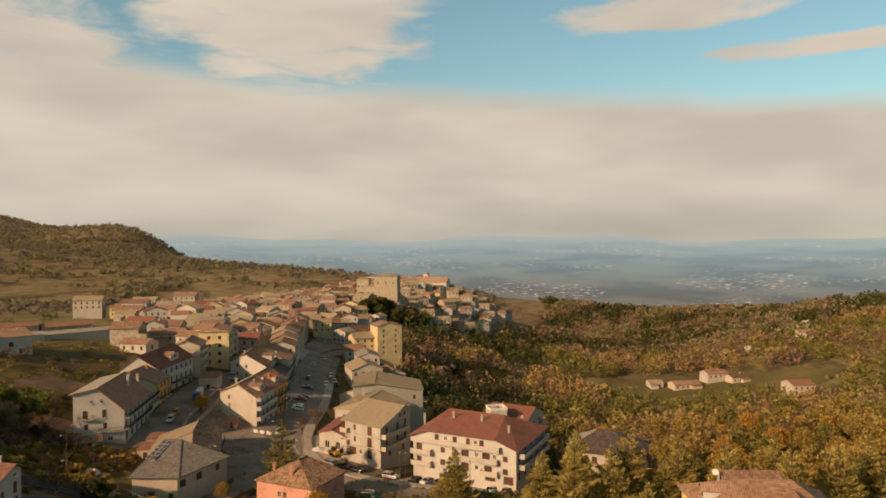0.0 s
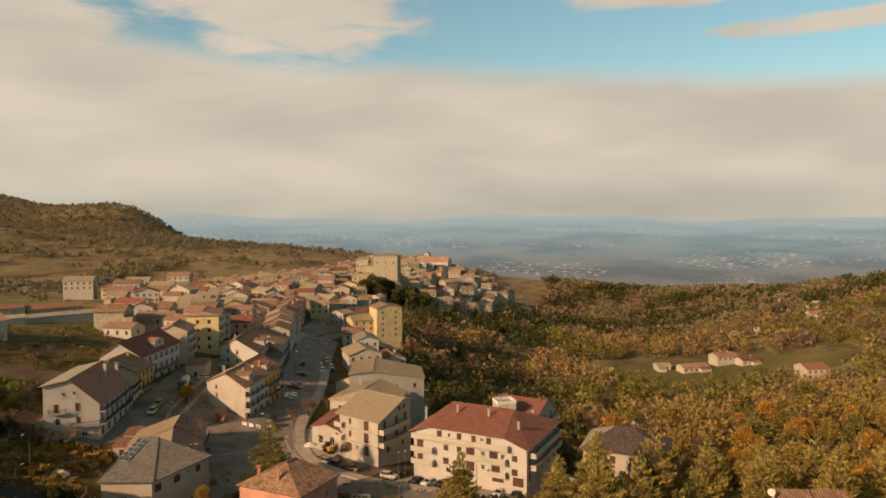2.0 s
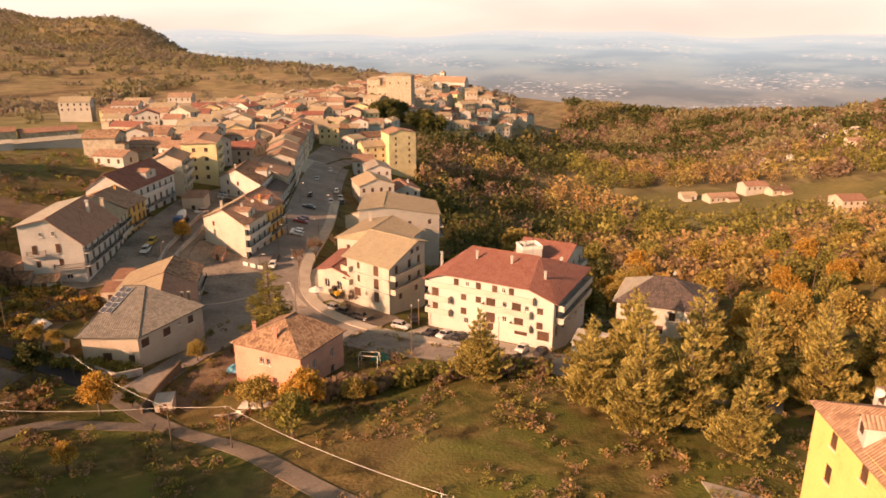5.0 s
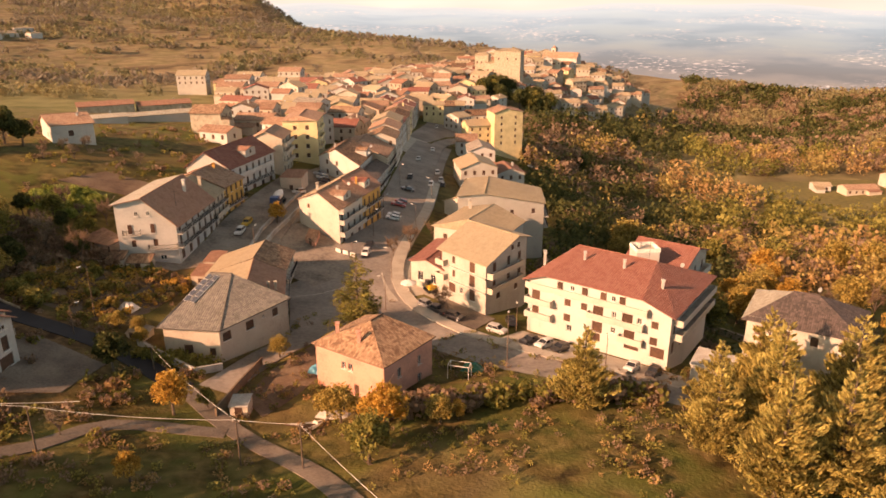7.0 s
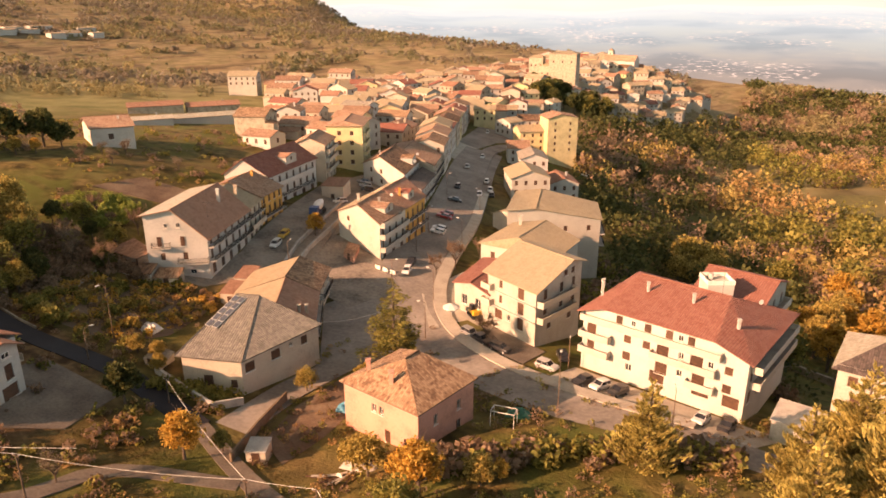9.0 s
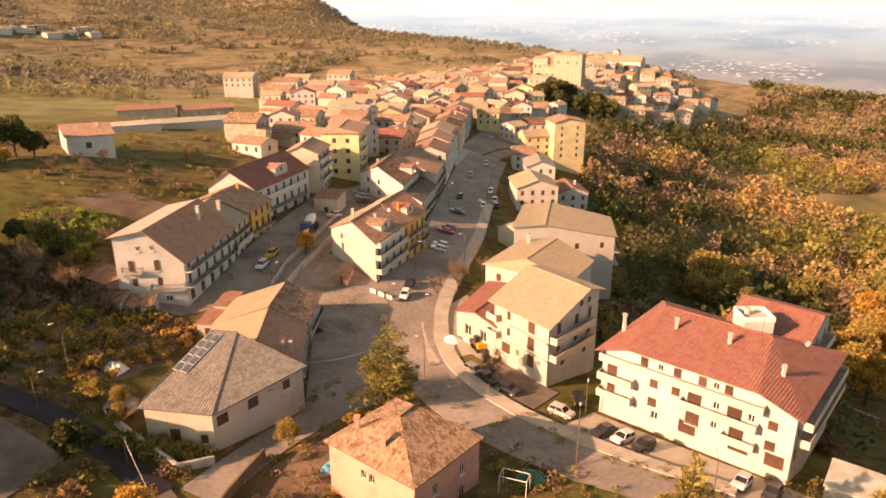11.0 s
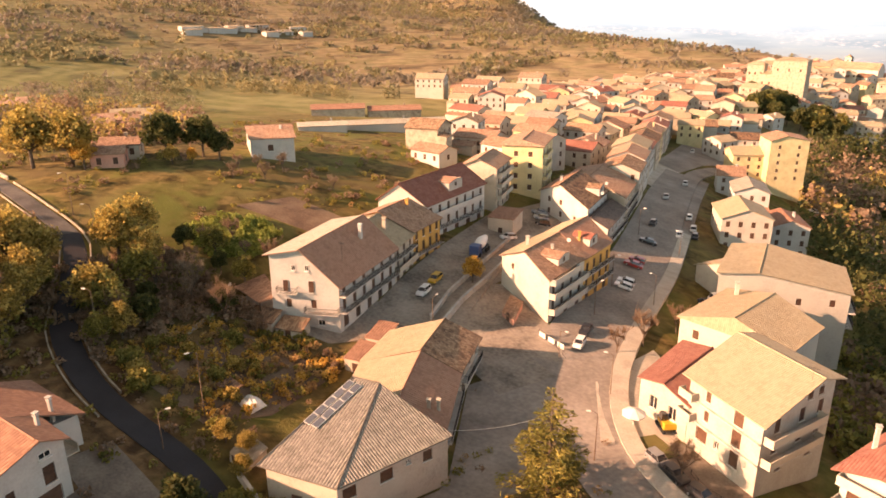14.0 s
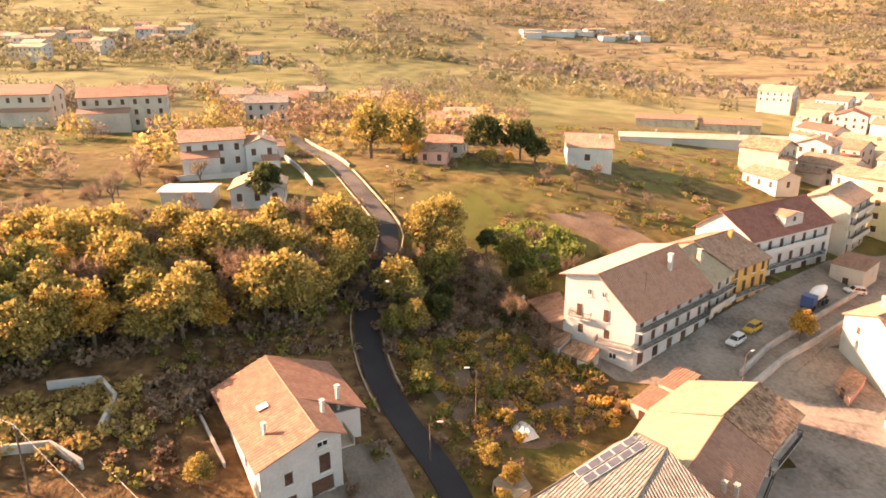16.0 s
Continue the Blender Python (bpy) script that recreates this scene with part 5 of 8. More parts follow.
for x, y in ((-255, 328), (-236, 347)):
    town_house(x, y, 45, 25, 11, 4.0, STONE, BROWN, "long sheds behind the workshop", True, 1.6, windows=False, name="long_shed")
# houses at the top of the lane
town_house(-187, 117.5, 82, 13.5, 10, 7.4, WHITE, TERRA, "houses at the top of the lane", True, 1.8, storeys=2)
town_house(-184, 127.5, 82, 7, 9, 6.2, WHITE, TERRA, "houses at the top of the lane", False, 1.4, storeys=2)
town_house(-158, 120.5, 70, 10, 9, 3.6, WHITE, TAN, "houses at the top of the lane", False, 2.0, storeys=1)
town_house(-161.5, 108.0, 62, 9.5, 6.0, 3.0, GREY, SHEETING, "houses at the top of the lane", True, 0.3, windows=False, name="shed")
for x, y, turn, w, d, h, wl_, rf in ((-256, 106, 78, 24, 12, 10, SAND, BROWN), (-276, 74, 70, 30, 12, 9, SAND, BROWN), (-218, 196, 60, 12, 8, 5.5, PINK, TERRA), (-226, 206, 60, 12, 9, 6, CREAM, TAN), (-212, 186, 60, 10, 8, 4.5, PINK, TERRA), (-285, 165, 70, 14, 10, 6, WHITE, BROWN), (-268, 152, 70, 14, 10, 6, GREY, GREYTILE), (-300, 150, 60, 12, 10, 6, CREAM, TERRA),
                                     (-536, 214, 60, 12, 10, 6, WHITE, TERRA), (-196, 132, 85, 8, 6, 3, WHITE, TERRA), (-310, 205, 60, 14, 10, 5, SAND, TERRA), (-335, 190, 60, 12, 10, 5, CREAM, TERRA), (-176, 172, 50, 10, 7, 3.6, SAND, TERRA), (-170, 166, 50, 7, 6, 3.2, PINK, TERRA)):
    town_house(x, y, turn, w, d, h, wl_, rf, "houses at the top of the lane", True)
for i in range(34):
    x, y = -650 + TOWN.uniform(-70, 110), 110 + TOWN.uniform(-90, 90)
    if clear_of(x, y, 9):
        town_house(x, y, TOWN.uniform(40, 90), TOWN.uniform(10, 18), TOWN.uniform(9, 12), TOWN.uniform(6, 10), TOWN.choice((WHITE, CREAM, SAND)), TOWN.choice((TERRA, TAN)), "far hamlet houses", storeys=2)
for i in range(14):
    x, y = -735 + TOWN.uniform(-25, 25), 590 + i * 13
    town_house(x, y, 80, TOWN.uniform(14, 30), 11, TOWN.uniform(4, 6.5), WHITE, TAN, "white works sheds on the hillside", True, 0.8, windows=False, name="works_shed")
# farmhouses across the ravine
for x, y, turn, w, d, h, wl_, rf in ((137, 480, 20, 15, 10, 5.4, CREAM, BROWN), (150, 474, 20, 12, 8, 3, SAND, OLD_TERRA), (114, 464, 20, 18, 9, 3.0, SAND, TERRA), (170, 424, 15, 14, 12, 6, SAND, BROWN), (96, 468, 10, 9, 7, 3, GREY, TAN), (228, 566, 0, 12, 9, 5, SAND, TERRA)):
    town_house(x, y, turn, w, d, h, wl_, rf, "farmhouses across the ravine", base=g(x, y) + 1)


# ---- trees and scrub ----
def leaf_mesh(name, centres, size, mat, flat=0.0, rng=None, aspect=1.0, ways=None):
    """Many small leaf sprays as one mesh: a bent quad at each centre, turned at random; flat lays them level."""
    n = len(centres)
    u = rng.normal(size=(n, 3))
    u[:, 2] *= 1 - flat
    if ways is not None:
        u = u * 0.35 + ways * 1.6
    u /= np.linalg.norm(u, axis=1)[:, None]
    w = rng.normal(size=(n, 3))
    w[:, 2] *= 1 - flat
    w -= (w * u).sum(1)[:, None] * u
    w /= np.linalg.norm(w, axis=1)[:, None]
    k = (np.asarray(size) * rng.uniform(0.6, 1.35, n))[:, None]
    u, w = u * k, w * k * aspect
    bend = np.cross(u, w)
    bend /= np.linalg.norm(bend, axis=1)[:, None] + 1e-9
    bend = bend * k * 0.25
    V = np.stack([centres - u - w * 0.6, centres + u * 0.2 - w, centres + u + w * 0.5 - bend, centres - u * 0.3 + w], 1).reshape(-1, 3)
    me = bpy.data.meshes.new(name)
    me.vertices.add(4 * n)
    me.vertices.foreach_set("co", V.astype(np.float32).ravel())
    me.loops.add(4 * n)
    me.loops.foreach_set("vertex_index", np.arange(4 * n, dtype=np.int32))
    me.polygons.add(n)
    me.polygons.foreach_set("loop_start", np.arange(0, 4 * n, 4, dtype=np.int32))
    me.polygons.foreach_set("loop_total", np.full(n, 4, dtype=np.int32))
    me.update()
    me.materials.append(mat)
    return me


def broad_tree(name, label, seed, height, radius, mat, leaves=2200, size=0.26, bare=0.30, group="", lobes=11):
    """A tree of limbs from a tapered trunk, each limb with its own lobe of leaves, with gaps between."""
    rng = np.random.default_rng(seed)
    ob = thing(name, (0, 0, -200), label, "tree", group)
    t = Shape()
    h0 = height * bare
    t.tube((0, 0, -1.0), (0.05, 0.03, h0), radius * 0.085, radius * 0.06, 7)
    cen = []
    for k in range(lobes):
        a = k * 2.4 + rng.uniform(-0.4, 0.4)
        f = (k + 0.5) / lobes
        z = h0 + (height - h0) * (0.18 + 0.72 * f) * rng.uniform(0.9, 1.05)
        r = radius * (0.78 * math.sin(math.pi * min(1, 0.28 + 0.66 * f))) * rng.uniform(0.55, 1.0)
        p = np.array([math.cos(a) * r, math.sin(a) * r, z])
        t.tube((0.05, 0.03, h0 * rng.uniform(0.7, 1.0) + (z - h0) * 0.25), p * (1, 1, 0.97), radius * 0.04, radius * 0.012, 4)
        for j in range(3):
            q = p + rng.normal(size=3) * radius * 0.25
            t.tube(p * 0.9 + np.array([0, 0, z * 0.08]), q, radius * 0.012, radius * 0.004, 3)
        cen.append((p, radius * rng.uniform(0.26, 0.44)))
    cen.append((np.array([0, 0, height * 0.72]), radius * 0.5))
    pts = []
    per = leaves // len(cen)
    for p, r in cen:
        d = rng.normal(size=(per, 3))
        d /= np.linalg.norm(d, axis=1)[:, None]
        rr = r * rng.uniform(0.15, 1.4, per) ** 0.6
        pts.append(p + d * rr[:, None] * (1, 1, 0.8))
    part("trunk", t, BARK, ob)
    part("crown", leaf_mesh("crown", np.concatenate(pts), size, mat, 0.2, rng), mat, ob)
    return ob


def cedar_tree(name, label, seed, height, radius, mat, leaves=4200, size=0.24, droop=0.12, group="", tiers=15, rise=-0.15):
    """A conifer: limbs in uneven tiers, each carrying level sprays that thin out towards the tip."""
    rng = np.random.default_rng(seed)
    ob = thing(name, (0, 0, -200), label, "tree", group)
    t = Shape()
    t.tube((0, 0, -1.0), (0, 0, height * 0.97), radius * 0.075, 0.04, 8)
    pts, dirs = [], []
    limbs = []
    for k in range(tiers):
        f = (k + 0.5) / tiers
        z = height * (0.10 + 0.88 * f)
        n = max(3, int(8 * (1 - f) + 3))
        for j in range(n):
            a = j * 2 * math.pi / n + k * 0.9 + rng.uniform(-0.3, 0.3)
            L = radius * (1 - f) ** 0.85 * rng.uniform(0.45, 1.2) + 0.3
            zz = z + rng.uniform(-0.3, 0.3)
            tip = np.array([math.cos(a) * L, math.sin(a) * L, zz + L * (0.42 - droop * rng.uniform(0.3, 2.0))])
            t.tube((0, 0, zz - 0.2), tip, 0.02 + 0.03 * L / 3, 0.012, 3)
            limbs.append((np.array([0, 0, zz - 0.1]), tip, L))
    total = sum(l[2] ** 1.5 for l in limbs)
    for o, tip, L in limbs:
        m = max(6, int(leaves * L ** 1.5 / total))
        f = rng.uniform(0.22, 1.04, m) ** 0.75
        p = o + (tip - o) * f[:, None]
        side = np.cross(tip - o, (0, 0, 1))
        side /= np.linalg.norm(side) + 1e-9
        p = p + side * (rng.normal(size=m) * 0.24 * L * (1.1 - f * 0.6))[:, None]
        p[:, 2] += rng.normal(size=m) * 0.12 - np.abs(rng.normal(size=m)) * 0.12
        pts.append(p)
        w = (tip - o) / (np.linalg.norm(tip - o) + 1e-9)
        dirs.append(np.tile(w, (m, 1)) * 0.7 + side * (rng.normal(size=m) * 0.5)[:, None] + np.array([0, 0, rise]))
    part("trunk", t, BARK, ob)
    part("crown", leaf_mesh("crown", np.concatenate(pts), size, mat, 0.6, rng, 0.3, np.concatenate(dirs)), mat, ob)
    return ob


def twig_tree(name, label, seed, height, radius, mat, twigs=1100, group=""):
    """A tree that has dropped most of its leaves: forked limbs and a haze of fine twigs."""
    rng = np.random.default_rng(seed)
    ob = thing(name, (0, 0, -200), label, "tree", group)
    t = Shape()
    t.tube((0, 0, -1), (0, 0, height * 0.3), radius * 0.07, radius * 0.05, 6)
    tw = Shape()
    for k in range(9):
        a = k * 2.4
        p = Vector((0, 0, height * rng.uniform(0.2, 0.4)))
        q = Vector((math.cos(a) * radius * 0.55, math.sin(a) * radius * 0.55, height * rng.uniform(0.55, 0.8)))
        t.tube(p, q, radius * 0.035, radius * 0.015, 5)
        for j in range(4):
            e = q + Vector(rng.normal(size=3)) * radius * 0.25 + Vector((0, 0, height * 0.15))
            t.tube(q, e, radius * 0.014, radius * 0.005, 4)
            for i in range(twigs // 36):
                b = q + (e - q) * rng.uniform(0.0, 1.0)
                w = Vector(rng.normal(size=3)) * 0.35 + Vector((0, 0, 0.35))
                sd = w.cross(Vector(rng.normal(size=3))).normalized() * 0.035
                tw.face([b - sd, b + sd, b + w * rng.uniform(0.8, 2.2)])
    part("trunk", t, BARK, ob)
    part("twig_crown", tw, mat, ob)
    return ob


def plant(proto, x, y, k=1.0, turn=0.0, dz=0.0, tall=1.0):
    ob = copy_thing(proto, pose(x, y, g(x, y) + dz, 0, 0, turn))
    ob.scale = (k, k, k * tall)
    return ob


GOLD = [broad_tree("tree", "broad tree with golden autumn leaves", 11 + i, 9.0, 4.2, LEAF_GOLD, 3000, 0.22, lobes=17, group="autumn trees") for i in range(2)]
ORANGE = [broad_tree("tree", "tree with orange autumn leaves", 21 + i, 7.5, 3.2, LEAF_ORANGE, 2600, 0.17, lobes=17, group="autumn trees") for i in range(2)]
OLIVE = [broad_tree("tree", "broad tree with olive-green leaves", 31 + i, 9.0, 4.0, LEAF_OLIVE, 1700, 0.26, lobes=14, group="woodland trees") for i in range(2)]
GREEN = [broad_tree("tree", "tree with dark green leaves", 41, 8.0, 3.4, LEAF_GREEN, 2400, 0.26, group="woodland trees")]
RUST = [twig_tree("bare_tree", "almost bare tree with rust-brown twigs", 51 + i, 8.0, 3.4, LEAF_RUST, 1500, group="bare trees") for i in range(2)]
BARE = [twig_tree("bare_tree", "bare tree with grey-brown twigs", 61, 7.0, 3.2, LEAF_GREYTWIG, 1300, group="bare trees")]
CEDAR = [cedar_tree("cedar", "tall cedar with layered yellow-green boughs", 71 + i, 17.0, 5.6, LEAF_CEDAR, 10000, 0.38, 0.2, group="cedars", tiers=15, rise=0.75) for i in range(2)]
FIR = [cedar_tree("fir", "pointed fir with dark green needles", 81, 11.0, 3.6, LEAF_OLIVE, 4600, 0.24, 0.2, tiers=17)]
BUSH = [broad_tree("bush", "rounded bush with golden leaves", 91, 2.6, 1.9, LEAF_GOLD, 900, 0.17, 0.12, lobes=7, group="bushes"), broad_tree("bush", "low bush with olive leaves", 92, 2.4, 2.0, LEAF_OLIVE, 900, 0.17, 0.12, lobes=7, group="bushes"), broad_tree("bush", "low bush with rust-brown leaves", 93, 2.2, 1.8, LEAF_RUST, 900, 0.15, 0.12, lobes=7, group="bushes")]
PROTOS = GOLD + ORANGE + OLIVE + GREEN + RUST + BARE + CEDAR + FIR + BUSH

pick = random.Random(5)


SPOTS = np.array([h[:3] for h in HOUSE_SPOTS])


def near_line(x, y, line, d):
    return any(math.dist((x, y), p[:2]) < d for p in line)


LINES = [p for q in (MAIN, LANE, SIDE, BACKST, TRACK) for p in [tuple(v)[:2] for v in curve_points(q, 4)]]


def free(x, y, room):
    if any(math.dist((x, y), s[:2]) < s[2] + room for s in HOUSE_SPOTS):
        return False
    return not near_line(x, y, LINES, 3.2 + room)


def grove(kinds, x0, x1, y0, y1, gap, room=1.5, inside=None, k=(0.75, 1.15), limit=200):
    """Plants a wood at random over a stretch of the plan, no two trees nearer than the gap."""
    done = []
    tries = 0
    while tries < limit * 12 and len(done) < limit:
        tries += 1
        x, y = pick.uniform(x0, x1), pick.uniform(y0, y1)
        if inside and not inside(x, y):
            continue
        if not free(x, y, room) or any(math.dist((x, y), d) < gap for d in done):
            continue
        done.append((x, y))
        plant(pick.choice(kinds), x, y, pick.uniform(*k), pick.uniform(0, 360), tall=pick.uniform(0.9, 1.15))
    return done


def garden_plot(x, y):
    return -106 < x < -82 and 125 < y < 152 + 0.45 * (x + 90)


# the golden wood left of the lane
grove(GOLD * 4 + OLIVE + ORANGE + RUST * 2 + BARE * 2, -146, -104, 60, 131, 3.7, 0.6, lambda x, y: x > -143 + 0.17 * (y - 77) and x < -108.5 - 0.12 * (y - 80), (0.8, 1.12), 118)
# rust shrubs on the open slope above the wood
grove(RUST + BARE + [BUSH[2]], -178, -146, 66, 112, 6.0, 0.5, None, (0.4, 0.75), 26)
# trees along the right of the lane and round the meadow
for kind, x, y, k in ((GOLD[0], -126, 141, 1.15), (GOLD[1], -129.5, 147, 1.0), (GOLD[0], -121, 143, 0.9), (OLIVE[0], -112, 131, 0.8), (OLIVE[1], -117, 139, 0.85), (GREEN[0], -108, 134, 0.7), (BARE[0], -113, 146, 0.9),
                      (RUST[0], -104, 145, 0.8), (GOLD[0], -181, 154, 1.5), (GOLD[1], -175, 160, 1.35), (ORANGE[0], -170, 160, 0.9), (GREEN[0], -166, 178, 1.35), (GREEN[0], -163, 186, 1.25), (GREEN[0], -158, 187, 0.9),
                      (ORANGE[1], -159, 180, 0.5), (GOLD[0], -161, 176, 0.5), (BARE[0], -146, 196, 0.55), (BARE[0], -142, 187, 0.55), (BARE[0], -148, 190, 0.5), (RUST[1], -150, 186, 0.45), (RUST[0], -146, 181, 0.45), (BARE[0], -131, 198, 0.5)) + (
                      (GREEN[0], -154, 121, 1.1), (FIR[0], -45.6, 145.2, 1.35), (ORANGE[0], -56.6, 108.2, 0.86), (GOLD[0], -37.6, 115.2, 0.5), (GOLD[1], -35.2, 114.4, 0.6), (ORANGE[1], -27.2, 110.8, 0.98), (ORANGE[0], -29.4, 112.4, 0.7), (GOLD[1], -21.5, 115, 0.45), (OLIVE[0], -26.5, 103.2, 0.7), (OLIVE[1], -28.6, 105.6, 0.5), (ORANGE[1], -19.5, 116.5, 0.4),
                      (GREEN[0], -70.5, 113.6, 0.75), (GOLD[0], -84.4, 94.6, 0.42), (GOLD[1], -76.4, 126.4, 0.32), (GOLD[0], -79.4, 125.6, 0.36), (BARE[0], -64, 97, 0.5), (ORANGE[0], -50, 92, 0.5), (GOLD[1], -53.2, 130.6, 0.42), (GOLD[0], -107.4, 129.6, 0.62), (BUSH[0], -97.2, 125.4, 1.0), (BUSH[1], -94.0, 124.2, 1.2), (BUSH[1], -100.4, 126.6, 1.1), (GOLD[0], -73.0, 123.0, 0.34), (RUST[1], -52, 193, 0.85), (RUST[0], -54, 186, 0.6), (RUST[1], -34, 158.5, 0.7), (ORANGE[0], -85.5, 189, 0.75), (RUST[0], -50, 205, 0.7), (OLIVE[0], -54, 112, 0.35)):
    plant(kind, x, y, k, x * 37 % 360)
grove(OLIVE + RUST * 2 + BARE + GREEN, -128, -103, 126, 162, 4.0, 0.4, lambda x, y: not garden_plot(x, y) and x < -104 and (x < -109 or y < 150), (0.4, 0.65), 30)
# unseen trees on the slope above, added to lay long shade over the plots
for i, (x, y, k) in enumerate(((-69, 66, 1.45), (-62, 63, 1.5), (-76, 69, 1.35), (-55, 64, 1.5), (-47, 66, 1.35), (-66, 59, 1.5), (-40, 63, 1.3))):
    plant((OLIVE[0], GREEN[0], OLIVE[1])[i % 3], x, y, k, i * 53)
# the shaded garden between the houses
grove(BUSH, -51, -44, 133, 143, 2.0, -6.0, None, (0.4, 0.8), 6)
# cedars in the park
for i, (x, y, k) in enumerate(((20, 139.5, 0.92), (29.5, 133, 1.05), (17, 108.5, 0.88), (23.5, 112, 0.9), (18.5, 121.5, 1.0), (11.5, 117, 0.72), (28, 104, 0.62), (34, 121, 0.78), (40, 138, 1.0), (50, 138, 1.05), (60, 141, 1.12), (70, 136, 1.1), (46, 127, 0.95), (58, 127, 1.0), (80, 146, 1.1), (12.5, 128, 0.7))):
    plant(CEDAR[i % 2], x, y, k, i * 67)
plant(CEDAR[0], -4.5, 125.5, 0.72, 40)
# garden trees between the lane and the white house
grove(BUSH, -104, -84, 128, 152, 2.6, -3.0, lambda x, y: y < 158 + 0.45 * (x + 90) - 5 and y > 124.5, (0.4, 0.9), 20)
# near wood of the ravine
grove(GOLD * 5 + ORANGE * 4 + OLIVE + RUST, -8, 130, 160, 290, 6.0, 2.0, lambda x, y: x > 14 - 0.42 * (y - 180) and (x < 24 or y > 172 or x > 44) and y > 150, (0.9, 1.5), 95)


def woodland(name, spots, label, mat, leaves, size, seed, squash=0.75):
    """A far wood as one mesh: for each spot (x, y, height, radius) an uneven clump of leaf sprays."""
    rng = np.random.default_rng(seed)
    S = np.array(spots)
    n = len(S)
    z = ground(S[:, 0], S[:, 1])
    d = rng.normal(size=(n, leaves, 3))
    d /= np.linalg.norm(d, axis=2)[:, :, None]
    lump = 1 + 0.35 * np.sin(d[:, :, :1] * 5 + rng.uniform(0, 6, (n, 1, 1))) * np.cos(d[:, :, 1:2] * 4 + rng.uniform(0, 6, (n, 1, 1)))
    r = rng.uniform(0.55, 1.05, (n, leaves, 1)) ** 0.5 * lump
    p = d * r * S[:, None, 3:4] * (1, 1, 1)
    p[:, :, 2] *= (S[:, 2] / S[:, 3] * 0.5)[:, None]
    p += np.stack([S[:, 0], S[:, 1], z + S[:, 2] * 0.56], -1)[:, None, :]
    k = np.repeat(S[:, 3] * size, leaves)
    me = leaf_mesh(name, p.reshape(-1, 3), k, mat, 0.15, rng)
    return tagged(new(name, me), label, "woods", kind="stuff")


def scatter(n, x0, x1, y0, y1, rule, h=(5, 10), seed=0):
    rng = np.random.default_rng(seed)
    X, Y = rng.uniform(x0, x1, n * 4), rng.uniform(y0, y1, n * 4)
    keep = [(x, y) for x, y in zip(X, Y) if rule(x, y)][:n]
    return [(x, y, hh, hh * rng.uniform(0.38, 0.6)) for (x, y), hh in zip(keep, rng.uniform(*h, len(keep)))]


def fbm(x, y, s):
    return noise.fractal(Vector((x / s, y / s, 0.3)), 0.7, 2.0, 4)




def ravine(x, y):
    edge = np.interp(y, [150, 200, 240, 300, 360, 430, 520, 600, 700, 800, 1100], [30, 0, -24, -40, -56, -64, -80, -40, 8, 30, 40])
    clear = ((x - 132) / 92) ** 2 + ((y - 462) / 40) ** 2 < 1
    if x <= edge or clear or (y < 250 and 20 < x < 125):
        return False
    return bool((np.hypot(SPOTS[:, 0] - x, SPOTS[:, 1] - y) > SPOTS[:, 2] + 1.5).all())


def low_scrub(name, label, mat, n, x0, x1, y0, y1, rule, h, seed, leaves=60, size=0.22):
    sp = scatter(n, x0, x1, y0, y1, rule, h, seed)
    sp = [(x, y, hh, hh * 0.75) for x, y, hh, _ in sp]
    if sp:
        woodland(name, sp, label, mat, leaves, size, seed)


def off_road(x, y, room=0.6):
    return free(x, y, room - 1.4)


def garden(x, y):
    return -106 < x < -82 and 125 < y < 152 + 0.45 * (x + 90)


def verge(x, y):
    return off_road(x, y, 0.9) and fbm(x, y, 9) > 0.02


def hedge(x, y):
    return abs(y - (118.5 + 0.42 * (x + 27))) < 2.2 and -30 < x < 8 and off_road(x, y, 0.4)


low_scrub("yard_shrubs", "shaded shrubs between the garden wall and the house", LEAF_OLIVE, 60, -72, -60, 116, 124, lambda x, y: 119.2 + 0.3 * (x + 69) < y < 121.4 + 0.27 * (x + 69), (0.7, 1.8), 78, leaves=90, size=0.16)
low_scrub("garden_scrub", "tangled rust-brown garden scrub", LEAF_WOODORANGE, 170, -106, -82, 125, 156, garden, (0.3, 1.1), 31)
low_scrub("garden_greens", "low olive growth in the overgrown garden", LEAF_OLIVE, 120, -106, -82, 125, 156, garden, (0.4, 1.2), 35)
low_scrub("garden_vines", "golden vine rows in the overgrown garden", LEAF_ORANGE, 120, -106, -82, 125, 156, garden, (0.4, 1.3), 32)
wood_floor = lambda x, y: -146 + 0.17 * (y - 77) < x < -107 - 0.12 * (y - 80) and off_road(x, y, 0.5)
low_scrub("undergrowth", "dark rust-brown undergrowth beneath the golden wood", LEAF_RUST, 620, -150, -98, 58, 131, wood_floor, (0.5, 2.0), 36)
low_scrub("undergrowth_green", "olive brambles beneath the golden wood", LEAF_OLIVE, 260, -150, -96, 58, 131, wood_floor, (0.5, 1.8), 37)
low_scrub("yard_overgrowth", "olive creepers over the broken yard", LEAF_WOODGOLD, 110, -103, -92, 76, 91, lambda x, y: True, (0.4, 1.4), 38)
low_scrub("dry_garden", "rust-red dry garden behind the low edging", LEAF_RUST, 110, -102, -95, 92, 108, lambda x, y: x < -97 or y < 98, (0.4, 1.5), 39)
low_scrub("lane_bank", "dark brambles on the bank of the lane", LEAF_RUST, 330, -128, -100, 124, 150, lambda x, y: off_road(x, y, 0.4) and not garden(x, y), (0.5, 1.8), 44)
back_slope = lambda x, y: bool((np.hypot(SPOTS[:, 0] - x, SPOTS[:, 1] - y) > SPOTS[:, 2] - 1.0).all())
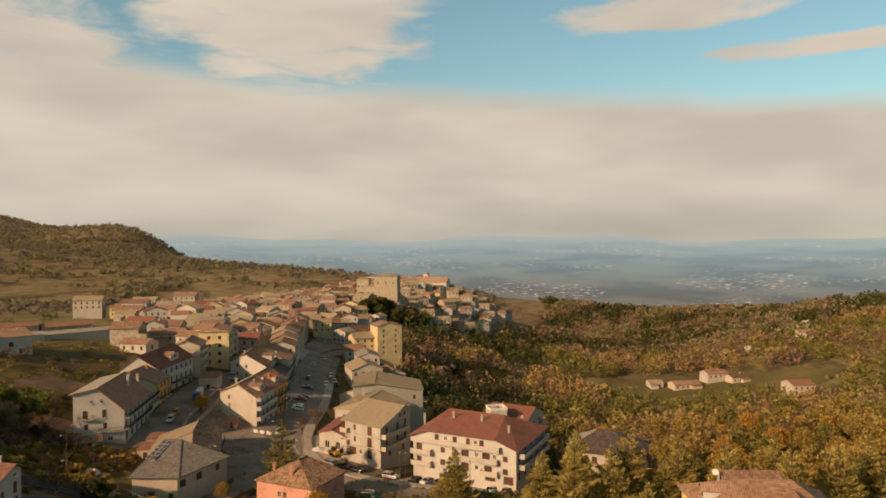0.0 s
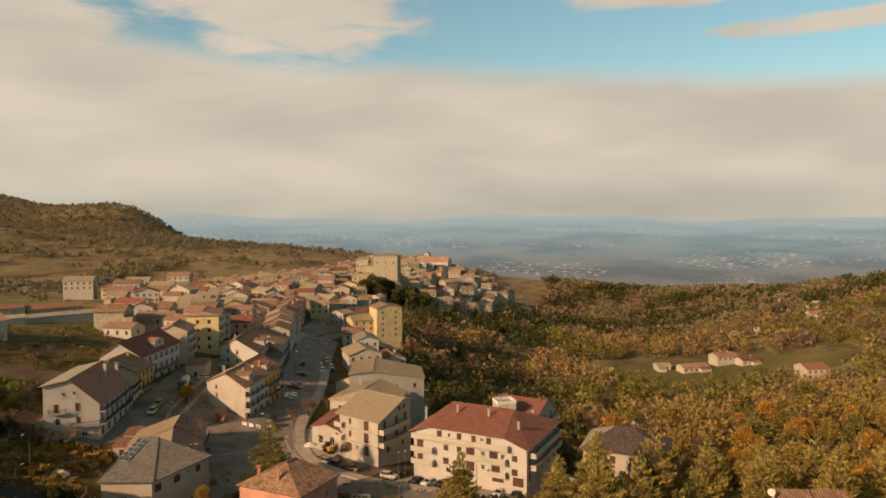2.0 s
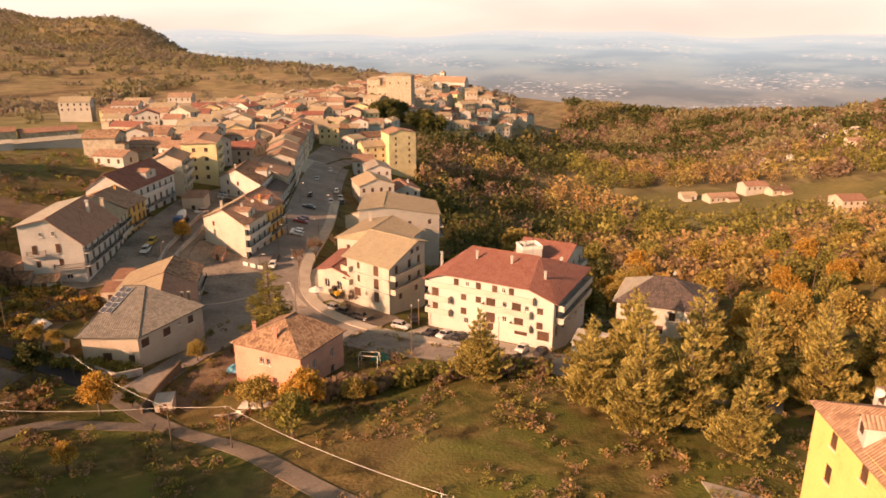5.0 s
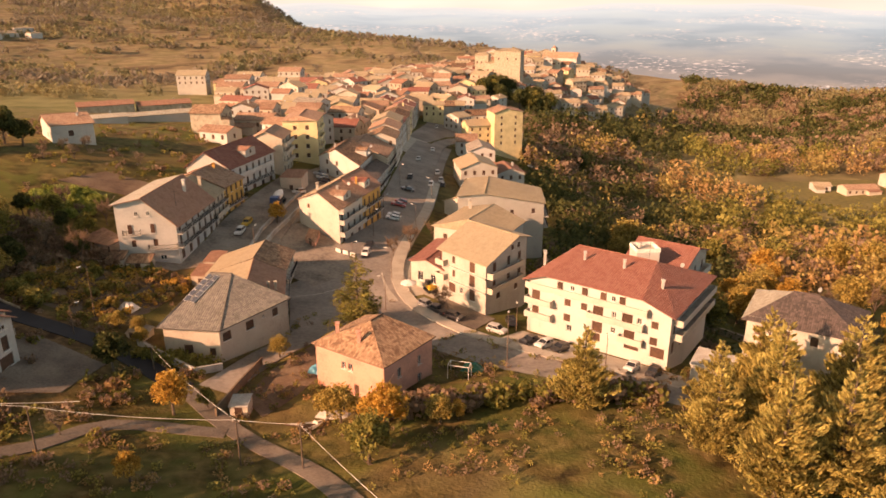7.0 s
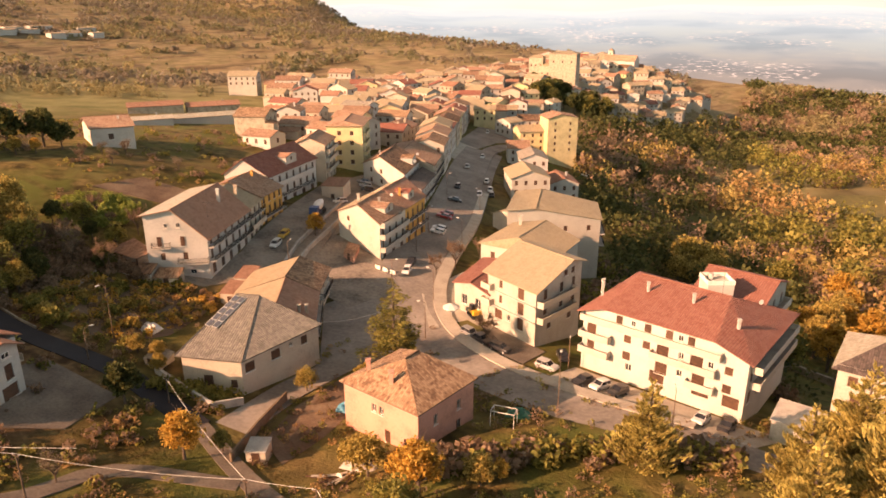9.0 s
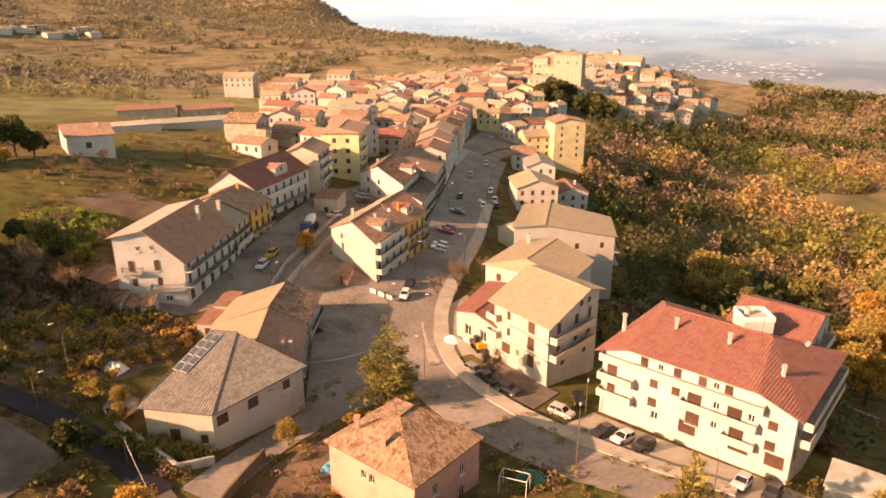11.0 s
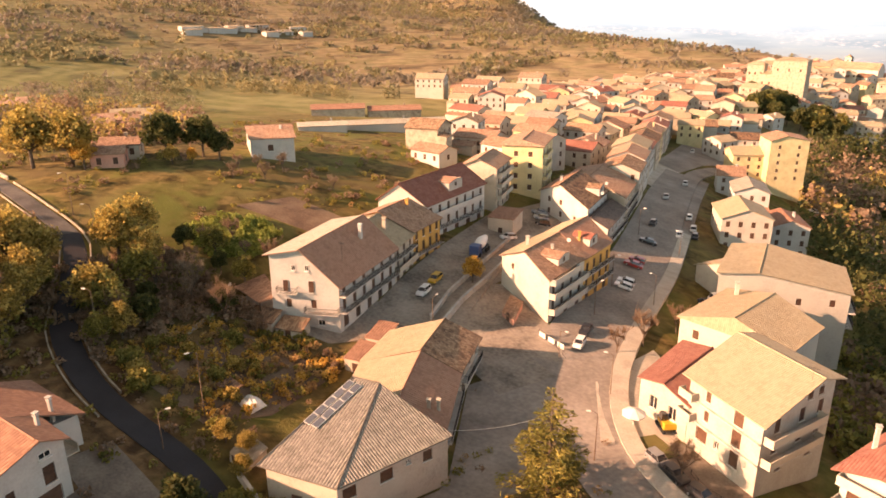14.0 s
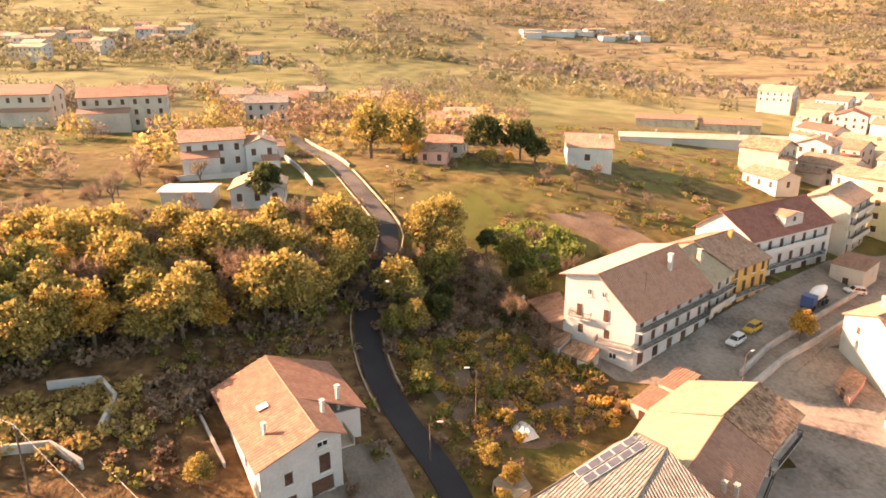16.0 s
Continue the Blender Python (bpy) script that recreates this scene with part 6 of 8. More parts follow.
low_scrub("slope_brush", "dark brown brush on the slope behind the houses", LEAF_RUST, 260, -30, 16, 164, 245, lambda x, y: x > -18 - 0.3 * (y - 180) and back_slope(x, y), (1.0, 3.4), 45)
low_scrub("slope_brush_green", "olive brush on the slope behind the houses", LEAF_OLIVE, 200, -30, 16, 164, 245, lambda x, y: x > -18 - 0.3 * (y - 180) and back_slope(x, y), (1.0, 3.4), 46)
low_scrub("hedge", "brown and olive hedge along the meadow", LEAF_RUST, 120, -30, 8, 106, 140, hedge, (1.0, 2.6), 33)
low_scrub("hedge_green", "olive growth in the meadow hedge", LEAF_OLIVE, 70, -30, 8, 106, 140, hedge, (1.0, 2.6), 34)
for k, (mat, nm, lab) in enumerate(((LEAF_RUST, "rust_scrub", "rust-brown bramble and dry grass tufts"), (LEAF_OLIVE, "olive_tufts", "olive-green tufts and low brambles"), (LEAF_WOODORANGE, "russet_tufts", "russet dry grass and low brambles"))):
    low_scrub(nm, lab, mat, (700, 900, 420)[k], -82, 60, 80, 160, verge, (0.25, 0.95), 40 + k, 34, 0.2)
    low_scrub(nm + "_meadow", lab, mat, (420, 420, 70)[k], -240, -104, 125, 300, lambda x, y: off_road(x, y, 1) and fbm(x, y, 14) > 0.16, (0.3, 1.4), 50 + k, 36, 0.25)
    low_scrub(nm + "_slope", lab, mat, (420, 300, 90)[k], -130, -60, 60, 125, verge, (0.3, 1.3), 60 + k, 40, 0.25)
low_scrub("green_patch", "bright green leafy patch on the meadow", LEAF_CROP, 300, -133, -115, 153, 174, lambda x, y: ((x + 124) / 7.5) ** 2 + ((y - 163.5) / 8.5) ** 2 < 1 + 0.5 * fbm(x, y, 5), (0.6, 1.4), 70, 70)



def clear_spot(x, y):
    return bool((np.hypot(SPOTS[:, 0] - x, SPOTS[:, 1] - y) > SPOTS[:, 2] + 1.0).all()) and not near_line(x, y, LINES, 4.5)


UPPER = scatter(210, -345, -186, 50, 232, lambda x, y: clear_spot(x, y) and fbm(x, y, 40) > -0.05, (3.5, 8.5), 90)
woodland("upper_trees", UPPER[::2], "golden trees among the upper houses", LEAF_WOODGOLD, 110, 0.13, 91)
woodland("upper_bare_trees", UPPER[1::2], "bare brown trees among the upper houses", LEAF_RUST, 110, 0.13, 92)
HAMLET = scatter(240, -760, -500, 0, 220, clear_spot, (5, 10), 93)
woodland("hamlet_trees", HAMLET, "olive trees round the far hamlet", LEAF_HILL, 60, 0.18, 94)
RAV = scatter(5000, -90, 420, 165, 900, ravine, (5, 11), 1) + scatter(2300, -60, 560, 900, 1150, ravine, (6, 11), 4)
mixes = {}
pick_wood = random.Random(23)
for sp in RAV:
    x, y = sp[0], sp[1]
    v = fbm(x, y, 60) + pick_wood.uniform(-0.15, 0.15)
    # below the town mostly dark green, so the leaf colour holds the slope's shade
    if x < np.interp(y, [230, 300, 450, 600, 760], [42, 24, 14, 34, 58]) and y < 800:
        k = 1 if v > 0.48 else 3 if v > 0.2 else 4
    elif y > 600:
        k = 5 if v > 0.22 else 3 if v > -0.02 else 4
    else:
        v += 0.12 if y < 330 else 0.0
        k = 0 if v > 0.30 else 1 if v > 0.08 else 3 if v > -0.12 else 2
    mixes.setdefault((k, 0 if y < 330 else 1 if y < 620 else 2), []).append(sp)
WOODS = (("orange_woods", LEAF_WOODORANGE, "orange autumn woodland on the ravine slopes"), ("golden_woods", LEAF_WOODGOLD, "golden-green autumn woodland on the ravine slopes"), ("olive_woods", LEAF_OLIVE, "dark olive woodland in the ravine"), ("bare_woods", LEAF_RUST, "leafless rust-brown woodland in the ravine"), ("green_woods", LEAF_GREEN, "dark green woodland below the town, its dark colour standing in for slope shade"), ("far_orange_woods", LEAF_HILLGOLD, "dull gold woodland on the far ridge"))
for (k, close), sp in mixes.items():
    nm, mat, lab = WOODS[k]
    woodland(nm, sp, lab, mat, (120, 60, 26)[close], (0.115, 0.155, 0.25)[close], len(sp))


def hills(x, y):
    """Thickets and hedgerows: patches of scrub, and lines between the fields."""
    if x > -30 or math.hypot(x, y - 100) < 150 or (x > -215 and y < 330):
        return False
    if -330 + 0.1 * y < x < 20 and 120 < y < 860:
        return False
    if y > 1100 or fbm(x, y, 120) + 0.6 * fbm(x + 900, y, 34) > 0.16:
        return True
    z = g(x, y) + 3.0 * fbm(x + 300, y, 160)
    return z % 7.5 < 0.9 and fbm(x - 500, y + 200, 60) > -0.25


HIL = scatter(26000, -1500, -30, 20, 1900, hills, (2.5, 8.0), 2)
mixes = [[], [], []]
for sp in HIL:
    v = fbm(sp[0], sp[1], 90) + random.uniform(-0.3, 0.3)
    mixes[0 if v > 0.55 else 1 if v > (-0.12 if sp[1] < 480 else 0.04) else 2].append(sp)
for sp, nm, mat, lab in zip(mixes, ("golden_scrub", "olive_scrub", "bare_scrub"), (LEAF_HILLGOLD, LEAF_HILL, LEAF_HILLRUST), ("golden trees and scrub across the hillside", "olive-green trees and scrub across the hillside", "bare brown scrub across the hillside")):
    near = [q for q in sp if math.hypot(q[0] + 60, q[1] - 150) < 420]
    far = [q for q in sp if math.hypot(q[0] + 60, q[1] - 150) >= 420]
    for nm_, group_, leaves_, size_ in ((nm, near, 90, 0.135), ("far_" + nm, far, 9, 0.46)):
        if group_:
            woodland(nm_, group_, lab, mat, leaves_, size_, len(group_))
HILR = scatter(1200, 200, 900, 150, 1000, lambda x, y: not ravine(x, y) or x > 380, (5, 10), 3)
woodland("far_woods", HILR, "autumn woodland on the far side of the ravine", LEAF_WOODGOLD, 26, 0.34, 9)


# ---- distance ----
def backdrop():
    m = bpy.data.materials.new("painted_haze")
    m.use_nodes = True
    n, l = m.node_tree.nodes, m.node_tree.links
    n.remove(n["Principled BSDF"])
    uv = n.new("ShaderNodeUVMap")
    uv.uv_map = "metres"
    sx = n.new("ShaderNodeSeparateXYZ")
    l.new(uv.outputs[0], sx.inputs[0])

    def tex(sx_, sy_, detail=5.0):
        mp = n.new("ShaderNodeMapping")
        mp.inputs["Scale"].default_value = (sx_, sy_, 1)
        l.new(uv.outputs[0], mp.inputs[0])
        t = n.new("ShaderNodeTexNoise")
        t.inputs["Scale"].default_value, t.inputs["Detail"].default_value = 1.0, detail
        l.new(mp.outputs[0], t.inputs["Vector"])
        return t.outputs[0]

    def ramp(v, stops):
        r = n.new("ShaderNodeValToRGB")
        e = r.color_ramp.elements
        e[0].position, e[0].color = stops[0][0], (*stops[0][1], 1)
        e[1].position, e[1].color = stops[-1][0], (*stops[-1][1], 1)
        for p, c in stops[1:-1]:
            e.new(p).color = (*c, 1)
        l.new(v, r.inputs[0])
        return r.outputs[0]

    def mix(f, a, b):
        k = n.new("ShaderNodeMix")
        k.data_type = "RGBA"
        l.new(f, k.inputs["Factor"])
        l.new(a, k.inputs["A"])
        l.new(b, k.inputs["B"])
        return k.outputs["Result"]

    # haze is painted in: paler and bluer with distance, and the surface emits
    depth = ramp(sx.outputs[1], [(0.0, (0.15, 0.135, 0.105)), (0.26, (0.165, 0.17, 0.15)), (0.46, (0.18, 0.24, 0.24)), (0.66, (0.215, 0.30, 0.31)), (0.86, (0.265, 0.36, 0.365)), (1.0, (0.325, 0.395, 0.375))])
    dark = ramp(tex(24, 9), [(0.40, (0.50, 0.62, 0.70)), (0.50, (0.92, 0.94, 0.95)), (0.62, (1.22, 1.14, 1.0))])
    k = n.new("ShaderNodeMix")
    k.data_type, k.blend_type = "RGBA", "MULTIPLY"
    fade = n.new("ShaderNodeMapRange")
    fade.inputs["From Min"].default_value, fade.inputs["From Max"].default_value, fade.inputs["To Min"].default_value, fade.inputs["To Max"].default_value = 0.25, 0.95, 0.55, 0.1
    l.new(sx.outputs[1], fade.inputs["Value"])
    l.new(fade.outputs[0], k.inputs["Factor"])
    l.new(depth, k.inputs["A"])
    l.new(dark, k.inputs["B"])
    spots = n.new("ShaderNodeMapRange")
    spots.inputs["From Min"].default_value, spots.inputs["From Max"].default_value = 0.56, 0.66
    l.new(tex(280, 150, 3.0), spots.inputs["Value"])
    towns = n.new("ShaderNodeMapRange")
    towns.inputs["From Min"].default_value, towns.inputs["From Max"].default_value, towns.inputs["To Max"].default_value = 0.5, 0.6, 0.9
    l.new(tex(16, 9, 3.0), towns.inputs["Value"])
    both = n.new("ShaderNodeMath")
    both.operation = "MULTIPLY"
    l.new(spots.outputs[0], both.inputs[0])
    l.new(towns.outputs[0], both.inputs[1])
    pale = n.new("ShaderNodeRGB")
    pale.outputs[0].default_value = (0.50, 0.45, 0.37, 1)
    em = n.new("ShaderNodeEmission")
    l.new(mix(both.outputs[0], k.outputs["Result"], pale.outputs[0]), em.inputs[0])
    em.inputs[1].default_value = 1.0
    l.new(em.outputs[0], n["Material Output"].inputs[0])
    s = Shape()
    na, nr = 90, 12
    grid = []
    for j in range(nr + 1):
        v = j / nr
        r = 1750 + 3000 * v
        row = []
        for i in range(na + 1):
            a = radians(-62 + 150 * i / na)
            z = -262 + 292 * v ** 0.8 + (18 * math.sin(i * 0.37) + 10 * math.sin(i * 0.91 + 1)) * v * (0.3 + 0.7 * v)
            row.append(((math.sin(a) * r, 100 + math.cos(a) * r, z), (i / na, v)))
        grid.append(row)
    for a, b in zip(grid, grid[1:]):
        for i in range(na):
            q = (a[i], b[i], b[i + 1], a[i + 1])
            s.face([p[0] for p in q], [p[1] for p in q])
    single("backdrop", s, m, "glowing plain with villages and far hills, haze painted into its colour", "distance", kind="structure")


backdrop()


for i in range(26):
    plant(pick.choice(OLIVE + GREEN * 3), pick.uniform(-112, -64), pick.uniform(503, 538), pick.uniform(1.2, 1.75), i * 50)
for x, y in ((-117, 549), (-113, 553), (-121, 556), (-118, 545)):
    plant(GREEN[0], x, y, 1.3, x * 31)


# ---- pavements, walls and yards ----
def slab(name, pts, lift, mat, label, category="paving", thick=0.5, kind="structure"):
    """A level-following paved area over a few plan corners, with its edge turned down."""
    s = Shape()
    P = [Vector((x, y, g(x, y) + lift)) for x, y in pts]
    cen = sum(P, Vector()) / len(P)
    cen.z = g(cen.x, cen.y) + lift
    for a, b in zip(P, P[1:] + P[:1]):
        n = max(1, int((b - a).length / 4))
        edge = [a.lerp(b, k / n) for k in range(n + 1)]
        for e in edge:
            e.z = g(e.x, e.y) + lift
        rows = [[cen.lerp(e, f) for f in (0.0, 0.34, 0.67, 1.0)] for e in edge]
        for r in rows:
            for q in r[1:3]:
                q.z = g(q.x, q.y) + lift
        for r0, r1 in zip(rows, rows[1:]):
            s.face([r0[0], r0[1], r1[1]])
            for k in (1, 2):
                s.face([r0[k], r0[k + 1], r1[k + 1], r1[k]])
            dn = Vector((0, 0, thick))
            s.face([r0[3] - dn, r1[3] - dn, r1[3], r0[3]])
    return single(name, s, mat, label, category, kind=kind)


def offset_line(line, o, i0, i1):
    pts = curve_points(line, 3)
    res = []
    for i, p in enumerate(pts):
        d = (pts[min(i + 1, len(pts) - 1)] - pts[max(i - 1, 0)]).normalized()
        res.append((p.x - d.y * o, p.y + d.x * o))
    return res[int(len(res) * i0):int(len(res) * i1)]


single("pavement", ribbon(MAIN[2:13], 4.2, 7.0, 0.32), PALEPAVE, "pale paved footway with a raised kerb", "pavement", kind="structure")
single("pavement_left", ribbon(MAIN[9:16], -8.4, -5.6, 0.30), PAVING, "paved footway in front of the shops", "pavement", kind="structure")
slab("car_park", [(-22, 148), (8, 138.5), (13, 145.5), (-18, 156.5)], 0.10, PALEPAVE, "dusty paved forecourt with parked cars", "paving")
slab("forecourt", [(-52.5, 174), (-45.2, 159.5), (-38, 164), (-37.5, 168), (-43.5, 187), (-50, 193)], 0.24, PALEPAVE, "bright paved forecourt of the shop", "paving")
slab("block_yard", [(-39.5, 158.2), (-26, 153), (-24, 160.5), (-36.8, 167.6)], 0.16, GRAVEL, "earth yard in front of the tan-roofed block", "paving")
slab("yard", [(-66, 166), (-56, 160), (-57, 182), (-66, 185)], 0.10, ASPHALT, "worn asphalt beside the corner block", "paving")
slab("house_apron", [(-108, 150), (-90, 154), (-80, 170), (-90, 172), (-108, 160)], 0.12, STREET, "concrete apron round the white house", "paving")
slab("street_square", [(-90.5, 160), (-96, 180), (-99.5, 197), (-103.5, 222), (-100, 246), (-86, 232), (-82, 206), (-82.6, 190), (-78, 172), (-80, 163)], 0.09, STREET, "pale dusty concrete between the terraces", "paving")
slab("corner_garden", [(-67.4, 172), (-59, 176), (-67, 186), (-81, 194.5), (-84, 190), (-81.5, 173.5)], 0.11, STREET, "dusty paving below the corner block", "paving")
slab("side_paving", [(-57, 141), (-54.5, 131), (-46.5, 148), (-50, 160), (-64, 168), (-67, 160)], 0.09, ASPHALT, "patched asphalt beside the terrace", "paving")
slab("dug_garden", [(-51.5, 117), (-46.5, 113.5), (-45, 122), (-44, 134), (-50.5, 137), (-52.4, 126)], 0.05, SOIL, "dark dug garden between the two houses", "soil", 0.3)
slab("far_meadow", [(52, 452), (80, 436), (120, 428), (160, 432), (196, 446), (214, 466), (190, 486), (150, 496), (105, 492), (70, 478)], 0.7, MEADOW, "green meadow round the farmhouses across the ravine", "meadow", 3.0)
slab("garden_soil", [(-104, 127), (-94, 125.6), (-84, 125.8), (-81, 134), (-83, 146), (-91, 149), (-100, 145)], 0.06, SOIL, "brown earth of the overgrown garden plot", "soil", 0.3)
slab("villa_yard", [(24, 78), (31, 76), (31, 92), (22, 96)], 0.12, PAVING, "paved yard beside the amber villa", "paving")
slab("house_yard", [(-79, 99), (-71.5, 105), (-72.5, 114.4), (-86.5, 115.6), (-86.5, 109.5), (-81.5, 109)], 0.10, GRAVEL, "worn gravel drive beside the house", "paving")
slab("upper_pavement", [(-86, 300), (-94, 340), (-105, 345), (-97, 305)], 0.08, PALEPAVE, "pale pavement before the terraced houses", "paving")
slab("upper_square", [(-94, 340), (-94, 370), (-88, 392), (-96, 425), (-114, 410), (-105, 345)], 0.08, ASPHALT, "asphalt square at the end of the main road", "paving")
slab("ploughed_plot", [(-134, 172), (-118, 178), (-116, 190), (-132, 186)], 0.06, SOIL, "dug vegetable plot of bare earth", "soil", 0.3)


def wall_run(name, pts, h, t, mat, label, sink=0.8, cap=True):
    """A garden wall along plan points, stepping with the land, with a coping."""
    ob = thing(name, (*pts[0], g(*pts[0])), label, "wall")
    s, cp = Shape(), Shape()
    o = Vector((*pts[0], g(*pts[0])))
    for a, b in zip(pts, pts[1:]):
        A, B = Vector(a), Vector(b)
        n = max(1, int((B - A).length / 3))
        d = (B - A).normalized()
        nr = Vector((-d.y, d.x)) * t / 2
        for k in range(n):
            p, q = A.lerp(B, k / n), A.lerp(B, (k + 1) / n)
            zp, zq = g(*p), g(*q)
            for sh, lo, hi, w in ((s, -sink, h, 1.0),) + (((cp, h, h + 0.1, 1.35),) if cap else ()):
                c8 = [Vector((*(x + nr * w * sg), z + e)) - o for x, z in ((p, zp), (q, zq)) for sg in (-1, 1) for e in (lo, hi)]
                for f in ((0, 1, 3, 2), (4, 6, 7, 5), (0, 4, 5, 1), (2, 3, 7, 6), (1, 5, 7, 3)):
                    sh.face([c8[i] for i in f])
    part("masonry", s, mat, ob)
    if cap:
        part("coping", cp, CONCRETE, ob)
    return ob


wall_run("garden_wall", [(-73.5, 122.6), (-67.5, 121.0), (-61.2, 119.4), (-58.8, 123.0)], 1.1, 0.3, CONCRETE, "concrete garden wall below the hip-roofed house")
wall_run("lane_wall", offset_line(LANE, -2.3, 0.36, 0.72), 0.4, 0.22, STONE, "low stone wall edging the black lane", cap=False)
wall_run("kerb_wall", offset_line(LANE, 2.3, 0.34, 0.80), 0.25, 0.2, STONE, "low stone kerb along the lane", cap=False)
wall_run("track_wall", [(-54.4, 127.0), (-53.4, 118.5), (-51.8, 110.6)], 1.5, 0.25, SOIL, "dark brown earth and stone wall beside the track", cap=False)
wall_run("field_wall", offset_line(LANE, -2.3, 0.72, 0.92), 0.7, 0.3, STONE, "stone wall between lane and meadow")
wall_run("retaining_wall", [(-83, 172), (-86, 182), (-88.5, 196), (-92, 214)], 1.0, 0.4, CONCRETE, "concrete retaining wall in the back street")
wall_run("ramp_wall", [(-80, 171), (-82.4, 181), (-84, 192), (-86.5, 205)], 1.3, 0.4, CONCRETE, "stained concrete ramp wall")
wall_run("terrace_wall", [(-112, 152.5), (-107, 145.5), (-104, 138)], 0.5, 0.3, CONCRETE, "low wall along the garden path", cap=False)
wall_run("ruin_wall", [(-104.2, 82.0), (-103.6, 87.4), (-99.5, 88.6), (-94.6, 86.6)], 0.9, 0.3, WHITE, "broken white wall of an overgrown yard")
wall_run("yard_wall", [(-94.5, 76.0), (-93.4, 82.0), (-89.8, 84.6)], 1.0, 0.22, CONCRETE, "pale concrete yard wall")
wall_run("fence_wall", [(-102.8, 95.4), (-94.6, 96.6), (-86.6, 97.4)], 0.5, 0.2, CONCRETE, "low plot edging beside the house")
wall_run("house_front_wall", [(-178, 106), (-176.5, 121)], 1.2, 0.3, WHITE, "white front wall of the upper house")
wall_run("upper_wall", [(-163, 133), (-178, 134.5), (-190, 135)], 1.0, 0.3, WHITE, "white boundary wall beside the lane")
wall_run("cut_bank", [(28, 196), (20, 203), (12, 212)], 1.6, 0.6, STONE, "pale rock face at the edge of the ravine", cap=False)


# ---- annexes ----
def lean_to(name, corners, hi, lo, mat_w, mat_r, label, posts=False):
    """A shed with a single sloping roof; AB is the low front."""
    A, B, C, D = [Vector(p) for p in corners]
    cen = (A + B + C + D) / 4
    zb = min(g(*p) for p in (A, B, C, D))
    ob = thing(name, (cen.x, cen.y, zb), label, "shed")
    s = Shape()
    tops = {0: lo, 1: lo, 2: hi, 3: hi}
    ring = [A, B, C, D]
    if posts:
        for k, p in enumerate(ring):
            s2 = Shape()
            s2.box((p.x - cen.x, p.y - cen.y, (tops[k] - zb - 0.5) / 2), (0.2, 0.2, tops[k] - zb + 0.5))
            part("post", s2, WOOD, ob)
    else:
        for k in range(4):
            p, q = ring[k] - cen, ring[(k + 1) % 4] - cen
            s.face([(p.x, p.y, -1), (q.x, q.y, -1), (q.x, q.y, tops[(k + 1) % 4] - zb), (p.x, p.y, tops[k] - zb)])
        part("wall", s, mat_w, ob)
        door = Shape()
        d = (B - A).normalized()
        m = pose(*((A + B) / 2 - cen), 1.0, 0, 0, math.degrees(math.atan2(d.y, d.x)))
        door.box((0, -0.03, 0), (1.0, 0.06, 1.9))
        part("door", door, WOOD, ob, m=m)
    r = Shape()
    ext = [(p - cen) * 1.08 for p in ring]
    top = [Vector((e.x, e.y, tops[k] - zb + 0.05)) for k, e in enumerate(ext)]
    e = (top[1] - top[0]).normalized()
    r.face(top, [((q - top[0]).dot(e), (q - top[0]).length) for q in top])
    r.face([q - Vector((0, 0, 0.14)) for q in top][::-1])
    for k in range(4):
        a, b = top[k], top[(k + 1) % 4]
        r.face([a - Vector((0, 0, 0.14)), b - Vector((0, 0, 0.14)), b, a])
    part("roof", r, mat_r, ob)
    HOUSE_SPOTS.append((cen.x, cen.y, 3))
    return ob


lean_to("porch", [(-110.5, 152.5), (-102, 150.5), (-100.6, 153.4), (-109.5, 158)], 9.4, 8.6, SAND, TERRA, "open porch with terracotta roof beside the white house", True)
lean_to("low_shed", [(-104.5, 147.5), (-97.8, 149.0), (-99.2, 152.4), (-105.5, 151)], 7.2, 6.5, SAND, OLD_TERRA, "low brown-roofed shed against the white house")
lean_to("brown_shed", [(-97.5, 149.5), (-93.0, 150.8), (-94.2, 154.0), (-98.6, 152.6)], 6.4, 5.6, SAND, OLD_TERRA, "small shed with brown sheet roof")
lean_to("flat_annex", [(-84.6, 156.8), (-81.4, 157.6), (-83.0, 163.0), (-86.4, 162.4)], 5.0, 4.7, SAND, BROWN, "flat sand-coloured annex with brown roof")
lean_to("low_annex", [(-83.4, 150.6), (-79.8, 151.4), (-81.6, 156.4), (-85.0, 156.0)], 4.4, 4.1, SAND, BROWN, "low annex with a flat brown roof")
lean_to("brick_kiosk", [(-74.6, 182.4), (-71.2, 180.6), (-73.4, 187.6), (-76.6, 188.6)], 2.7, 2.3, PINK, TERRA, "small brick shed with tiled roof beside the corner block")
lean_to("garden_shed", [(-90.6, 131.5), (-87.0, 131.0), (-86.6, 134.0), (-90.2, 134.6)], 6.0, 5.2, RUSTY, OLD_TERRA, "rusty garden shed in the overgrown plot")
lean_to("stone_hut", [(-50.6, 111.9), (-48.2, 112.6), (-49.0, 115.2), (-51.4, 114.4)], 3.3, 3.0, SAND, CONCRETE, "small block hut beside the track")
lean_to("garage", [(10.5, 144.2), (16.0, 142.4), (17.6, 147.6), (12, 149.4)], 2.2, 1.8, GREY, CONCRETE, "low grey garage behind the apartments")
lean_to("corner_garage", [(-98.8, 215.5), (-92.8, 216.8), (-94.4, 224), (-100.2, 222.8)], 8.6, 8.0, SAND, BROWN, "low garage with flat brown roof")


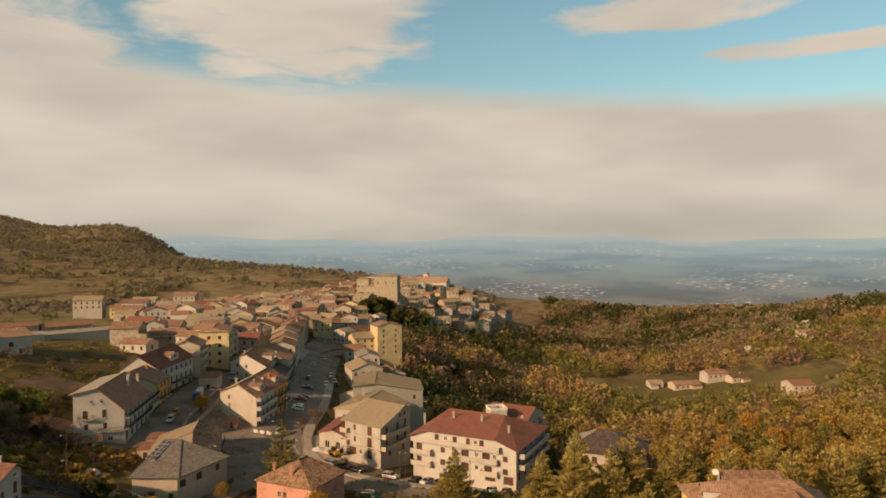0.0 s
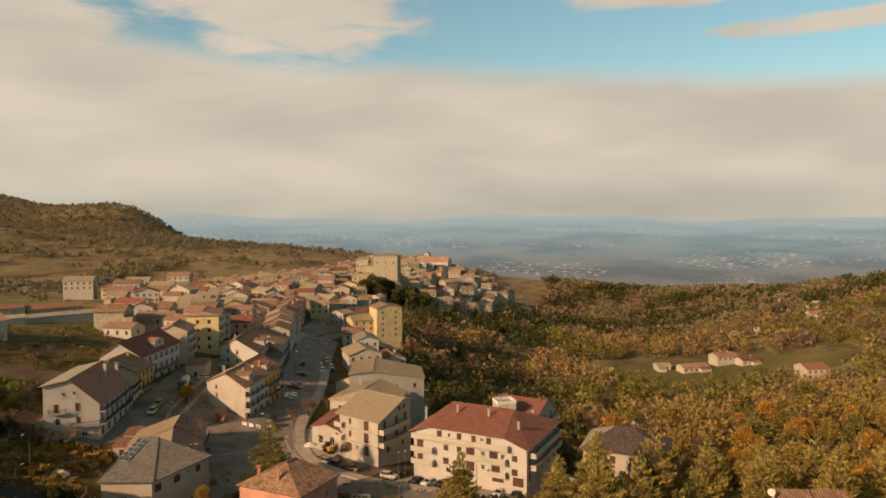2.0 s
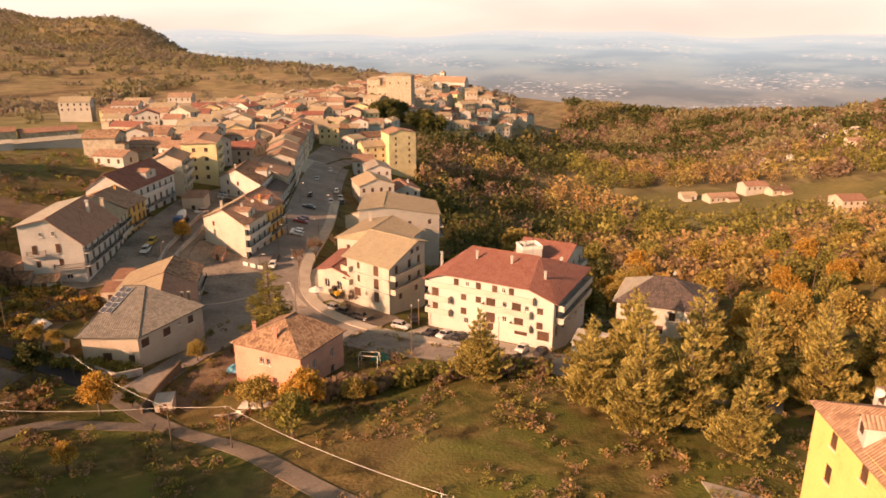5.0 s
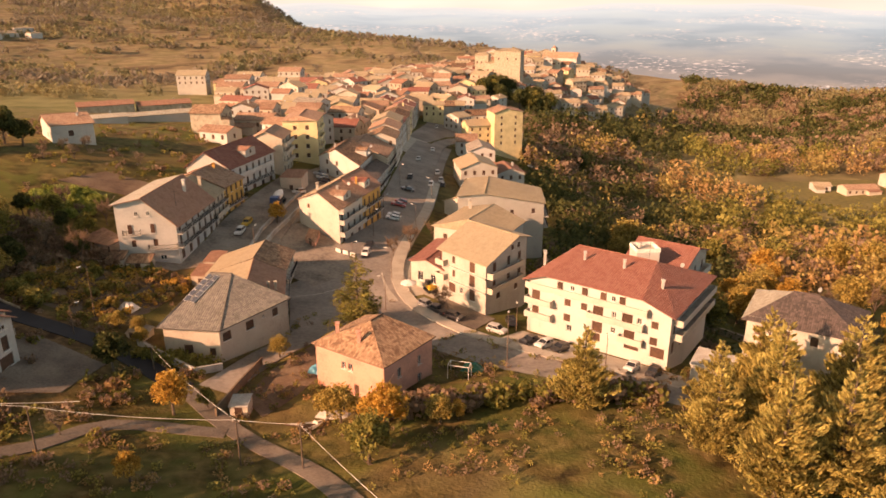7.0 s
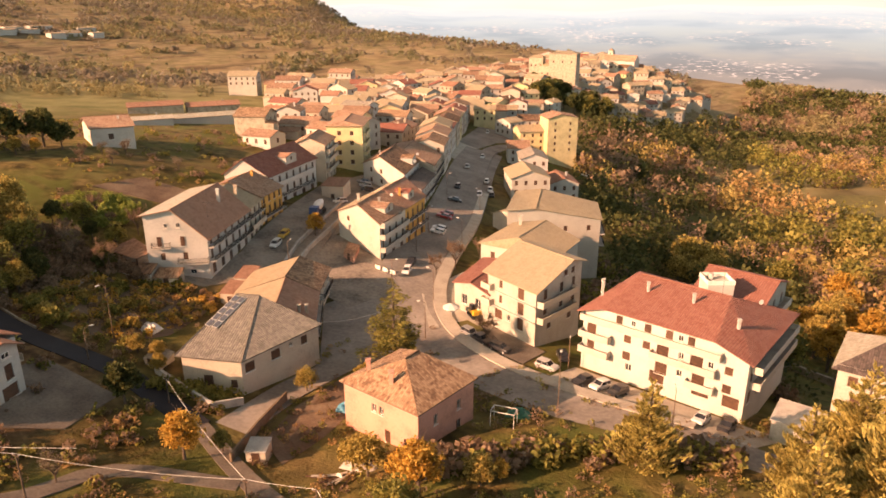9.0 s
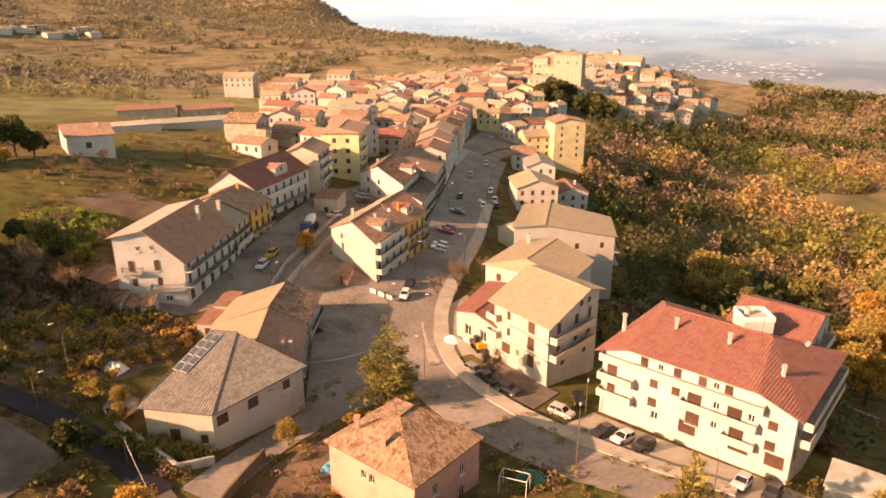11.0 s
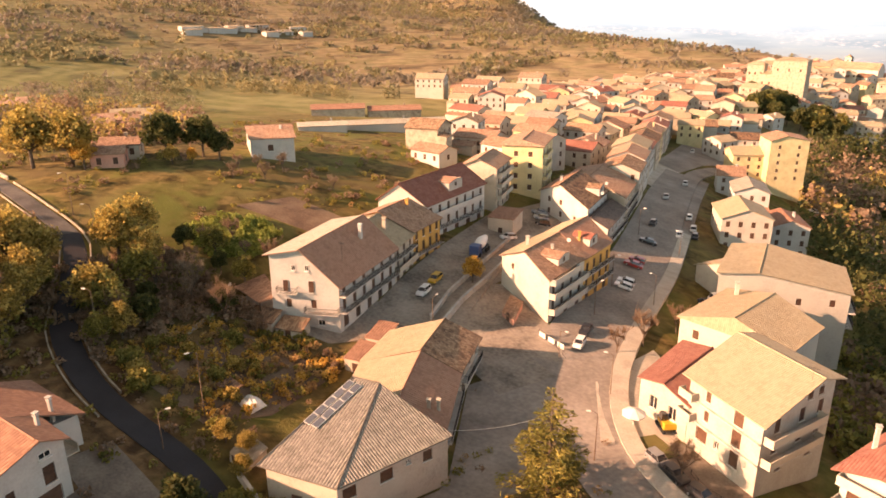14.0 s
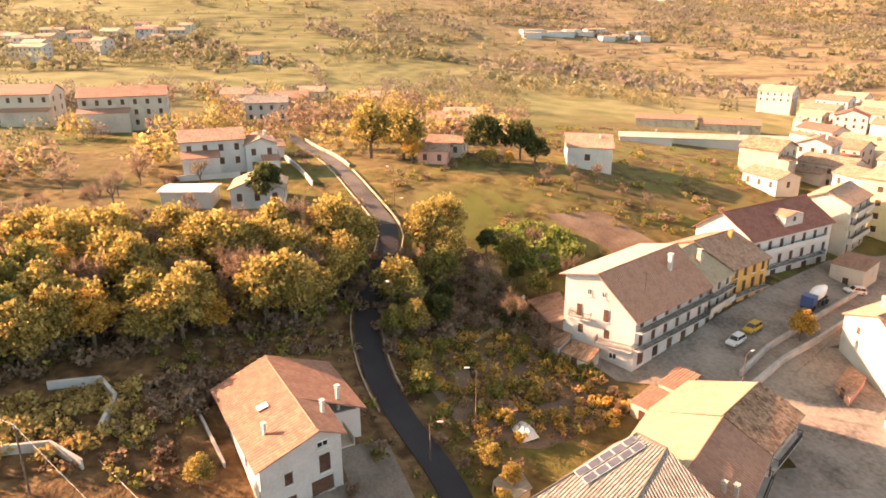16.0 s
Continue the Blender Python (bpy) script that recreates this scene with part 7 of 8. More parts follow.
# ---- street furniture ----
def lamp_post(x, y, h, turn, arm=0.9):
    ob = thing("street_lamp", (x, y, g(x, y)), "tall grey steel street lamp with a curved arm", "street lamp", "street lamps", turn=turn)
    s = Shape()
    s.tube((0, 0, -0.6), (0, 0, h), 0.09, 0.05, 8)
    part("pole", s, RUSTY, ob)
    a = Shape()
    a.tube((0, 0, h - 0.1), (arm * 0.5, 0, h + 0.25), 0.04, 0.035, 6)
    a.tube((arm * 0.5, 0, h + 0.25), (arm, 0, h + 0.3), 0.035, 0.03, 6)
    arm_ob = part("arm", a, RUSTY, ob)
    l = Shape()
    l.box((arm + 0.25, 0, h + 0.28), (0.6, 0.22, 0.1))
    l.box((arm + 0.25, 0, h + 0.21), (0.5, 0.16, 0.05))
    part("lamp_head", l, FRAMEW, arm_ob)


for x, y, h, tn in ((-17.5, 139.2, 8, 100), (-2, 133.2, 8, 100), (-44.2, 155.2, 7, 200), (-49.2, 172, 7, 190), (-63.2, 197, 7, 0), (-66.5, 213, 7, 0), (-57, 212, 7, 180), (-75, 250, 7, 0), (-63, 246, 7, 180), (-85.3, 127, 9, 250), (-82, 119.0, 5, 60), (-109.5, 127.2, 7, 200), (-146, 144.2, 8, 260), (-19, 155.4, 6, 280), (-60.2, 176.6, 5, 0), (-78.5, 166.6, 8, 90), (-134, 141.5, 7, 240)):
    lamp_post(x, y, h, tn)


def wood_pole(x, y, h):
    ob = thing("utility_pole", (x, y, g(x, y)), "weathered wooden utility pole with insulators", "utility pole", "utility poles")
    s = Shape()
    s.tube((0, 0, -1), (0, 0, h), 0.12, 0.08, 8)
    part("post", s, BARK, ob)
    c = Shape()
    c.box((0, 0, h - 0.25), (0.9, 0.08, 0.1))
    arm = part("crossarm", c, RUSTY, ob)
    for dx in (-0.4, 0.4):
        i = Shape()
        i.tube((dx, 0, h - 0.2), (dx, 0, h + 0.02), 0.04, 0.03, 6)
        part("insulator", i, FRAMEW, arm)
    return Vector((x, y, g(x, y) + h))


def cable(a, b, sag, group="overhead cables"):
    cu = bpy.data.curves.new("cable", "CURVE")
    cu.dimensions, cu.bevel_depth, cu.bevel_resolution = "3D", 0.022, 1
    sp = cu.splines.new("POLY")
    sp.points.add(24)
    for k in range(25):
        t = k / 24
        p = Vector(a).lerp(Vector(b), t) - Vector((0, 0, sag * 4 * t * (1 - t)))
        sp.points[k].co = (*p, 1)
    cu.materials.append(FRAMEW)
    tagged(new("cable", cu), "pale overhead cable sagging between poles", "cable", group)


p0, p1, p2 = wood_pole(-63.5, 93.0, 6.0), wood_pole(-41.1, 99.6, 6.2), wood_pole(-2.0, 67.0, 14.5)
p3, p4 = wood_pole(-88, 80, 7.5), wood_pole(-66.5, 117.2, 4.0)
p5 = wood_pole(-33.6, 100.6, 6.0)
for a, b, sg in ((p0, p1, 0.5), (p1, p5, 0.1), (p5, p2, 0.7), (p0, p3, 0.6), (p1, p4, 0.8), (p3, Vector((-112, 60, 26)), 1.0)):
    cable(a, b, sg)
cable((-117.7, 76.7, 14.0), (-83.1, 88.7, 12.0), 0.3)
cable((-83.1, 88.7, 12.0), (-60, 97, 11.0), 0.3)
cable((-57, 140.5, 6.8), (-50.5, 152.0, 5.0), 0.6)
for x, y, h in ((94.5, 198.5, 22), (84, 232, 16), (150, 300, 14)):
    wood_pole(x, y, h)


# ---- vehicles ----
CARCOLS = {k: material("car_paint_" + k, [tuple(v * 0.9 for v in c), c], 0.28, 1.0, 4.0, 0.0, spec=0.6) for k, c in dict(white=(0.72, 0.70, 0.66), grey=(0.22, 0.22, 0.22), black=(0.025, 0.025, 0.028), red=(0.32, 0.03, 0.025), blue=(0.05, 0.09, 0.2), silver=(0.45, 0.44, 0.42), yellow=(0.6, 0.35, 0.03)).items()}
TYRE = material("tyre_rubber", [(0.012, 0.012, 0.012), (0.03, 0.03, 0.03)], 0.85, 2.0, 10.0, 0.1)
LAMPRED = material("tail_lamp", [(0.3, 0.01, 0.01), (0.4, 0.02, 0.02)], 0.3, 1.0, 5.0, 0.0)
CAR_MESHES = {}


def loft(s, sections):
    """Skins cross-sections (lists of points) and closes both ends."""
    for a, b in zip(sections, sections[1:]):
        for k in range(len(a)):
            j = (k + 1) % len(a)
            s.face([a[k], a[j], b[j], b[k]])
    s.face(sections[0][::-1])
    s.face(sections[-1])


def car_meshes(kind):
    if kind in CAR_MESHES:
        return CAR_MESHES[kind]
    L, W, hood, roof, c0, c1 = {"hatch": (3.9, 1.68, 0.82, 1.45, 0.26, 0.97), "saloon": (4.5, 1.75, 0.84, 1.42, 0.28, 0.82), "van": (4.9, 1.85, 1.0, 2.0, 0.14, 0.99)}[kind]

    def sec(x, z0, z1, w, tuck=0.06):
        return [(x, -w / 2 + tuck, z0), (x, w / 2 - tuck, z0), (x, w / 2, z0 + 0.18), (x, w / 2, (z0 + z1) / 2 + 0.1), (x, w / 2 - tuck, z1), (x, -w / 2 + tuck, z1), (x, -w / 2, (z0 + z1) / 2 + 0.1), (x, -w / 2, z0 + 0.18)]

    body, glass, top, pillars = Shape(), Shape(), Shape(), []
    loft(body, [sec(-L / 2, 0.38, 0.66, W * 0.86), sec(-L / 2 + 0.18, 0.26, hood - 0.04, W * 0.97), sec(-L / 2 + L * 0.25, 0.22, hood + 0.06, W), sec(0, 0.22, hood + 0.08, W), sec(L / 2 - 0.3, 0.24, hood + 0.06, W * 0.98), sec(L / 2 - 0.05, 0.34, hood - 0.1, W * 0.88)])
    x0, x1 = -L / 2 + L * c0, -L / 2 + L * c1

    def cab(x, z, w):
        return [(x, -w / 2, z), (x, w / 2, z)]

    zb, zt = hood + 0.05, roof - 0.05
    a = [(x0, -W * 0.45, zb), (x0, W * 0.45, zb), (x1 - 0.02, W * 0.45, zb), (x1 - 0.02, -W * 0.45, zb)]
    b = [(x0 + 0.62, -W * 0.37, zt), (x0 + 0.62, W * 0.37, zt), (x1 - 0.38, W * 0.37, zt), (x1 - 0.38, -W * 0.37, zt)]
    loft(glass, [a, b])
    top.box(((x0 + x1) / 2 + 0.12, 0, roof - 0.035), (x1 - x0 - 0.92, W * 0.76, 0.07))
    for sg in (-1, 1):
        for px in (x0 + 0.3, (x0 + x1) / 2 + 0.1, x1 - 0.2):
            dx = 0.31 if px < 0 else 0.0
            post = Shape()
            pillars.append(post)
            post.tube((px - (0.3 if px == x0 + 0.3 else 0), sg * W * 0.45, zb), (px + (0.32 if px == x0 + 0.3 else -0.18 if px == x1 - 0.2 else 0), sg * W * 0.37, zt + 0.02), 0.045, 0.04, 4)
    wh, rim, lamp, tail = Shape(), Shape(), Shape(), Shape()
    wh.tube((0, -0.1, 0), (0, 0.1, 0), 0.31, 0.31, 14)
    rim.tube((0, -0.115, 0), (0, 0.115, 0), 0.19, 0.19, 10)
    lamp.box((0, 0, 0), (0.12, 0.34, 0.16))
    tail.box((0, 0, 0), (0.1, 0.26, 0.2))
    CAR_MESHES[kind] = (body, top, pillars, glass.mesh("glass", GLASS), wh.mesh("wheel", TYRE), rim.mesh("rim", CARCOLS["silver"]), lamp.mesh("headlight", FRAMEW), tail.mesh("tail_light", LAMPRED), L, W, hood)
    return CAR_MESHES[kind]


CAR_PROTO = {}


def car(x, y, turn, colour="grey", kind="hatch"):
    key = (kind, colour)
    if key not in CAR_PROTO:
        body, top, pillars, glass, wh, rim, lamp, tail, L, W, hood = car_meshes(kind)
        ob = thing("car", (0, 0, -200), f"parked {colour} {'van' if kind == 'van' else kind + ' car'} on the road surface", "van" if kind == "van" else "car", "parked cars")
        bd = part("body", body, CARCOLS[colour], ob)
        part("roof", top, CARCOLS[colour], ob)
        for post in pillars:
            part("pillar", post, CARCOLS[colour], ob)
        part("glass", glass, None, ob)
        for sx in (-L * 0.31, L * 0.31):
            for sy in (-W * 0.44, W * 0.44):
                w = part("wheel", wh, None, ob, m=pose(sx, sy, 0.31))
                part("rim", rim, None, w)
        for sy in (-W * 0.3, W * 0.3):
            part("headlight", lamp, None, ob, m=pose(-L / 2 + 0.12, sy, 0.62))
            part("tail_light", tail, None, ob, m=pose(L / 2 - 0.1, sy, 0.7))
        CAR_PROTO[key] = ob
        PROTOS.append(ob)
    e = 1.5
    zx = (g(x + e * math.cos(radians(turn)), y + e * math.sin(radians(turn))) - g(x - e * math.cos(radians(turn)), y - e * math.sin(radians(turn)))) / (2 * e)
    return copy_thing(CAR_PROTO[key], pose(x, y, g(x, y) + 0.17) @ pose(0, 0, 0, 0, 0, turn) @ pose(0, 0, 0, 0, -math.degrees(math.atan(zx)), 0))


for x, y, tn, col, kd in ((-22.1, 153.0, 160, "silver", "hatch"), (-15.6, 149.8, 60, "black", "saloon"), (-13.0, 149.0, 60, "white", "hatch"), (-10.2, 148.2, 60, "black", "hatch"), (1.7, 144.0, 70, "white", "hatch"), (5.0, 143.2, 70, "black", "hatch"), (-31, 156.4, 160, "black", "hatch"), (-35.0, 158.6, 150, "black", "saloon"), (-37.6, 160.2, 150, "grey", "hatch"), (-20.6, 159.0, 110, "black", "saloon")) + (
                          (-59.6, 183.0, 100, "white", "hatch"), (-61.0, 188.6, 100, "black", "saloon"), (-64.6, 214.6, 10, "white", "hatch"), (-65.2, 217.4, 10, "white", "hatch"), (-68.0, 228.6, 12, "red", "saloon"), (-68.4, 232.0, 12, "red", "hatch"), (-71.4, 247.0, 15, "black", "saloon"), (-75.6, 262, 100, "black", "hatch"), (-68.2, 262, 104, "white", "hatch"), (-67.6, 272, 104, "silver", "hatch"), (-65.4, 266.5, 104, "black", "hatch"), (-71.6, 281, 104, "white", "hatch"), (-82.8, 293, 106, "silver", "saloon"), (-86.0, 322, 106, "white", "hatch")) + (
                          (-50.2, 226, 150, "black", "saloon"), (-49.0, 230, 150, "white", "van"), (-48.6, 220.5, 150, "red", "hatch"), (-92.6, 214.4, 60, "white", "hatch"), (-90.8, 184.0, 100, "yellow", "hatch"), (-89.4, 178.4, 100, "white", "hatch"), (-92.2, 230, 30, "black", "hatch"), (-94.2, 233, 30, "silver", "hatch"), (-96.2, 236, 30, "grey", "saloon"), (-47, 360, 40, "silver", "hatch"), (-49, 366, 40, "black", "hatch"), (-52, 372, 40, "white", "hatch"), (-104, 388, 106, "white", "hatch"), (-22.4, 200, 80, "black", "saloon"), (-24.4, 190, 70, "blue", "hatch")):
    car(x, y, tn, col, kd)


def mixer_truck(x, y, turn):
    ob = thing("concrete_mixer", (x, y, g(x, y) + 0.15), "white and blue concrete mixer lorry in the street", "lorry", turn=turn)
    c = Shape()
    loft(c, [[(-3.6, -1.1, 0.5), (-3.6, 1.1, 0.5), (-3.5, 1.1, 2.5), (-3.5, -1.1, 2.5)], [(-2.0, -1.15, 0.5), (-2.0, 1.15, 0.5), (-2.0, 1.1, 2.7), (-2.0, -1.1, 2.7)]])
    part("cab", c, CARCOLS["blue"], ob)
    f = Shape()
    f.box((0.6, 0, 0.85), (6.0, 1.0, 0.3))
    part("chassis", f, IRON, ob)
    d = Shape()
    rings = []
    for xx, r in ((-1.6, 0.55), (-0.9, 1.05), (0.4, 1.2), (1.6, 0.95), (2.9, 0.5)):
        rings.append([(xx, r * math.cos(k * math.pi / 7), 2.0 + (xx + 1.6) * 0.16 + r * math.sin(k * math.pi / 7)) for k in range(14)])
    loft(d, rings)
    part("drum", d, CARCOLS["white"], ob)
    for sx in (-2.8, 0.9, 2.2):
        for sy in (-1.0, 1.0):
            w = Shape()
            w.tube((0, -0.15, 0), (0, 0.15, 0), 0.48, 0.48, 14)
            part("wheel", w, TYRE, ob, m=pose(sx, sy, 0.48))


mixer_truck(-92.4, 202.5, 100)


# ---- roof fittings and small things ----
def solar_panels():
    o = Vector((-68.3, 133.0, 9.6))
    ob = thing("solar_array", o, "grey-blue solar panels on the grey roof", "solar panel")
    W, A = Vector(HW), Vector(HA)
    n = (Vector(HS) - W).cross(A - W).normalized()
    along = (Vector(HT) - W).normalized()
    down = along.cross(n)
    top = W + along * 7.6 + down * 0.35
    panel = material("solar_glass", [(0.10, 0.105, 0.125), (0.16, 0.165, 0.185)], 0.2, 1.0, 6.0, 0.0, spec=0.8)
    for i in range(5):
        for j in range(2):
            c = top + along * (0.7 + i * 1.72) + down * (0.25 + j * 1.15) + n * 0.30 - o
            lean = (down - n * 0.18).normalized()
            up = along.cross(lean).normalized()
            up = up if up.z > 0 else -up

            def plate(wide, tall, thick):
                s = Shape()
                q = [c + along * a * wide + lean * b * tall + up * thick for a, b in ((-1, -1), (1, -1), (1, 1), (-1, 1))]
                s.face(q)
                s.face([p - up * 0.05 for p in q][::-1])
                for k in range(4):
                    s.face([q[k] - up * 0.05, q[(k + 1) % 4] - up * 0.05, q[(k + 1) % 4], q[k]])
                return s

            unit = part("panel", plate(0.74, 0.36, 0.02), panel, ob)
            part("panel_frame", plate(0.82, 0.44, 0.0), FRAMEW, unit, "pale aluminium frame")
    rails = Shape()
    for j in range(2):
        for d in (-0.25, 0.25):
            a = top + down * (0.25 + j * 1.15 + d) + n * 0.06 - o
            rails.tube(a, a + along * 8.4, 0.035, 0.035, 5)
            for i in range(6):
                p = a + along * (0.2 + i * 1.6)
                rails.tube(p - n * 0.1, p + n * 0.24, 0.03, 0.03, 5)
    part("rail", rails, IRON, ob)


solar_panels()


def dish(x, y, z, turn):
    ob = thing("satellite_dish", (x, y, z), "white satellite dish on a short mast", "satellite dish", "satellite dishes", turn=turn)
    m = Shape()
    m.tube((0, 0, -0.6), (0, 0, 0.5), 0.03, 0.03, 6)
    part("mast", m, IRON, ob)
    d = Shape()
    rings = [[(0.1 + 0.12 * (1 - (r / 0.42) ** 2) * -1, r * math.cos(k * math.pi / 6), 0.6 + r * math.sin(k * math.pi / 6)) for k in range(12)] for r in (0.05, 0.25, 0.42)]
    loft(d, rings)
    part("reflector", d, FRAMEW, ob)


for x, y, z, tn in ((-71.6, 202, 10.6, -70), (29.6, 157.4, 10.5, -60), (8.5, 160, 11.6, -60), (-80.5, 238, 11.0, -60), (-83, 246, 11.4, -60), (34, 88, 23.5, -100), (-38.2, 113.0, 1.4, -100)):
    dish(x, y, z, tn)


def mast(x, y, z, h):
    ob = thing("aerial", (x, y, z), "thin television aerial on the roof", "aerial", "aerials")
    s = Shape()
    s.tube((0, 0, -0.8), (0, 0, h), 0.03, 0.02, 6)
    part("mast", s, IRON, ob)
    b = Shape()
    b.tube((-0.7, 0, h - 0.3), (0.7, 0, h - 0.3), 0.015, 0.015, 5)
    bar = part("boom", b, IRON, ob)
    for k in range(6):
        e = Shape()
        e.tube((-0.6 + k * 0.24, -0.3, h - 0.3), (-0.6 + k * 0.24, 0.3, h - 0.3), 0.01, 0.01, 4)
        part("element", e, IRON, bar)


for x, y, z, h in ((3.0, 160.5, 12.2, 4.5), (-92, 160, 16, 2.5), (26.0, 158.0, 10.2, 2.6), (-36.8, 128.6, 9.8, 2.0), (-71, 212, 11.6, 2.2), (-23, 170, 11.4, 1.6)):
    mast(x, y, z, h)


def dormer(name, at, turn, w, d, h, wall, roof, label):
    """A roof dormer with a small gabled roof and one window."""
    ob = thing(name, at, label, "dormer", "dormers", turn=turn)
    s = Shape()
    a = w / 2
    s.face([(-a, -d / 2, -1), (a, -d / 2, -1), (a, -d / 2, h), (0, -d / 2, h + 0.5), (-a, -d / 2, h)])
    s.face([(a, -d / 2, -1), (a, d / 2, -1), (a, d / 2, h), (a, -d / 2, h)])
    s.face([(-a, d / 2, -1), (-a, -d / 2, -1), (-a, -d / 2, h), (-a, d / 2, h)])
    part("wall", s, wall, ob)
    r = Shape()
    for sg in (-1, 1):
        q = [(sg * (a + 0.25), -d / 2 - 0.3, h - 0.12), (sg * (a + 0.25), d / 2, h - 0.12), (0, d / 2, h + 0.6), (0, -d / 2 - 0.3, h + 0.6)]
        r.face(q if sg > 0 else q[::-1], [(0, 0), (d, 0), (d, a), (0, a)])
        r.face([(x, y, z - 0.1) for x, y, z in (q[::-1] if sg > 0 else q)])
    part("roof", r, roof, ob)
    part("window", plain_window(0.8, 0.9), None, ob, m=pose(0, -d / 2, h * 0.45))


dormer("dormer", (33.0, 84.6, 21.8), -95, 1.8, 3.0, 1.3, WHITE, TERRA, "white roof dormer on the amber villa")
dormer("dormer", (42.0, 81.4, 21.9), -5, 1.8, 3.0, 1.3, WHITE, TERRA, "white roof dormer on the amber villa")
for x in (36.9, 41.0):
    dormer("dormer", (x, 89.6 + (x - 36.9) * 0.1, 22.3), -88, 2.8, 3.6, 1.0, WHITE, TERRA, "gabled roof dormer behind the ridge of the villa")
dormer("dormer", (-106.2, 210, 15.6), 92, 5.5, 4.0, 1.5, GREY, BROWN, "wide grey roof dormer on the red roof")
dormer("dormer", (-70.6, 194.0, 9.6), 90, 4.5, 4.0, 1.4, CREAM, TERRA, "roof dormer with terrace on the cream block")
dormer("dormer", (-70.6, 207.0, 9.6), 90, 3.5, 4.0, 1.6, CREAM, RED, "roof dormer on the cream block")
dormer("dormer", (-85.6, 245.0, 10.0), 98, 4.0, 3.6, 1.3, WHITE, OLD_TERRA, "roof dormer on the white terrace")

for x, y, z, tn in ((27.6, 155.9, 9.52, 0), (30.0, 154.2, 9.0, 0)):
    s = Shape()
    s.box((0, 0, 0), (0.8, 1.1, 0.08))
    single("skylight", s, FRAMEW, "pale skylight set in the dark roof", "skylight", "skylights", m=pose(x, y, z, 24, 0, -16))
s = Shape()
s.box((0, 0, 0), (1.0, 1.2, 0.1))
single("roof_hatch", s, FRAMEW, "white roof hatch on the brown roof", "skylight", m=pose(-88.5, 102.2, 14.78, 16, 0, 0))

# junk and tarpaulins behind the pink house
TARP = material("blue_tarpaulin", [(0.03, 0.16, 0.24), (0.06, 0.26, 0.36)], 0.5, 1.0, 5.0, 0.4)
GTARP = material("green_tarpaulin", [(0.02, 0.12, 0.08), (0.04, 0.2, 0.13)], 0.5, 1.0, 5.0, 0.4)


def heap(name, x, y, w, d, h, mat, label, seed):
    """A sagging sheet thrown over a pile."""
    s = Shape()
    rng = np.random.default_rng(seed)
    n = 8
    Z = [[0.0 if i in (0, n) or j in (0, n) else h * (0.6 + 0.5 * rng.random()) * math.sin(math.pi * i / n) ** 0.5 * math.sin(math.pi * j / n) ** 0.5 for j in range(n + 1)] for i in range(n + 1)]
    P = [[(x + w * (i / n - 0.5), y + d * (j / n - 0.5), g(x, y) + 0.05 + Z[i][j]) for j in range(n + 1)] for i in range(n + 1)]
    for i in range(n):
        for j in range(n):
            s.face([P[i][j], P[i + 1][j], P[i + 1][j + 1], P[i][j + 1]])
    single(name, s, mat, label, "tarpaulin")


heap("tarpaulin", -45.6, 128.4, 2.6, 2.2, 1.2, TARP, "crumpled blue tarpaulin over a pile beside the pink house", 3)
heap("tarpaulin", -22.0, 134.2, 3.4, 2.0, 1.3, GTARP, "dark green tarpaulin over a frame behind the pink house", 4)
heap("rubble", -37.0, 116.4, 5.0, 2.6, 0.8, CONCRETE, "heap of pale rubble and boards in the garden", 5)
heap("rubble", -84.2, 133.4, 3.4, 2.6, 1.5, FRAMEW, "white sheeting over a heap in the garden", 6)
for i in range(7):
    s = Shape()
    s.box((0, 0, 0.1), (3.6, 0.22, 0.12))
    single("plank", s, (WOOD, CONCRETE, SAND)[i % 3], "loose plank lying in the yard", "plank", "loose planks", m=pose(-40.5 + i * 0.6, 112.4 + 0.4 * (i % 3), g(-40.5 + i * 0.6, 112.4) + 0.15 + 0.12 * (i % 2), 0, 0, 10 + i * 13))
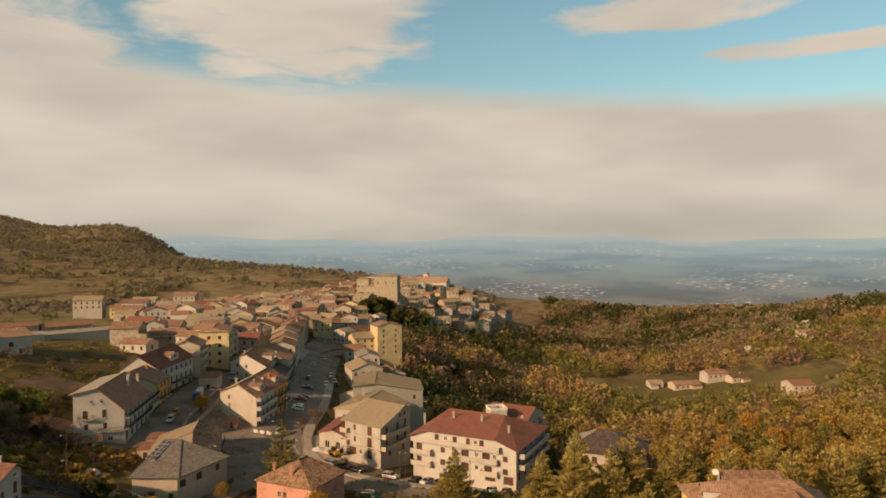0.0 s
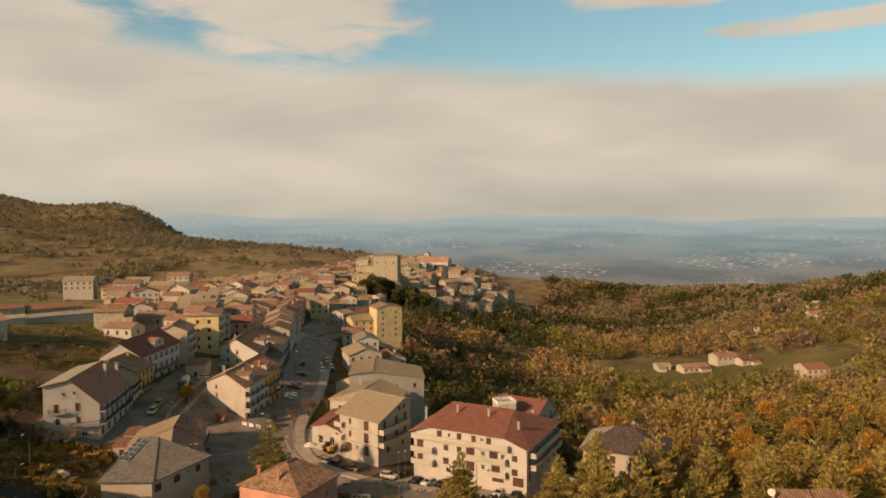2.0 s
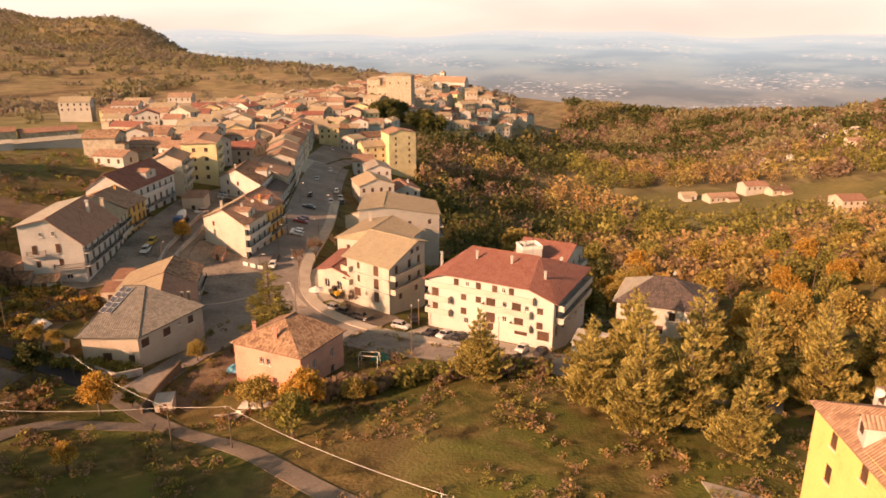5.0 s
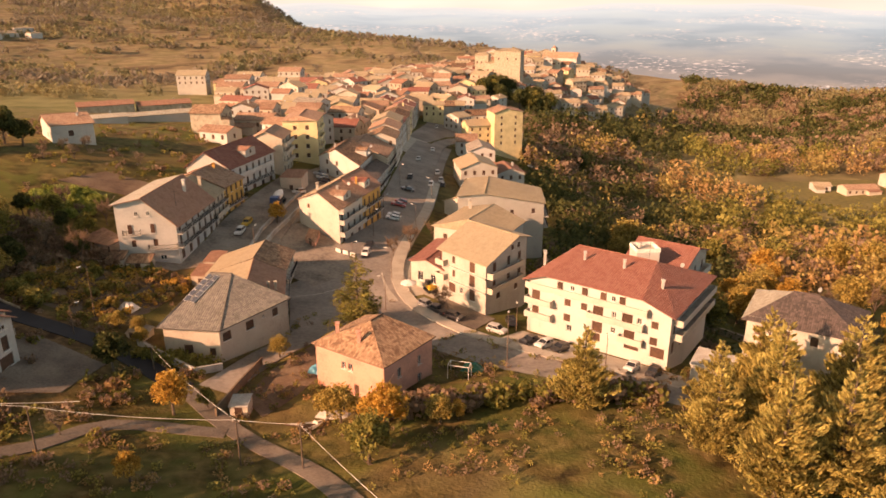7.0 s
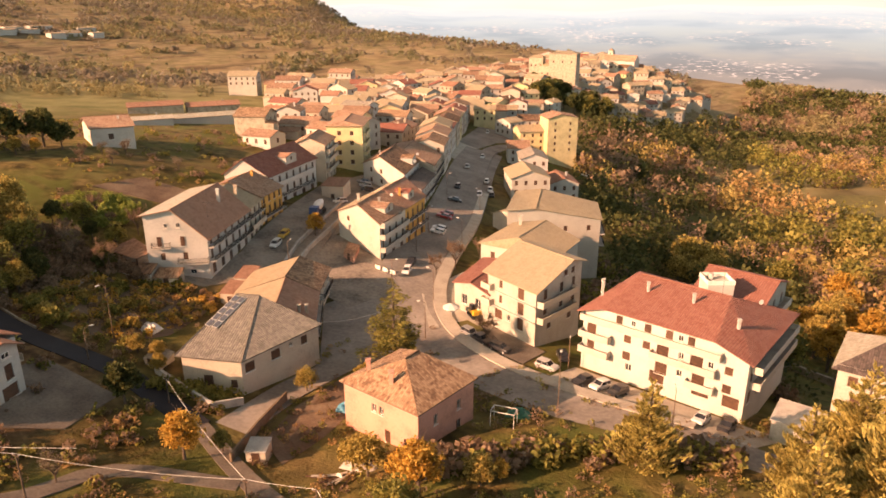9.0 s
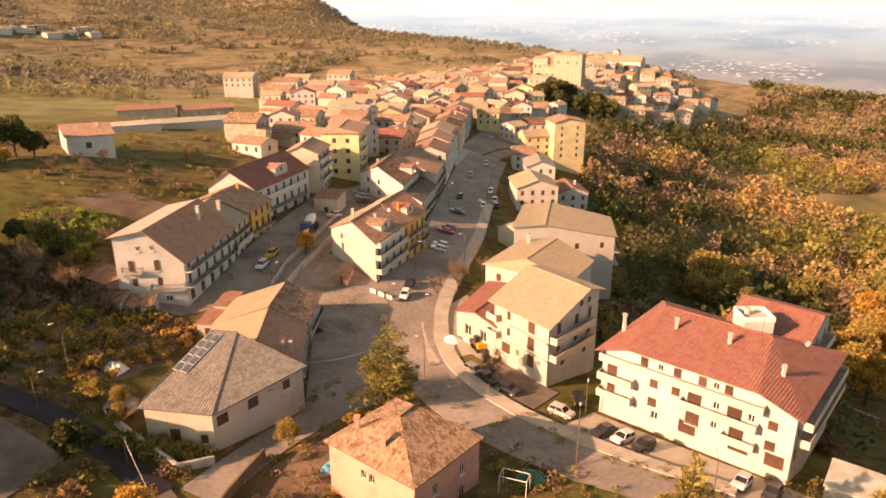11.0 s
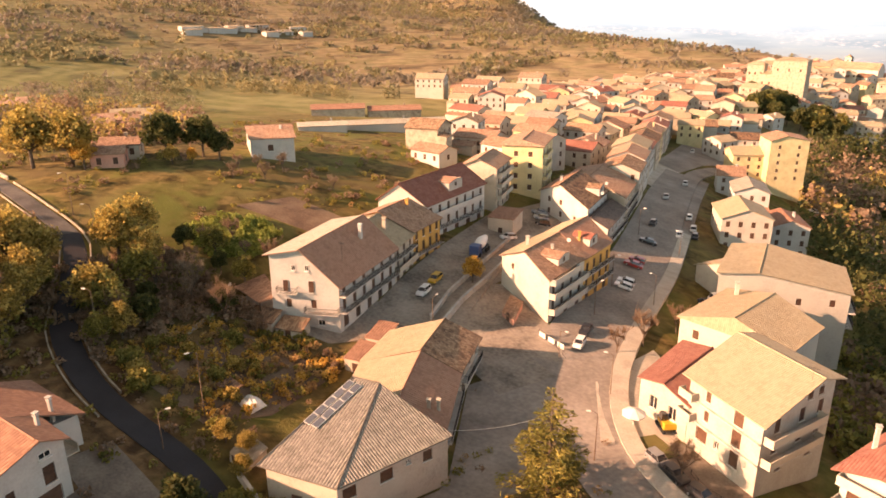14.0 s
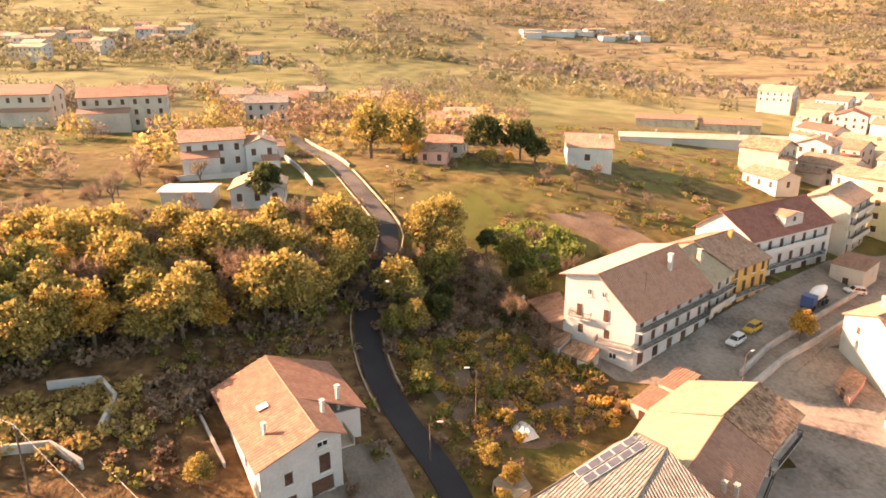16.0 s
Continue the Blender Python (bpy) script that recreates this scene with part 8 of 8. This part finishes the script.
def excavator(x, y, turn):
    """A small tracked digger: two crawlers, a house with its cab, boom, arm and bucket."""
    ob = thing("excavator", (x, y, g(x, y) + 0.2), "small yellow excavator parked beside the shop", "excavator", turn=turn)
    paint = CARCOLS["yellow"]
    for sy in (-0.85, 0.85):
        c = Shape()
        ring = [(1.35 * math.cos(a) + 0.35 * (1 if math.cos(a) > 0 else -1), 0.42 + 0.4 * math.sin(a)) for a in np.arange(12) * math.pi / 6 + 0.2]
        loft(c, [[(px, sy - 0.22, pz) for px, pz in ring], [(px, sy + 0.22, pz) for px, pz in ring]])
        part("crawler", c, TYRE, ob)
    body = Shape()
    loft(body, [[(-1.5, -0.95, 0.9), (-1.5, 0.95, 0.9), (-1.4, 0.85, 1.75), (-1.4, -0.85, 1.75)], [(1.0, -0.95, 0.9), (1.0, 0.95, 0.9), (1.0, 0.9, 1.5), (1.0, -0.9, 1.5)]])
    part("body", body, paint, ob)
    cab = Shape()
    loft(cab, [[(-0.3, 0.05, 1.5), (-0.3, 0.9, 1.5), (-0.2, 0.85, 2.6), (-0.2, 0.1, 2.6)], [(1.0, 0.05, 1.5), (1.0, 0.9, 1.5), (0.75, 0.85, 2.6), (0.75, 0.1, 2.6)]])
    part("cab", cab, GLASS, ob, "dark glazed cab")
    boom = Shape()
    boom.tube((0.9, -0.3, 1.4), (2.4, -0.3, 3.0), 0.2, 0.18, 6)
    boom.tube((2.4, -0.3, 3.0), (3.6, -0.3, 2.6), 0.18, 0.14, 6)
    arm = part("boom", boom, paint, ob)
    stick = Shape()
    stick.tube((3.6, -0.3, 2.6), (3.3, -0.3, 1.0), 0.14, 0.1, 6)
    part("stick", stick, paint, arm)
    bucket = Shape()
    loft(bucket, [[(3.0, -0.65, 1.1), (3.6, -0.65, 1.1), (3.5, -0.65, 0.5), (3.1, -0.65, 0.4)], [(3.0, 0.05, 1.1), (3.6, 0.05, 1.1), (3.5, 0.05, 0.5), (3.1, 0.05, 0.4)]])
    part("bucket", bucket, IRON, arm)


excavator(-39.6, 169.2, 130)
sunshade = thing("parasol", (-43.4, 166.4, g(-43.4, 166.4) + 0.25), "white canvas parasol standing on the forecourt", "parasol")
sh = Shape()
sh.tube((0, 0, -0.2), (0, 0, 2.6), 0.05, 0.04, 6)
part("pole", sh, FRAMEW, sunshade)
sh = Shape()
rim8 = [(1.7 * math.cos(a), 1.7 * math.sin(a), 2.1) for a in np.arange(8) * math.pi / 4]
for a, b in zip(rim8, rim8[1:] + rim8[:1]):
    sh.face([a, b, (0, 0, 2.75)])
    sh.face([b, a, (0, 0, 2.68)])
    sh.face([(a[0], a[1], a[2] - 0.2), (b[0], b[1], b[2] - 0.2), b, a])
part("canopy", sh, SHEETING, sunshade)
slab("corner_lawn", [(-43.4, 161.6), (-38.6, 158.6), (-36.0, 164.0), (-40.2, 166.6)], 0.3, MEADOW, "small lawn in front of the pale block", "lawn", 0.4)
lean_to("side_shed", [(-77.4, 124.0), (-73.6, 123.6), (-74.4, 127.6), (-78.6, 128.4)], 4.6, 4.2, SAND, PALETILE, "low shed with a pale sheet roof against the hip-roofed house")
stair_head = thing("roof_terrace", (2.2, 166.6, 11.0), "white roof terrace with a low parapet behind the red ridge", "roof terrace", turn=20)
sh = Shape()
sh.box((0, 0, 0.4), (4.2, 4.0, 1.8))
part("base", sh, WHITE, stair_head)
for cx, cy, sx, sy in ((0, -1.95, 4.4, 0.15), (0, 1.95, 4.4, 0.15), (-2.1, 0, 0.15, 3.7), (2.1, 0, 0.15, 3.7)):
    sh = Shape()
    sh.box((cx, cy, 1.65), (sx, sy, 0.7))
    part("parapet", sh, FRAMEW, stair_head)
sh = Shape()
sh.tube((-0.8, 0.6, 1.3), (-0.8, 0.6, 2.4), 0.42, 0.42, 12)
part("water_tank", sh, CONCRETE, stair_head)

# metal frame beside the green tarpaulin
fr = thing("frame_stand", (-23.2, 131.0, g(-23.2, 131.0)), "bare metal frame of a garden swing", "frame")
for sx in (-1.6, 1.6):
    for sy in (-1.0, 1.0):
        s = Shape()
        s.tube((sx, sy, -0.3), (sx, sy * 0.8, 2.2), 0.05, 0.05, 6)
        part("leg", s, FRAMEW, fr)
for a, b in (((-1.6, -0.8, 2.2), (1.6, -0.8, 2.2)), ((-1.6, 0.8, 2.2), (1.6, 0.8, 2.2)), ((-1.6, -0.8, 2.2), (-1.6, 0.8, 2.2)), ((1.6, -0.8, 2.2), (1.6, 0.8, 2.2))):
    s = Shape()
    s.tube(a, b, 0.05, 0.05, 6)
    part("rail", s, FRAMEW, fr)


def fence(name, pts, h, gap, label):
    ob = thing(name, (*pts[0], g(*pts[0])), label, "fence")
    o = Vector((*pts[0], g(*pts[0])))
    line = curve_points(pts, gap)
    for a, b in zip(line, line[1:]):
        za, zb = g(a.x, a.y), g(b.x, b.y)
        p = Shape()
        p.tube(Vector((a.x, a.y, za - 0.3)) - o, Vector((a.x, a.y, za + h)) - o, 0.04, 0.04, 6)
        part("post", p, IRON, ob)
        for f in (0.35, 0.95):
            r = Shape()
            r.tube(Vector((a.x, a.y, za + h * f)) - o, Vector((b.x, b.y, zb + h * f)) - o, 0.02, 0.02, 5)
            part("rail", r, IRON, ob)


fence("fence", [(-66.5, 181.5), (-61.5, 179), (-59.2, 177.0)], 1.2, 1.5, "iron fence round the corner garden")
fence("fence", [(-36, 163.6), (-31, 158.2), (-27, 157.2)], 1.0, 1.6, "low railing in front of the pale block")
fence("fence", [(11.5, 146), (15, 158)], 1.4, 2.0, "wire fence beside the apartments")
for i in range(3):
    s = Shape()
    s.box((0, 0, 0.55), (1.6, 0.06, 0.9))
    single("sign_board", s, FRAMEW, "plain white board fixed to the fence", "board", "boards", m=pose(-65.6 + i * 2.2, 180.9 - i * 0.9, g(-64, 180) + 0.2, 0, 0, -22))


def rocks(name, spots, label):
    """Weathered pale outcrops: many uneven lumps along a ridge."""
    rng = np.random.default_rng(77)
    s = Shape()
    for x, y, spread, n in spots:
        for k in range(n):
            px, py = x + rng.normal() * spread, y + rng.normal() * spread * 0.5
            r = rng.uniform(1.5, 4.5)
            base = Vector((px, py, g(px, py)))
            ring = [[base + Vector((math.cos(a) * r * f * rng.uniform(0.7, 1.2), math.sin(a) * r * f * rng.uniform(0.7, 1.2), h * r * rng.uniform(0.8, 1.2))) for a in np.arange(6) * math.pi / 3] for f, h in ((1.0, -0.3), (0.95, 0.6), (0.5, 1.1))]
            for lo, hi in zip(ring, ring[1:]):
                for i in range(6):
                    s.face([lo[i], lo[(i + 1) % 6], hi[(i + 1) % 6], hi[i]])
            s.face(ring[-1])
    single(name, s, ROCK, label, "rocks", kind="stuff")


rocks("rock_outcrop", [(283, 728, 22, 34), (230, 636, 20, 26), (172, 566, 12, 12), (330, 750, 18, 16)], "pale weathered rock outcrops along the wooded ridge")

for proto in PROTOS:
    for o in [*proto.children_recursive, proto]:
        bpy.data.objects.remove(o)
